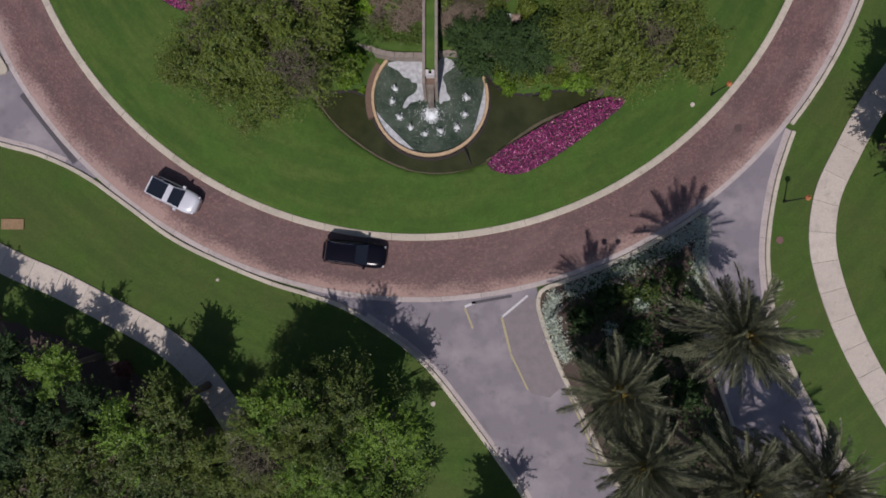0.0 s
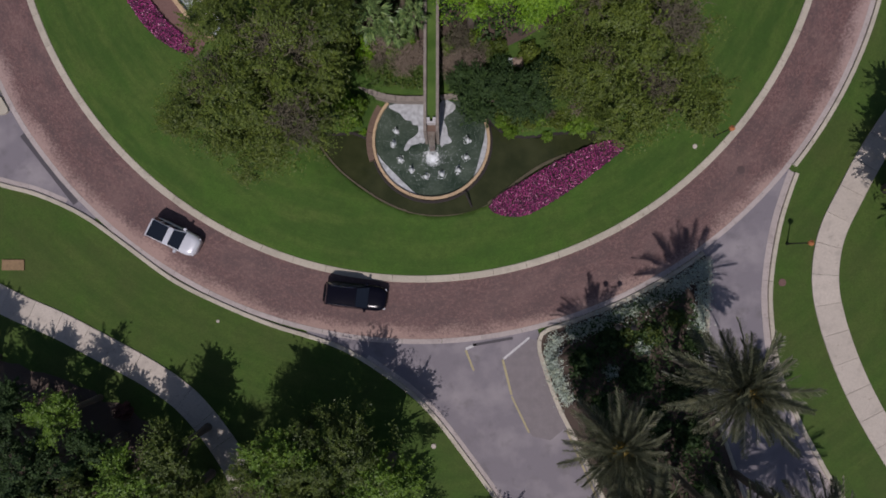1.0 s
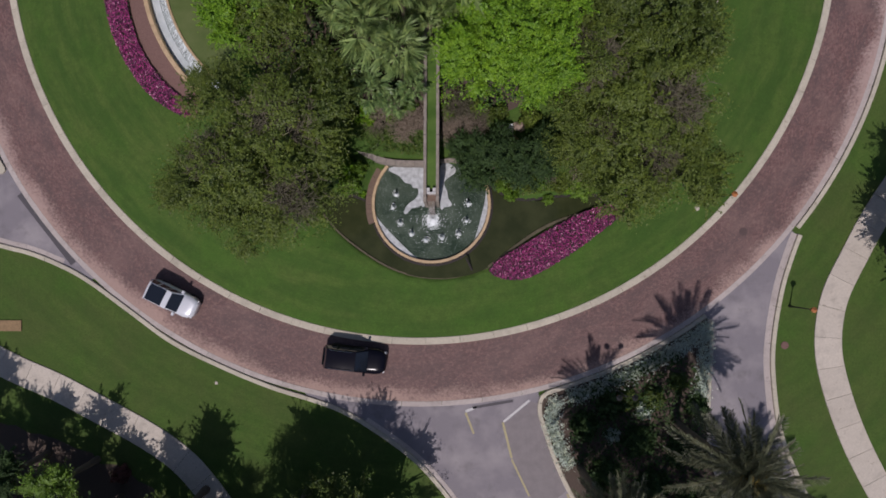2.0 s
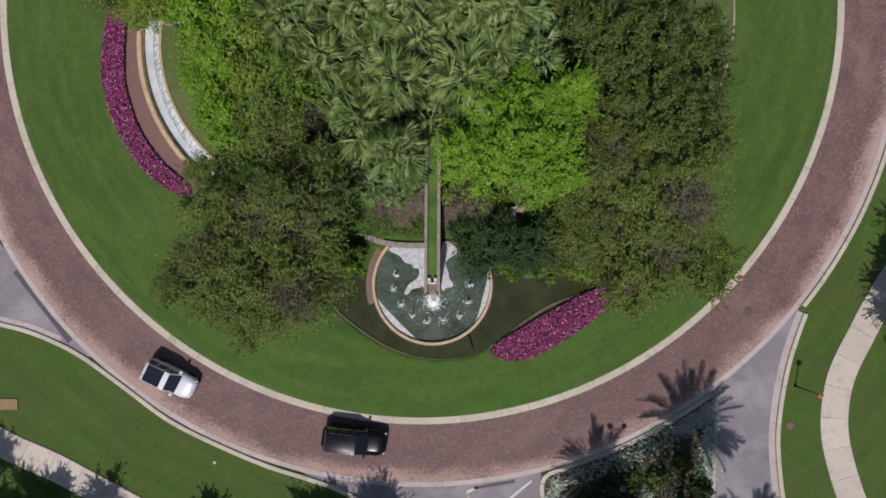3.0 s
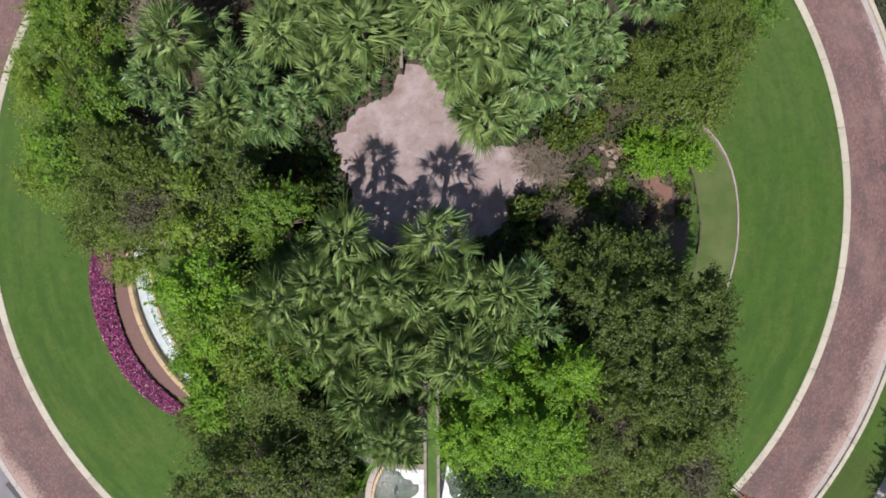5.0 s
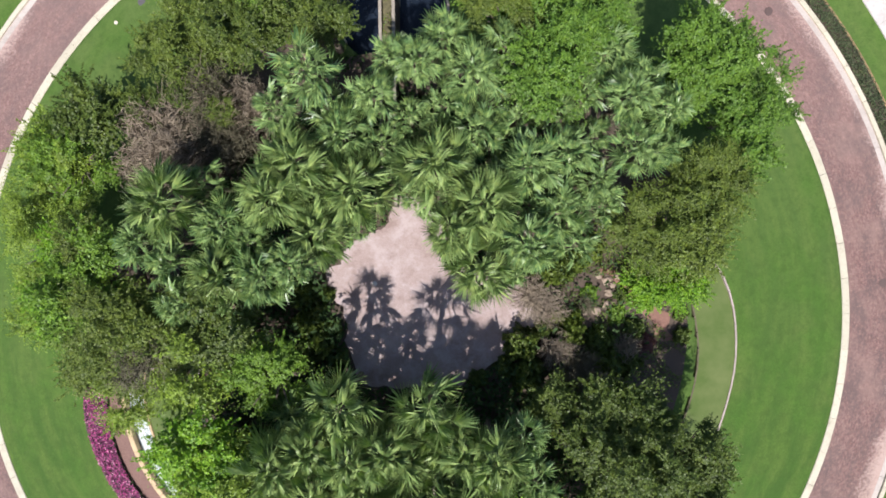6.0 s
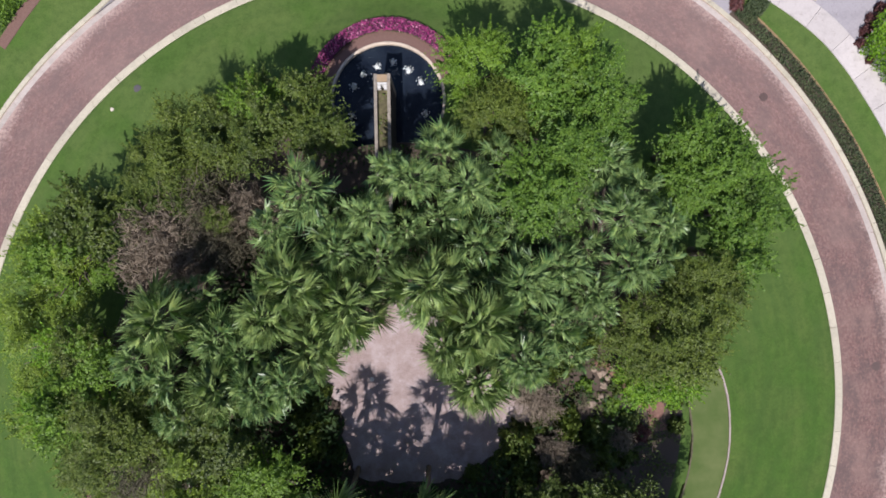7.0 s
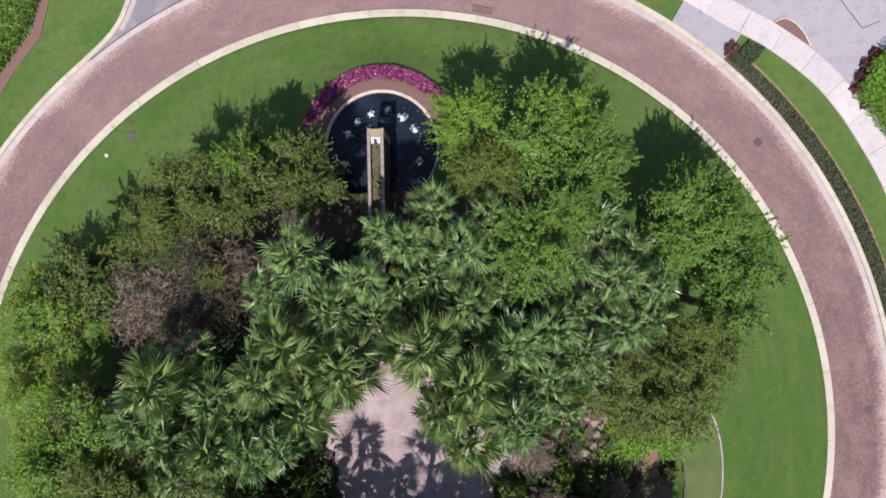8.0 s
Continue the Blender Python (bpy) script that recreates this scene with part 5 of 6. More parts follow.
for row in (("oak", -5.0, -10.4, 3.9, 6.8), ("olive", -8.7, -12.6, 3.7, 6.8), ("green", -2.0, -12.2, 3.1, 6.8), ("green", -5.2, -14.5, 3.6, 7.2), ("green", -8.6, -10.0, 2.0, 7.2), ("oak", -16.7, -9.9, 2.0, 6.0), ("green", -18.8, -11.6, 2.3, 6.2), ("oak", -16.4, -13.6, 2.6, 6.2), ("green", -25.4, -7.6, 1.7, 5.3), ("oak", -21.6, -13.4, 3.2, 5.6),
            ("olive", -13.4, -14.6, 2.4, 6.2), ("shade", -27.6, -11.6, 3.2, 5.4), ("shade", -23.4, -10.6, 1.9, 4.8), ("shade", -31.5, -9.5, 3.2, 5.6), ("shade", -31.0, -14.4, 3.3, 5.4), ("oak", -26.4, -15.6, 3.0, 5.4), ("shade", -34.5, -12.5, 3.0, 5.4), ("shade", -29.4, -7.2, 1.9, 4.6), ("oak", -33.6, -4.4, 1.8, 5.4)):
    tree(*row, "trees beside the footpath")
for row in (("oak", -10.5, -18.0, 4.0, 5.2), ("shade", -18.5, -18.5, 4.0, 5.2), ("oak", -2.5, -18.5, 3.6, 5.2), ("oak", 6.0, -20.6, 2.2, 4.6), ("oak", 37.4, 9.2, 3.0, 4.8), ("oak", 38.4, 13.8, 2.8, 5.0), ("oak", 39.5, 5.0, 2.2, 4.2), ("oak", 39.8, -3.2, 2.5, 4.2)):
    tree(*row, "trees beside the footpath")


for x, y, r, z in ((-12.0, 50.6, 3.0, 8.6), (-15.4, 48.2, 3.2, 7.8), (-9.8, 49.6, 2.4, 8.4), (-13.3, 48.9, 3.6, 8.0), (-16.9, 46.2, 2.6, 7.0), (-10.8, 47.2, 2.6, 8.0), (10.8, 31.6, 2.0, 7.2), (3.4, 18.3, 1.6, 4.3), (-2.4, 18.4, 1.5, 4.3), (2.5, 17.7, 1.2, 3.8), (4.5, 18.8, 1.3, 4.3), (-1.0, 17.9, 1.2, 4.0), (-0.2, 18.8, 1.2, 4.3), (-14.6, 47.0, 2.7, 8.2), (-12.0, 48.0, 2.5, 8.4), (-16.4, 48.8, 2.3, 7.6), (-13.6, 46.2, 2.2, 7.6), (-11.4, 49.4, 2.2, 8.6), (8.2, 37.2, 1.9, 6.2), (9.2, 36.4, 1.6, 6.2), (9.8, 33.6, 1.5, 6.6), (11.4, 32.6, 1.6, 6.8), (12.0, 36.4, 0.9, 4.8), (14.9, 33.6, 1.2, 5.0), (12.2, 31.0, 1.8, 8.2), (9.9, 14.6, 0.7, 2.9), (12.1, 14.9, 0.8, 3.0), (3.0, 19.2, 1.5, 5.6), (-2.2, 19.3, 1.6, 5.4), (4.4, 17.8, 1.0, 4.6)):
    z0 = ground_z(x, y)
    tagged(link_mesh("bare_shrub", BARE if int(abs(x * 10)) % 3 else TANGLE, None, pose(x, y, z0, 0, 0, x * 40) @ Matrix.Diagonal((r / 3, r / 3, (z - z0) / 3.6, 1))), "leafless grey-brown twiggy shrub", "shrub", "bare shrubs")

for row in (("lime", -5.3, 15.1, 1.2, 2.3), ("green", -4.9, 14.3, 1.1, 1.8), ("green", -5.9, 16.2, 1.0, 2.1), ("green", -4.3, 15.2, 0.8, 1.6), ("lime", -4.2, 13.5, 0.55, 1.0), ("green", -5.4, 13.7, 0.8, 0.9), ("green", 7.2, 13.5, 0.8, 1.7), ("green", 10.1, 13.1, 0.6, 0.7), ("green", 12.6, 13.9, 1.2, 1.0), ("olive", 8.7, 13.9, 0.6, 0.9), ("green", 9.3, 14.2, 0.7, 1.1), ("olive", 10.9, 14.0, 0.7, 0.9), ("lime", 11.6, 13.8, 0.5, 0.6), ("olive", 13.4, 14.5, 0.8, 1.0), ("green", 6.4, 14.0, 0.7, 1.0), ("dark", -7.3, 14.8, 1.8, 1.6), ("dark", 3.6, 17.2, 1.6, 1.2)):
    shrub(*row, "low leafy green shrub at the water's edge")
for row in (("lime", -3.4, 19.0, 1.2, 2.0), ("green", -1.9, 18.9, 1.1, 1.6), ("green", -0.5, 19.6, 0.9, 1.8), ("green", 2.6, 19.3, 1.0, 1.6), ("olive", 3.9, 19.7, 1.1, 1.6), ("oak", 5.2, 19.2, 1.0, 1.4), ("oak", 6.2, 19.3, 0.8, 1.3), ("olive", 8.4, 19.0, 1.0, 1.4), ("olive", -5.2, 19.6, 1.2, 1.8), ("green", -2.4, 20.4, 1.2, 2.0)):
    shrub(*row, "leafy shrub on the bank behind the pool")
for row in (("oak", -6.4, 35.8, 1.5, 2.4), ("oak", -6.0, 34.0, 1.6, 2.8), ("oak", -6.9, 37.4, 1.2, 1.8), ("oak", 7.6, 34.0, 1.6, 2.4), ("olive", 9.9, 36.0, 0.9, 1.5), ("olive", 9.4, 38.6, 1.2, 1.8), ("oak", 10.4, 38.9, 1.4, 1.6), ("olive", 11.4, 39.4, 1.1, 1.4), ("olive", 10.9, 34.7, 1.3, 2.2), ("olive", 11.2, 35.6, 0.9, 1.5), ("oak", 9.6, 40.0, 1.3, 1.8), ("olive", 12.6, 40.2, 1.2, 1.6), ("oak", 18.9, 37.0, 0.9, 0.9), ("green", 18.3, 38.0, 1.1, 1.2), ("olive", 17.2, 38.6, 1.2, 1.4), ("oak", 14.8, 37.0, 0.8, 0.6), ("oak", 19.2, 35.6, 0.8, 0.8), ("oak", 19.3, 34.0, 0.9, 1.0), ("olive", 13.6, 32.4, 1.4, 1.8), ("oak", 13.0, 34.0, 1.4, 1.3), ("green", 12.4, 37.2, 0.9, 0.5), ("green", 14.4, 35.6, 1.0, 0.5), ("oak", 15.6, 34.6, 1.1, 0.9), ("plum", 16.6, 33.6, 0.9, 0.8), ("oak", 9.2, 35.0, 0.9, 1.4), ("oak", 6.5, 32.4, 1.0, 0.9), ("olive", 7.6, 33.5, 0.9, 0.9), ("oak", 8.4, 34.4, 0.8, 0.8), ("oak", 4.7, 31.6, 0.9, 1.0), ("oak", -4.6, 33.0, 0.9, 1.0), ("oak", -5.0, 35.2, 0.8, 0.9), ("olive", -5.4, 37.4, 0.7, 0.8), ("green", -3.6, 42.6, 1.0, 1.2),
            ("oak", 15.0, 32.4, 1.4, 1.6), ("plum", -17.6, 32.6, 0.8, 0.9), ("oak", 8.0, 32.0, 1.6, 2.2)):
    shrub(*row, "leafy shrub beside the plaza")


# flower beds
def flower_bed(name, spots, label, height=0.28, size=0.085, seed=1):
    """Thousands of upturned blossoms over a low leafy cushion; spots: numpy x, y."""
    rng = np.random.default_rng(seed)
    z = np.array([lawn_z(x, y) for x, y in spots])
    h = height * (0.85 + 0.3 * rng.uniform(size=len(spots)))
    p = np.c_[spots, z + h]
    v = leaf_cloud(p, np.tile([0, -0.15, 1.0], (len(p), 1)), size * 1.25, size * 1.1, rng, 0.35)
    tagged(link_mesh(name, leaves_mesh(name, v, M_PETAL)), label, "flowers", kind="stuff")
    q = np.c_[spots, z + h * 0.55]
    v = leaf_cloud(q, np.tile([0, 0, 1.0], (len(q), 1)), 0.16, 0.10, rng, 0.6)
    tagged(link_mesh("bedding_leaves", leaves_mesh("bedding_leaves", v, L_DARK)), "dark leaves under the blossoms", "plants", kind="stuff")


def scatter_poly(poly, n, seed):
    rng = np.random.default_rng(seed)
    xs, ys = [p[0] for p in poly], [p[1] for p in poly]
    out = []
    while len(out) < n:
        x, y = rng.uniform(min(xs), max(xs)), rng.uniform(min(ys), max(ys))
        if inside(x, y, poly):
            out.append((x, y))
    return np.array(out)


def scatter_ring(r0, r1, a0, a1, n, seed, cx=CX, cy=CY):
    rng = np.random.default_rng(seed)
    r = np.sqrt(rng.uniform(r0 * r0, r1 * r1, n))
    a = np.radians(rng.uniform(a0, a1, n))
    taper = 1 - 0.35 * (np.abs(a - np.radians((a0 + a1) / 2)) / np.radians((a1 - a0) / 2)) ** 6
    r = (r0 + r1) / 2 + (r - (r0 + r1) / 2) * taper
    return np.c_[cx + r * np.cos(a), cy + r * np.sin(a)]


BED_S = spline([(5.55, 7.6), (6.6, 6.95), (8.6, 7.0), (11.7, 8.75), (14.2, 10.6), (16.25, 12.3), (16.1, 12.9), (13.6, 12.4), (10.8, 11.1), (8.5, 9.75), (6.6, 8.6)], 0.5, True)
BED_W = spline([(-22.6, 33.5), (-23.35, 33.0), (-23.8, 31.6), (-24.1, 28.8), (-23.5, 25.7), (-22.0, 22.75), (-20.1, 20.55), (-17.5, 19.15), (-17.1, 20.0), (-19.0, 21.6), (-20.9, 24.1), (-22.0, 27.3), (-22.1, 29.9), (-21.95, 32.4)], 0.5, True)
flower_bed("petunia_bed", scatter_poly(BED_S, 8500, 1), "bed of magenta and purple petunias beside the pond", seed=2)
flower_bed("petunia_bed", scatter_poly(BED_W, 9500, 3), "curved bed of magenta petunias below the cascade", seed=4)
flower_bed("petunia_bed", scatter_ring(4.95, 6.0, 20, 172, 6500, 5, *POOL_N), "crescent bed of magenta petunias round the fountain", seed=6)


def draped_band(name, r0, r1, a0, a1, material, label, cx=CX, cy=CY, rise=0.03):
    n = max(3, int(abs(a1 - a0)))
    v, f = [], []
    rs = np.linspace(r0, r1, 5)
    for a in np.linspace(a0, a1, n):
        for r in rs:
            x, y = cx + r * math.cos(radians(a)), cy + r * math.sin(radians(a))
            v.append(Vector((x, y, lawn_z(x, y) + rise)))
    m = len(rs)
    for k in range(n - 1):
        f += [(k * m + i, k * m + i + 1, (k + 1) * m + i + 1, (k + 1) * m + i) for i in range(m - 1)]
    tagged(link_mesh(name, mesh_of(name, v, f, material, True)), label, "mulch", kind="structure")


draped_band("mulch_west", 13.2, 14.9, 169.5, 232, M_SOIL, "reddish brown soil strip between cascade wall and flowers", *POOL_W)
tagged(link_mesh("mulch_flowers", mesh_of("mulch_flowers", [Vector((p.x, p.y, mound(math.hypot(p.x, p.y - CY)) + 0.035)) for p in BED_W], [tuple(range(len(BED_W)))], M_MULCH)), "dark mulch under the curved flower bed", "mulch", kind="structure")
draped_band("mulch_north", R_POOL_N, 6.05, 14, 168, M_SOIL, "brown mulch round the fountain rim", *POOL_N)
tagged(link_mesh("mulch_south", mesh_of("mulch_south", [Vector((p.x, p.y, lawn_z(p.x, p.y) + 0.03)) for p in BED_S], [tuple(range(len(BED_S)))], M_MULCH)), "dark mulch under the flowers", "mulch", kind="structure")
draped_band("mulch_grove", 17.0, 19.9, -38, 18, M_MULCH, "dark leaf litter beside the curved pond", rise=0.025)
draped_band("mulch_mound", 0.3, 17.0, 0, 360, M_MULCH, "dark leaf litter under the palms and trees", rise=0.025)
for a0, a1, far in ((18, 74, 22.0), (74, 106, 19.5), (106, 172, 22.0)):
    draped_band("mulch_grove", 17.0, far, a0, a1, M_MULCH, "dark leaf litter under the northern trees", rise=0.025)
GROVE = spline([(-36, -4.6), (-30, -5.6), (-25, -7.6), (-21, -9.8), (-18.4, -13), (-17, -20), (-15, -30), (-42, -30), (-42, -8)], 1.0, True)
tagged(link_mesh("mulch_southwest", flat_mesh("mulch_southwest", [(p.x + 0.5 * noise.noise(p * 0.7), p.y + 0.5 * noise.noise(p * 0.7 + Vector((5, 5, 0)))) for p in GROVE], -0.012, M_MULCH)), "brown leaf litter under the trees beside the footpath", "mulch", kind="structure")
# undergrowth in a dark leaf colour that deepens the shade between the crowns
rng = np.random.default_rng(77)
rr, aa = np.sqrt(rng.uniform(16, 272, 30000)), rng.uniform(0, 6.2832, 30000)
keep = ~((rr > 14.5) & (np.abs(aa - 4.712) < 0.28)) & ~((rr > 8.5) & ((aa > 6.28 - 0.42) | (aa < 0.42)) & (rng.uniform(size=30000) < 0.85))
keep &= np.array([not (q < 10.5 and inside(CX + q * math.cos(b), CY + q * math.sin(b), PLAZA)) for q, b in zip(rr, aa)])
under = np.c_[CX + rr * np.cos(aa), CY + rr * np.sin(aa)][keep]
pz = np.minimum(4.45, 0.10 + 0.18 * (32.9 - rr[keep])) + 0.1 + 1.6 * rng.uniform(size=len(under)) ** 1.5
tagged(link_mesh("undergrowth", leaves_mesh("undergrowth", leaf_cloud(np.c_[under, pz], np.tile([0, 0, 1.0], (len(under), 1)), 0.42, 0.16, rng, 0.6), L_DARK)), "undergrowth below the palms, coloured dark for the shade in the gaps", "plants", kind="stuff")

rng = np.random.default_rng(78)
rr, aa = np.sqrt(rng.uniform(64, 396, 9000)), rng.uniform(-0.62, 0.36, 9000)
low = np.c_[CX + rr * np.cos(aa), CY + rr * np.sin(aa)]
bare = np.array([inside(x, y, PLAZA) or abs(y - 37.6 + 0.95 * max(0, x - 15.5)) < 0.8 and x > 12 for x, y in low])
patchy = np.sin(low[:, 0] * 1.9) + np.sin(low[:, 1] * 2.3 + low[:, 0]) > -0.5
low, rr = low[~bare & patchy], rr[~bare & patchy]
pz = np.minimum(4.45, 0.10 + 0.18 * (32.9 - rr)) + 0.08 + 0.4 * rng.uniform(size=len(low)) ** 1.5
tagged(link_mesh("low_plants", leaves_mesh("low_plants", leaf_cloud(np.c_[low, pz], np.tile([0, 0, 1.0], (len(low), 1)), 0.20, 0.09, rng, 0.6), L_OAK)), "low leafy plants between the rocks", "plants", kind="stuff")

# pale path and white-leaved shrubs among the western trees
path_w = thing("garden_path", Matrix.Identity(4), "narrow pale gravel path between the western trees", "path", kind="structure")
draped_pieces("path_slab", spline([(-15.2, 33.4), (-14.8, 32.0), (-15.0, 30.6), (-15.6, 29.4)], 0.4), 0.75, 0.7, M_PLAZA, path_w, 0.06)
for x, y, r in ((-17.0, 32.4, 0.6), (-16.6, 30.6, 0.5), (-18.2, 30.4, 0.5), (-17.9, 33.4, 0.45)):
    shrub("silver", x, y, r, 0.7, "small white-leaved shrub among the western trees")

# reddish soil path and rocks east of the plaza
PATH_E = spline([(13.2, 38.5), (14.6, 38.3), (15.7, 37.6), (16.8, 36.3), (17.8, 35.0), (17.9, 33.6)], 0.22)
v, f = [], []
for k, p in enumerate(PATH_E):
    d = (PATH_E[min(k + 1, len(PATH_E) - 1)] - PATH_E[max(k - 1, 0)]).normalized()
    wide = 0.42 + 0.25 * min(1, k / 14)
    for side in (-1, -0.5, 0, 0.5, 1):
        q = p + Vector((-d.y, d.x, 0)) * side * (wide + 0.5 * noise.noise(Vector((k * 0.31, side * 3.0, 2.2))))
        v.append(Vector((q.x, q.y, mound(math.hypot(q.x, q.y - CY)) + 0.06 + 0.05 * noise.noise(q * 2.0))))
f = [(5 * k + i, 5 * k + i + 1, 5 * k + i + 6, 5 * k + i + 5) for k in range(len(PATH_E) - 1) for i in range(4)]
tagged(link_mesh("soil_path", mesh_of("soil_path", v, f, plain("red_soil", (0.215, 0.115, 0.090), 0.95, vary=0.45, scale=5, bump=0.9), True)), "red-brown soil path through the planting", "path", kind="structure")


def rock(x, y, r, seed):
    rng = random.Random(seed)
    bm = bmesh.new()
    bmesh.ops.create_icosphere(bm, subdivisions=2, radius=r)
    for q in bm.verts:
        q.co *= 0.8 + 0.45 * noise.noise(q.co * (1.3 / r) + Vector((seed * 3.1, 0, 0)))
        q.co.z *= 0.6
    ob = part("rock", bm, M_ROCK, None)
    ob.matrix_basis = pose(x, y, ground_z(x, y) + r * 0.25, 0, 0, rng.uniform(0, 360))
    tagged(ob, "pale weathered rock at the water's edge", "rock", "rocks on the mound")


for k, (x, y, r) in enumerate(((12.2, 36.0, 0.5), (13.0, 36.0, 0.6), (13.7, 36.4, 0.5), (13.9, 37.2, 0.5), (13.8, 38.1, 0.6), (14.6, 38.4, 0.5), (15.3, 38.3, 0.45), (13.2, 38.4, 0.4), (11.6, 35.7, 0.35), (14.2, 37.7, 0.35), (6.4, 18.0, 0.6), (7.6, 18.3, 0.7), (7.3, 17.4, 0.5), (6.3, 17.2, 0.45), (-7.2, 54.4, 0.5), (-6.2, 53.8, 0.45))):
    rock(x, y, r * 0.75, k)
rng = random.Random(31)
v, f = [], []
for k in range(40):
    x, y, w = 6.95 + rng.gauss(0, 0.07), 18.4, rng.uniform(0.01, 0.03)
    n = len(v)
    v += [Vector((x + dx + 0.12 * t, y - 1.1 * t - 0.1 * t * t, 3.35 - 0.45 * t - 0.3 * t * t)) for t in (0, 0.5, 1.0) for dx in (-w, w)]
    f += [(n, n + 1, n + 3, n + 2), (n + 2, n + 3, n + 5, n + 4)]
tagged(link_mesh("rock_cascade", mesh_of("rock_cascade", v, f, M_FOAM)), "small white cascade between rocks", "water", kind="stuff")

# planted island
ISLAND = ring_points(38.65, 306.2, 286.5, 1) + spline(ISLAND_W, 1) + list(reversed(spline(ISLAND_E, 1)))
tagged(part("island_bed", slab_bm([(p.x, p.y) for p in ISLAND], -0.2, 0.06), M_MULCH, None), "dark mulched bed of the palm island", "planting bed", kind="structure")


def groundcover(name, spots, heights, material, leaf, label, seed, z=0.06):
    rng = np.random.default_rng(seed)
    p = np.c_[spots, z + rng.uniform(0.1, 1.0, len(spots)) * heights]
    tagged(link_mesh(name, leaves_mesh(name, leaf_cloud(p, np.tile([0, 0, 1.0], (len(p), 1)), *leaf, rng, 0.7), material)), label, "plants", kind="stuff")


edge_curve = ring_points(39.3, 305.6, 288, 0.4) + spline([(22.75, 3.0), (22.65, 0.6), (22.4, -1.6), (22.2, -3.4)], 0.35) + spline([(10.9, -2.8), (10.6, -4.4), (11.3, -6.4), (11.9, -7.6)], 0.3)
rng = np.random.default_rng(9)
spots = np.concatenate([np.array([[p.x, p.y]]) + rng.normal(0, 0.33, (120, 2)) for p in edge_curve])
groundcover("silver_edging_plants", spots, 0.4, L_SILVER, (0.15, 0.11), "silver-green bedding plants along the island's kerb", 10)
inner = [(p.x, p.y) for p in spline([(11.8, -3.2), (15.5, -0.6), (20.5, 1.2), (22.5, -2.5), (22.6, -8), (25.5, -16), (28, -22), (19, -22), (14, -12)], 1, True)]
groundcover("shade_plants", scatter_poly(inner, 9000, 12), 0.9, L_DARK, (0.30, 0.13), "dark leafy underplanting below the palms", 13)
shrub("plum", -23.3, -8.6, 0.8, 1.5, "plum-red shrub among the trees", 0.0, "shrubs beside the footpath")
for x, y, r in ((18.6, -2.4, 1.3), (16.6, -2.6, 1.2), (20.6, -1.2, 1.0)):
    shrub("oak", x, y, r, 0.9, "low green shrub under the palms", 0.05, "shrubs in the palm island")
for x, y, r in ((13.2, -4.6, 1.3), (15.2, -3.0, 1.3), (17.4, -5.8, 1.5), (20.8, -6.6, 1.4), (14.8, -8.4, 1.4), (18.6, -9.4, 1.6), (21.6, -10.4, 1.5), (17.4, -12.6, 1.6), (23.2, -14.8, 1.5), (19.8, -16.4, 1.6), (22.0, -3.0, 1.0)):
    shrub("dark", x, y, r, 1.5, "dark leafy shrub in the shade of the palms", 0.05, "shrubs in the palm island")
for x, y, r in ((17.9, -3.4, 0.9), (15.4, -5.4, 0.8)):
    shrub("silver", x, y, r, 0.8, "spiky silver agave in the palm island", 0.05, "shrubs in the palm island")

def pipe(name, points, r, label):
    v, f = tube(points, [r] * len(points), 8)
    tagged(link_mesh(name, mesh_of(name, v, f, M_DARKWALL)), label, "pipe")


pipe("overflow_pipe", [(3.75, 8.55, 1.72), (3.95, 8.2, 1.66), (4.25, 7.6, 1.12)], 0.07, "dark overflow pipe from the pool's rim into the pond")


def drain_grate(x, y, turn):
    g = thing("drain_grate", pose(x, y, 0.0, 0, 0, turn), "rusty iron drain grate beside the kerb", "drain")
    v, f = join([box(-0.75, 0.75, 0.20, 0.25, -0.05, 0.02), box(-0.75, 0.75, -0.25, -0.20, -0.05, 0.02), box(-0.75, -0.70, -0.20, 0.20, -0.05, 0.02), box(0.70, 0.75, -0.20, 0.20, -0.05, 0.02)])
    link_mesh("grate_frame", mesh_of("grate_frame", v, f, M_IRON), g)
    for k in range(12):
        v, f = box(-0.66 + k * 0.116, -0.61 + k * 0.116, -0.195, 0.195, -0.05, 0.016)
        link_mesh("bar", mesh_of("bar", v, f, M_IRON), g)


drain_grate(6.5, 68.25, -11)
SPLIT = spline([(-33.0, 15.35), (-33.25, 15.95), (-34.2, 17.2), (-36.5, 19.2), (-40, 21.0), (-41, 18.6), (-37.5, 16.9), (-34.6, 15.3), (-33.5, 15.05)], 0.3, True)
tagged(part("splitter_island", slab_bm([(p.x, p.y) for p in SPLIT], -0.1, 0.14), M_KERB, None), "pale concrete splitter island in the lane", "traffic island", kind="structure")


def paint(name, a, b, width, material, label, z=0.006):
    a, b = Vector((*a, 0)), Vector((*b, 0))
    d = (b - a).normalized()
    n = Vector((-d.y, d.x, 0)) * width / 2
    v = [p + Vector((0, 0, zz)) for zz in (z, z + 0.003) for p in (a - n, a + n, b + n, b - n)]
    tagged(link_mesh(name, mesh_of(name, v, [(3, 2, 1, 0), (4, 5, 6, 7), (0, 1, 5, 4), (1, 2, 6, 5), (2, 3, 7, 6), (3, 0, 4, 7)], material)), label, "road marking", "road markings")


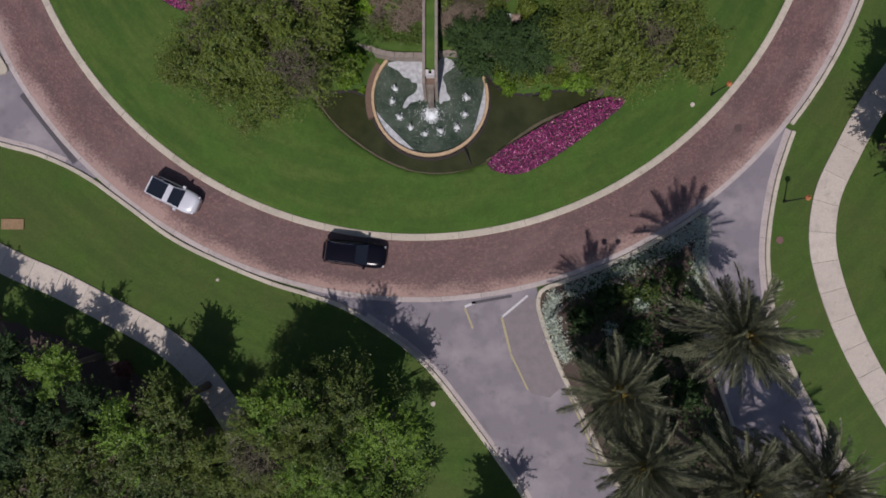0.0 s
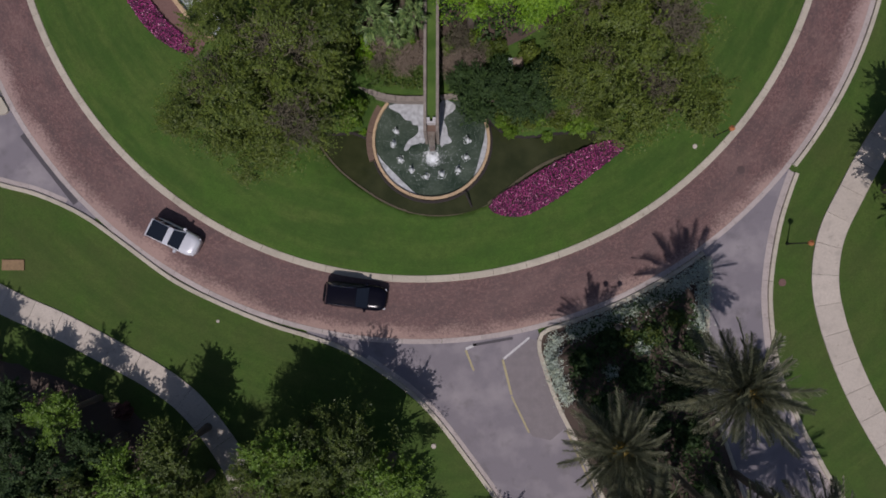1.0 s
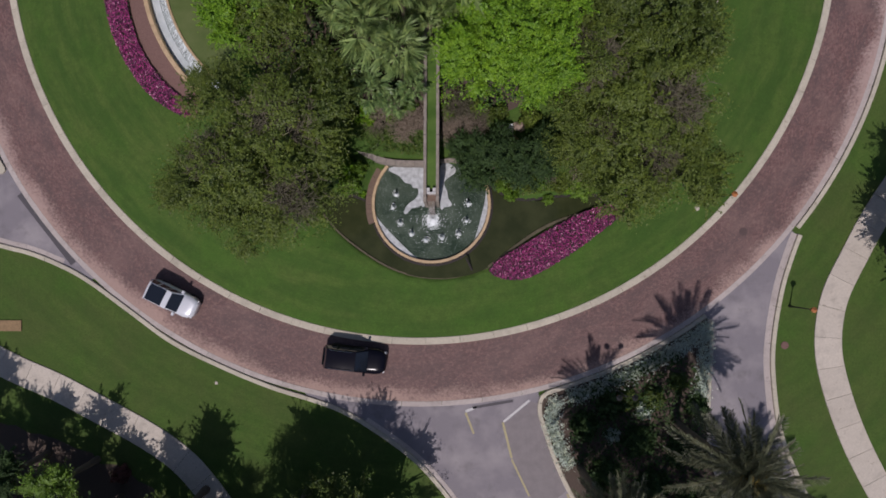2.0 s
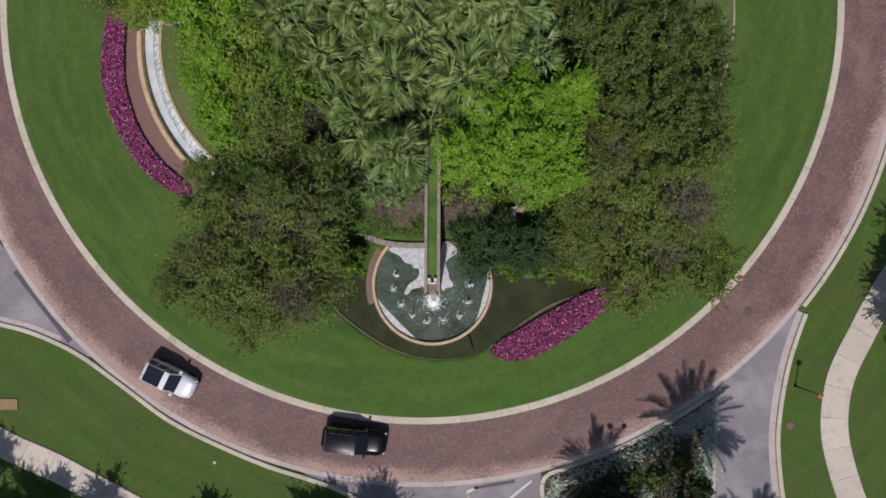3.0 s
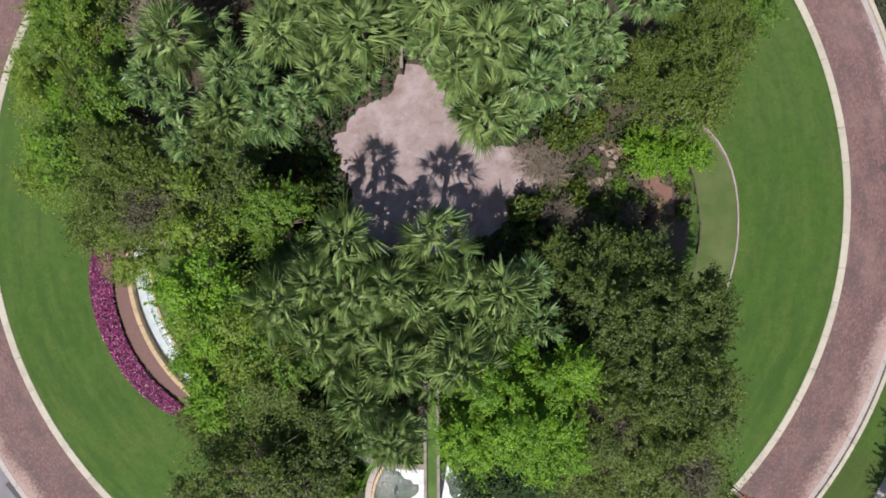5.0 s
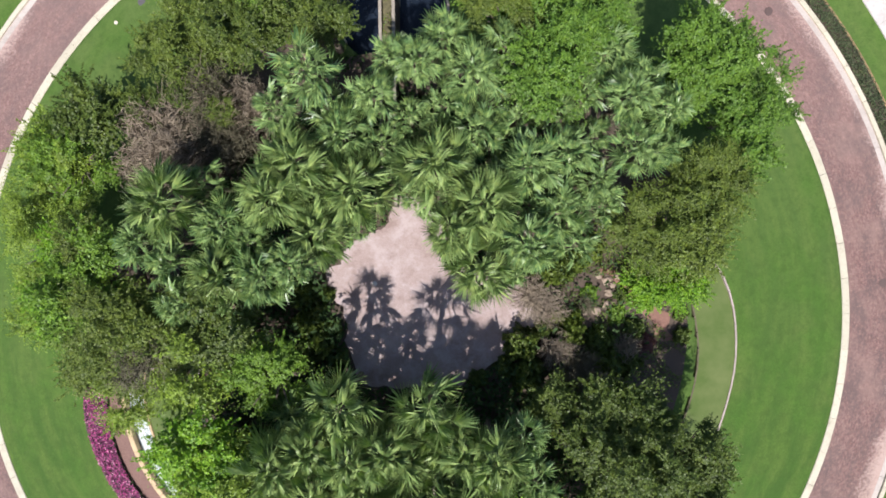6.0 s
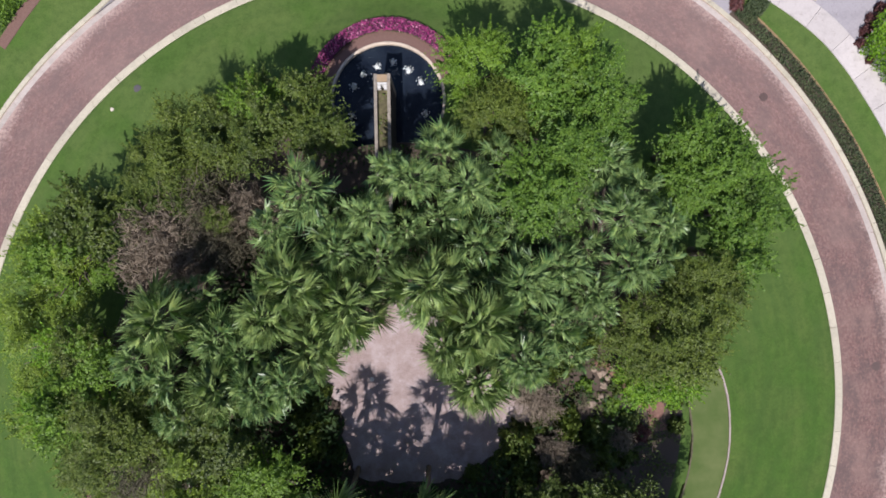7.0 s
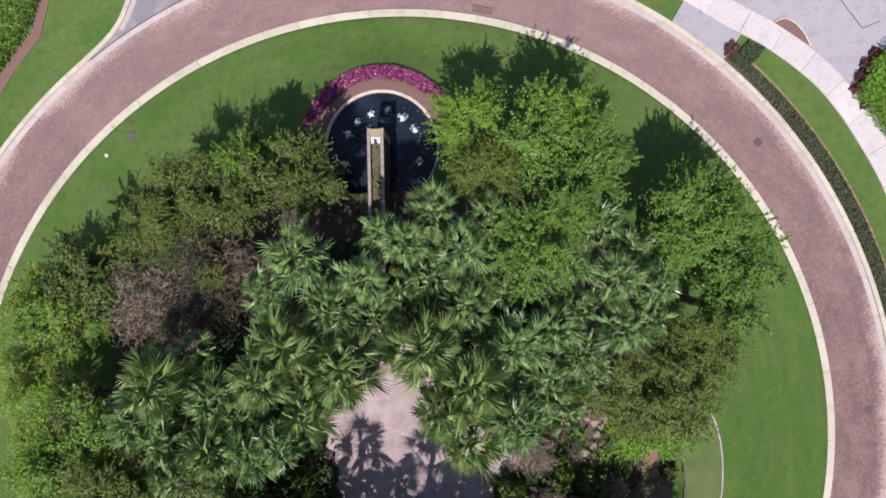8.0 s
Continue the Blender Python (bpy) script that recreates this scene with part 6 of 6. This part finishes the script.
groundcover("bank_plants", scatter_poly([(-5.4, 18.4), (-4.2, 17.2), (-3.0, 16.4), (0.55, 16.0), (0.55, 17.6), (-2.0, 18.6)], 1300, 41), 0.35, L_OAK, (0.16, 0.09), "low olive plants on the bank behind the pool", 42, 3.0)
# dark leaves added over the sunlit mulch to stand in for deep shade
groundcover("shade_plants", scatter_poly([(-5.6, 51.5), (-5.4, 54.3), (3.4, 54.3), (3.6, 51.5)], 2200, 47), 0.9, L_DARK, (0.26, 0.12), "added dark leaves in place of the deep shade between palms and pool", 48, 2.0)
for poly, seed in (([(4.6, 15.5), (6.2, 14.0), (8.2, 13.35), (9.6, 14.4), (8.0, 15.6), (5.6, 16.4)], 43), ([(8.4, 13.4), (11.5, 13.7), (14.2, 13.7), (15.0, 15.4), (12.4, 15.2), (9.6, 14.6)], 45)):
    spots = scatter_poly(poly, 2600, seed)
    rng = np.random.default_rng(seed)
    p = np.c_[spots, np.array([lawn_z(x, y) for x, y in spots]) + 0.55 * rng.uniform(size=len(spots)) ** 1.5]
    tagged(link_mesh("bank_plants", leaves_mesh("bank_plants", leaf_cloud(p, np.tile([0, 0, 1.0], (len(p), 1)), 0.17, 0.08, rng, 0.7), L_OLIVE)), "mixed olive plants along the pond's bank", "plants", kind="stuff")

# north-east verge planting and hedges
shrub("plum", 25.2, 65.0, 0.7, 0.6, "reddish brown low shrub at the end of the verge", 0.0, "shrubs on the verge")
groundcover("verge_plants", scatter_ring(38.28, 39.35, -2, 49.5, 11000, 15), 0.3, L_VERGE, (0.14, 0.075), "dark green groundcover behind the kerb", 16, -0.03)
draped_band("verge_edging", 39.38, 39.56, -4, 47.5, M_TAN, "thin tan strip between groundcover and lawn", rise=0.035)
draped_band("mulch_verge", 38.2, 39.5, -4, 50, M_MULCH, "brown mulch strip behind the kerb", rise=0.02)
groundcover("forecourt_hedge", scatter_poly([(34.3, 61.2), (35.2, 63.6), (36.6, 64.9), (39.6, 64.4), (39.2, 58.0), (37.4, 57.4)], 8000, 17), 1.5, L_LIME, (0.19, 0.10), "bright green clipped hedge beside the footpath", 18, 0.0)
groundcover("verge_plants", scatter_poly([(25.7, 64.7), (26.5, 65.6), (27.7, 65.0), (27.1, 64.1), (26.2, 63.5)], 1500, 22), 0.35, L_VERGE, (0.15, 0.08), "grey-green groundcover at the end of the verge", 23, -0.03)
for x, y, r in ((34.5, 61.9, 0.5), (34.9, 62.8, 0.55), (35.3, 63.7, 0.6), (36.0, 64.5, 0.6), (35.2, 60.6, 0.4)):
    shrub("plum", x, y, r, 0.7, "dark plum-leaved border shrub beside the hedge", 0.0, "border shrubs at the forecourt")
for a, b in (((33.3, 68.7), (35.1, 66.4)), ((35.1, 66.4), (36.4, 66.9))):
    paint("paving_joint", a, b, 0.07, M_TARMAC, "dark joint in the forecourt paving", 0.024)
tagged(part("soil_strip", slab_bm([(-25.9, 70.0), (-26.9, 66.7), (-28.6, 64.6), (-30.2, 62.4), (-30.8, 62.9), (-29.2, 65.2), (-27.5, 67.2), (-26.6, 70.2)], -0.1, 0.012), M_SOIL, None), "brown soil strip along the hedge", "planting bed", kind="structure")
groundcover("verge_hedge", scatter_poly([(-27.0, 72.0), (-26.6, 69.4), (-27.6, 66.9), (-29.6, 64.2), (-32.5, 61.0), (-35.5, 64.5), (-31.5, 70.5)], 9000, 19), 1.4, L_GREEN, (0.18, 0.10), "leafy green hedge beside the verge lawn", 20, 0.0)

# ------------------------------------------------------------------ lamps, covers, paint


def lamp_post(x, y, h, twin=False):
    z0 = max(ground_z(x, y), 0) - 0.02
    p = thing("street_lamp", pose(x, y, z0), "black iron twin-headed lamp post" if twin else "slim black iron lamp post with a small lantern", "street lamp", "lamp posts")
    v, f = tube([(0, 0, 0), (0, 0, 0.12), (0, 0, 0.5), (0, 0, h - 0.35)], [0.13, 0.10, 0.055, 0.04], 8)
    link_mesh("post", mesh_of("post", v, f, M_BLACK), p)
    for dx in ((-0.55, 0.55) if twin else (0.0,)):
        if twin:
            v, f = tube([(0, 0, h - 0.5), (dx * 0.5, 0, h - 0.3), (dx, 0, h - 0.38)], [0.03, 0.03, 0.03], 6)
            link_mesh("arm", mesh_of("arm", v, f, M_BLACK), p)
        v, f = tube([(dx, 0, h - 0.40), (dx, 0, h - 0.35), (dx, 0, h - 0.05)], [0.07, 0.11, 0.19], 6)
        lantern = link_mesh("lantern", mesh_of("lantern", v, f, M_LANTERN), p)
        v, f = tube([(dx, 0, h - 0.05), (dx, 0, h), (dx, 0, h + 0.10), (dx, 0, h + 0.2)], [0.24, 0.23, 0.10, 0.02], 6)
        link_mesh("cap", mesh_of("cap", v, f, M_BLACK if twin else M_LANTERN), lantern)


lamp_post(29.5, 4.8, 2.75)
lamp_post(23.6, 13.35, 2.6)
lamp_post(15.1, -1.3, 4.4, True)


def cover(name, x, y, r, label, z=0.0, material=M_IRON):
    v, f = tube([(x, y, z - 0.1), (x, y, z + 0.008), (x, y, z + 0.012)], [r, r, r * 0.86], 20)
    v2, f2 = tube([(x, y, z - 0.1), (x, y, z + 0.016)], [r * 0.82, r * 0.8], 20)
    vv, ff = join([(v, f), (v2, f2)])
    tagged(link_mesh(name, mesh_of(name, vv, ff, material)), label, "manhole cover", "manhole covers")


cover("manhole_cover", 25.85, 10.7, 0.33, "round rusty manhole cover in the brick roadway")
cover("manhole_cover", 36.0, 37.3, 0.33, "round rusty manhole cover in the brick roadway")
cover("manhole_cover", 27.3, 58.0, 0.33, "round rusty manhole cover in the brick roadway")
cover("drain_cover", -20.0, 59.2, 0.3, "round drain cover in the lawn", mound(31.4) + 0.02, M_TARMAC)
cover("valve_cover", -22.0, 57.7, 0.14, "small pale round cover in the lawn", mound(31.6) + 0.02, M_WALK)
cover("valve_cover", 22.0, 12.5, 0.18, "small pale round cover in the lawn", mound(31.4) + 0.02, M_WALK)
cover("valve_cover", 29.1, 1.7, 0.3, "round reddish cover in the verge lawn", 0.0, M_SOIL)
cover("valve_cover", 1.3, -11.4, 0.2, "small pale cover in the lawn", 0.0, M_WALK)
cover("valve_cover", -16.0, -1.5, 0.12, "small pale cover in the lawn", 0.0, M_WALK)
cover("plaza_drain", -2.2, 38.1, 0.16, "small white round drain in the plaza", 4.50, M_WHITE)
v, f = box(-33.4, -31.6, 2.55, 3.4, -0.1, 0.06)
tagged(link_mesh("utility_slab", mesh_of("utility_slab", v, f, M_TAN)), "tan dry slab set in the lawn", "slab")


tagged(part("asphalt_patch", slab_bm([(9.0, -2.85), (9.5, -2.95), (9.52, -3.7), (9.8, -4.75), (11.0, -8.15), (11.8, -9.9), (10.6, -10.9), (9.2, -10.6), (8.3, -9.3), (7.6, -7.3), (6.95, -4.6)], -0.1, 0.003),
            plain("brownish_damp_asphalt", (0.212, 0.188, 0.190), 0.75, vary=0.22, scale=1.6, bump=0.4), None), "damp brownish asphalt between line and kerb", "asphalt patch", kind="structure")
paint("road_marking", (8.9, -2.75), (6.85, -4.45), 0.17, M_WHITE, "worn white line on the asphalt")
paint("road_marking", (6.8, -4.5), (7.5, -7.3), 0.17, M_YELLOW, "worn yellow line on the asphalt")
paint("road_marking", (7.5, -7.4), (8.9, -10.3), 0.14, M_YELLOW, "worn yellow line on the asphalt")
paint("road_marking", (4.7, -3.3), (3.85, -3.65), 0.2, M_WHITE, "worn white line on the asphalt")
paint("road_marking", (3.85, -3.75), (4.5, -5.4), 0.16, M_YELLOW, "faded yellow line on the asphalt")
paint("tar_patch", (4.4, -3.35), (7.6, -2.78), 0.22, M_TARMAC, "dark tar strip along the concrete band")
paint("tar_patch", (-31.9, 13.5), (-27.5, 7.95), 0.5, M_TARMAC, "dark tar strip along the concrete band")
paint("road_marking", (11.9, -10.1), (14.6, -16.2), 0.16, M_YELLOW, "worn yellow line beside the kerb")

BED_NE = spline([(28.45, 66.95), (29.25, 67.24), (30.4, 66.5), (31.2, 65.15)], 0.2)
tagged(part("planter_mound", slab_bm(BED_NE, -0.1, 0.10), M_SOIL, None), "half-round brown soil bed beside the footpath", "planting bed", kind="structure")
rim = thing("planter_kerb", Matrix.Identity(4), "thin white kerb round the half-round bed", "kerb", kind="structure")
run_of_pieces("kerb_stone", BED_NE, 0.12, -0.1, 0.13, 0.9, M_KERB, rim)

# ------------------------------------------------------------------ cars


def car_body(length, width, belt, hood):
    """Lower body by cross-sections along x (front at +x), rounded at the corners."""
    bm = bmesh.new()
    rows = []
    n = 15
    for k in range(n):
        t = -1 + 2 * k / (n - 1)
        x = t * length / 2
        w = width / 2 * (1 - 0.30 * (max(0, abs(t) - 0.66) / 0.34) ** 2.0 - 0.10 * max(0, t - 0.86) / 0.14)
        top = belt - (belt - hood) * min(1, max(0, (t - 0.36) / 0.14)) - 0.16 * max(0, t - 0.8) / 0.2 - 0.05 * max(0, -t - 0.9) / 0.1
        rows.append([bm.verts.new((x, y, z)) for y, z in ((-w * 0.92, 0.24), (-w, 0.45), (-w, top - 0.16), (-w * 0.93, top - 0.03), (-w * 0.5, top + 0.02), (w * 0.5, top + 0.02),
                                                        (w * 0.93, top - 0.03), (w, top - 0.16), (w, 0.45), (w * 0.92, 0.24))])
    m = len(rows[0])
    for a, b in zip(rows, rows[1:]):
        for i in range(m):
            j = (i + 1) % m
            bm.faces.new((a[i], a[j], b[j], b[i]))
    bm.faces.new(rows[0]), bm.faces.new(list(reversed(rows[-1])))
    return bm


def car(name, at, paint_m, label, length, width, height, hood=0.98, roof_dark=None, rails=True):
    glass = car_glass
    c = thing(name, at, label, "car", "cars on the brick roadway")
    belt = height * 0.60
    part("body", car_body(length, width, belt, hood), paint_m, c, smooth=True)
    L, W = length, width
    x_cowl, x_roof_f, x_roof_r, x_tail = L * 0.22, L * 0.03, -L * 0.41, -L * 0.475
    wb, wr = W * 0.46, W * 0.385
    z0, z1 = belt - 0.02, height
    low = [(x_cowl, -wb), (x_cowl, wb), (x_tail, wb), (x_tail, -wb)]
    top = [(x_roof_f, -wr), (x_roof_f, wr), (x_roof_r, wr), (x_roof_r, -wr)]
    bm = bmesh.new()
    a = [bm.verts.new((x, y, z0)) for x, y in low]
    b = [bm.verts.new((x, y, z1 - 0.07)) for x, y in top]
    for i in range(4):
        bm.faces.new((a[i], a[(i + 1) % 4], b[(i + 1) % 4], b[i]))
    bm.faces.new(b)
    bmesh.ops.bevel(bm, geom=[e for e in bm.edges if len(e.link_faces) == 2], offset=0.09, segments=3, affect="EDGES", profile=0.5)
    part("cabin", bm, paint_m, c, smooth=True)
    # roof panel, crowned
    rows, bm = [], bmesh.new()
    for k in range(7):
        t = k / 6
        x = x_roof_f + 0.05 + (x_roof_r - x_roof_f - 0.08) * t
        rows.append([bm.verts.new((x, wr * 1.03 * s, z1 - 0.07 + 0.07 * math.sin(math.pi * (0.12 + 0.76 * t)) * (1 - 0.8 * s * s))) for s in (-1, -0.6, 0, 0.6, 1)])
    for p, q in zip(rows, rows[1:]):
        for i in range(4):
            bm.faces.new((p[i], p[i + 1], q[i + 1], q[i]))
    roof = part("roof", bm, paint_m, c, smooth=True)
    if roof_dark:
        v, f = box(x_roof_r + 0.12, x_roof_f - 0.36, -wr * 0.94, wr * 0.94, z1 - 0.05, z1 + 0.012)
        tagged(link_mesh("sunroof", mesh_of("sunroof", v, f, roof_dark), c), "black glass roof panel")

    def pane(name, quad, out):
        quad = [Vector(p) for p in quad]
        mid = sum(quad, Vector()) / 4
        quad = [mid + (p - mid) * 0.9 for p in quad]
        v = [p + Vector(out) * s for s in (0.004, 0.016) for p in quad]
        link_mesh(name, mesh_of(name, v, [(3, 2, 1, 0), (4, 5, 6, 7), (0, 1, 5, 4), (1, 2, 6, 5), (2, 3, 7, 6), (3, 0, 4, 7)], glass), c)

    zt = z1 - 0.07
    pane("windscreen", [(x_cowl, -wb, z0), (x_cowl, wb, z0), (x_roof_f, wr, zt), (x_roof_f, -wr, zt)], (0.75, 0, 0.6))
    pane("rear_window", [(x_tail, wb, z0), (x_tail, -wb, z0), (x_roof_r, -wr, zt), (x_roof_r, wr, zt)], (-0.9, 0, 0.3))
    for s in (-1, 1):
        for f0, f1 in ((0.04, 0.34), (0.36, 0.66), (0.68, 0.97)):
            pane("side_window", [(x_cowl + (x_tail - x_cowl) * f0, s * wb, z0), (x_cowl + (x_tail - x_cowl) * f1, s * wb, z0),
                                 (x_roof_f + (x_roof_r - x_roof_f) * f1, s * wr, zt), (x_roof_f + (x_roof_r - x_roof_f) * f0, s * wr, zt)], (0, s * 0.95, 0.2))
        v, f = box(x_cowl - 0.32, x_cowl - 0.12, s * W / 2 - (0.05 if s > 0 else 0.16), s * W / 2 + (0.16 if s > 0 else 0.05), belt - 0.04, belt + 0.12)
        link_mesh("door_mirror", mesh_of("door_mirror", v, f, paint_m), c)
        v, f = box(L * 0.455, L * 0.484, s * W * 0.35 - 0.13, s * W * 0.35 + 0.13, hood - 0.36, hood - 0.24)
        link_mesh("headlight", mesh_of("headlight", v, f, M_HEADLIGHT), c)
        v, f = box(-L * 0.478, -L * 0.455, s * W * 0.36 - 0.08, s * W * 0.36 + 0.08, 0.70, 0.95)
        link_mesh("tail_light", mesh_of("tail_light", v, f, M_TAIL), c)
        if rails:
            v, f = tube([(x_roof_f - 0.2, s * wr * 0.93, z1 - 0.06), (x_roof_f - 0.35, s * wr * 0.93, z1 + 0.04), (x_roof_r + 0.35, s * wr * 0.93, z1 + 0.04), (x_roof_r + 0.2, s * wr * 0.93, z1 - 0.06)], [0.02] * 4, 6)
            link_mesh("roof_rail", mesh_of("roof_rail", v, f, M_CHROME), c)
        for x in (L * 0.31, -L * 0.30):
            w = link_mesh("wheel", WHEEL[0], c, pose(x, s * (W / 2 - 0.12), 0.35, 90, 0, 0))
            link_mesh("rim", WHEEL[1], w)
    return c


def gloss(name, c, rough, metal=0.0, coat=0.6, spec=0.5):
    s = Nodes(name, rough, metal, spec)
    s.p.inputs["Coat Weight"].default_value = coat
    s.p.inputs["Coat Roughness"].default_value = 0.05
    s.colour(s.mix(s.noise(3.0, 4), tuple(v * 0.92 for v in c), c))
    return s.m


car_glass = gloss("dark_car_glass", (0.012, 0.016, 0.024), 0.06, 0, 0.3)
M_BLACKPAINT = gloss("black_car_paint", (0.005, 0.005, 0.010), 0.2, 0.0, 0.0, 0.22)
M_SILVER = gloss("silver_car_paint", (0.74, 0.76, 0.80), 0.35, 0.2)
M_HEADLIGHT = gloss("clear_headlight", (0.6, 0.62, 0.65), 0.1)
M_TAIL = gloss("red_tail_light", (0.30, 0.01, 0.01), 0.15)
M_CHROME = gloss("brushed_metal", (0.5, 0.5, 0.52), 0.25, 1.0, 0)
M_TYRE = plain("black_rubber", (0.02, 0.02, 0.02), 0.9)
v, f = tube([(0, 0, -0.12), (0, 0, -0.10), (0, 0, 0.10), (0, 0, 0.12)], [0.31, 0.35, 0.35, 0.31], 18)
v2, f2 = tube([(0, 0, -0.125), (0, 0, 0.125)], [0.23, 0.23], 12)
WHEEL = (mesh_of("tyre", v, f, M_TYRE), mesh_of("rim", v2, f2, M_CHROME))
car("dark_suv", pose(-4.85, 0.60, 0.0, 0, 0, -6.5), M_BLACKPAINT, "black sport utility vehicle driving on the brick roadway", 4.95, 1.95, 1.76)
car("silver_suv", pose(-19.2, 5.25, 0.0, 0, 0, -26.0), M_SILVER, "silver sport utility vehicle with a black glass roof", 4.15, 1.76, 1.62, 0.96, car_glass, False)
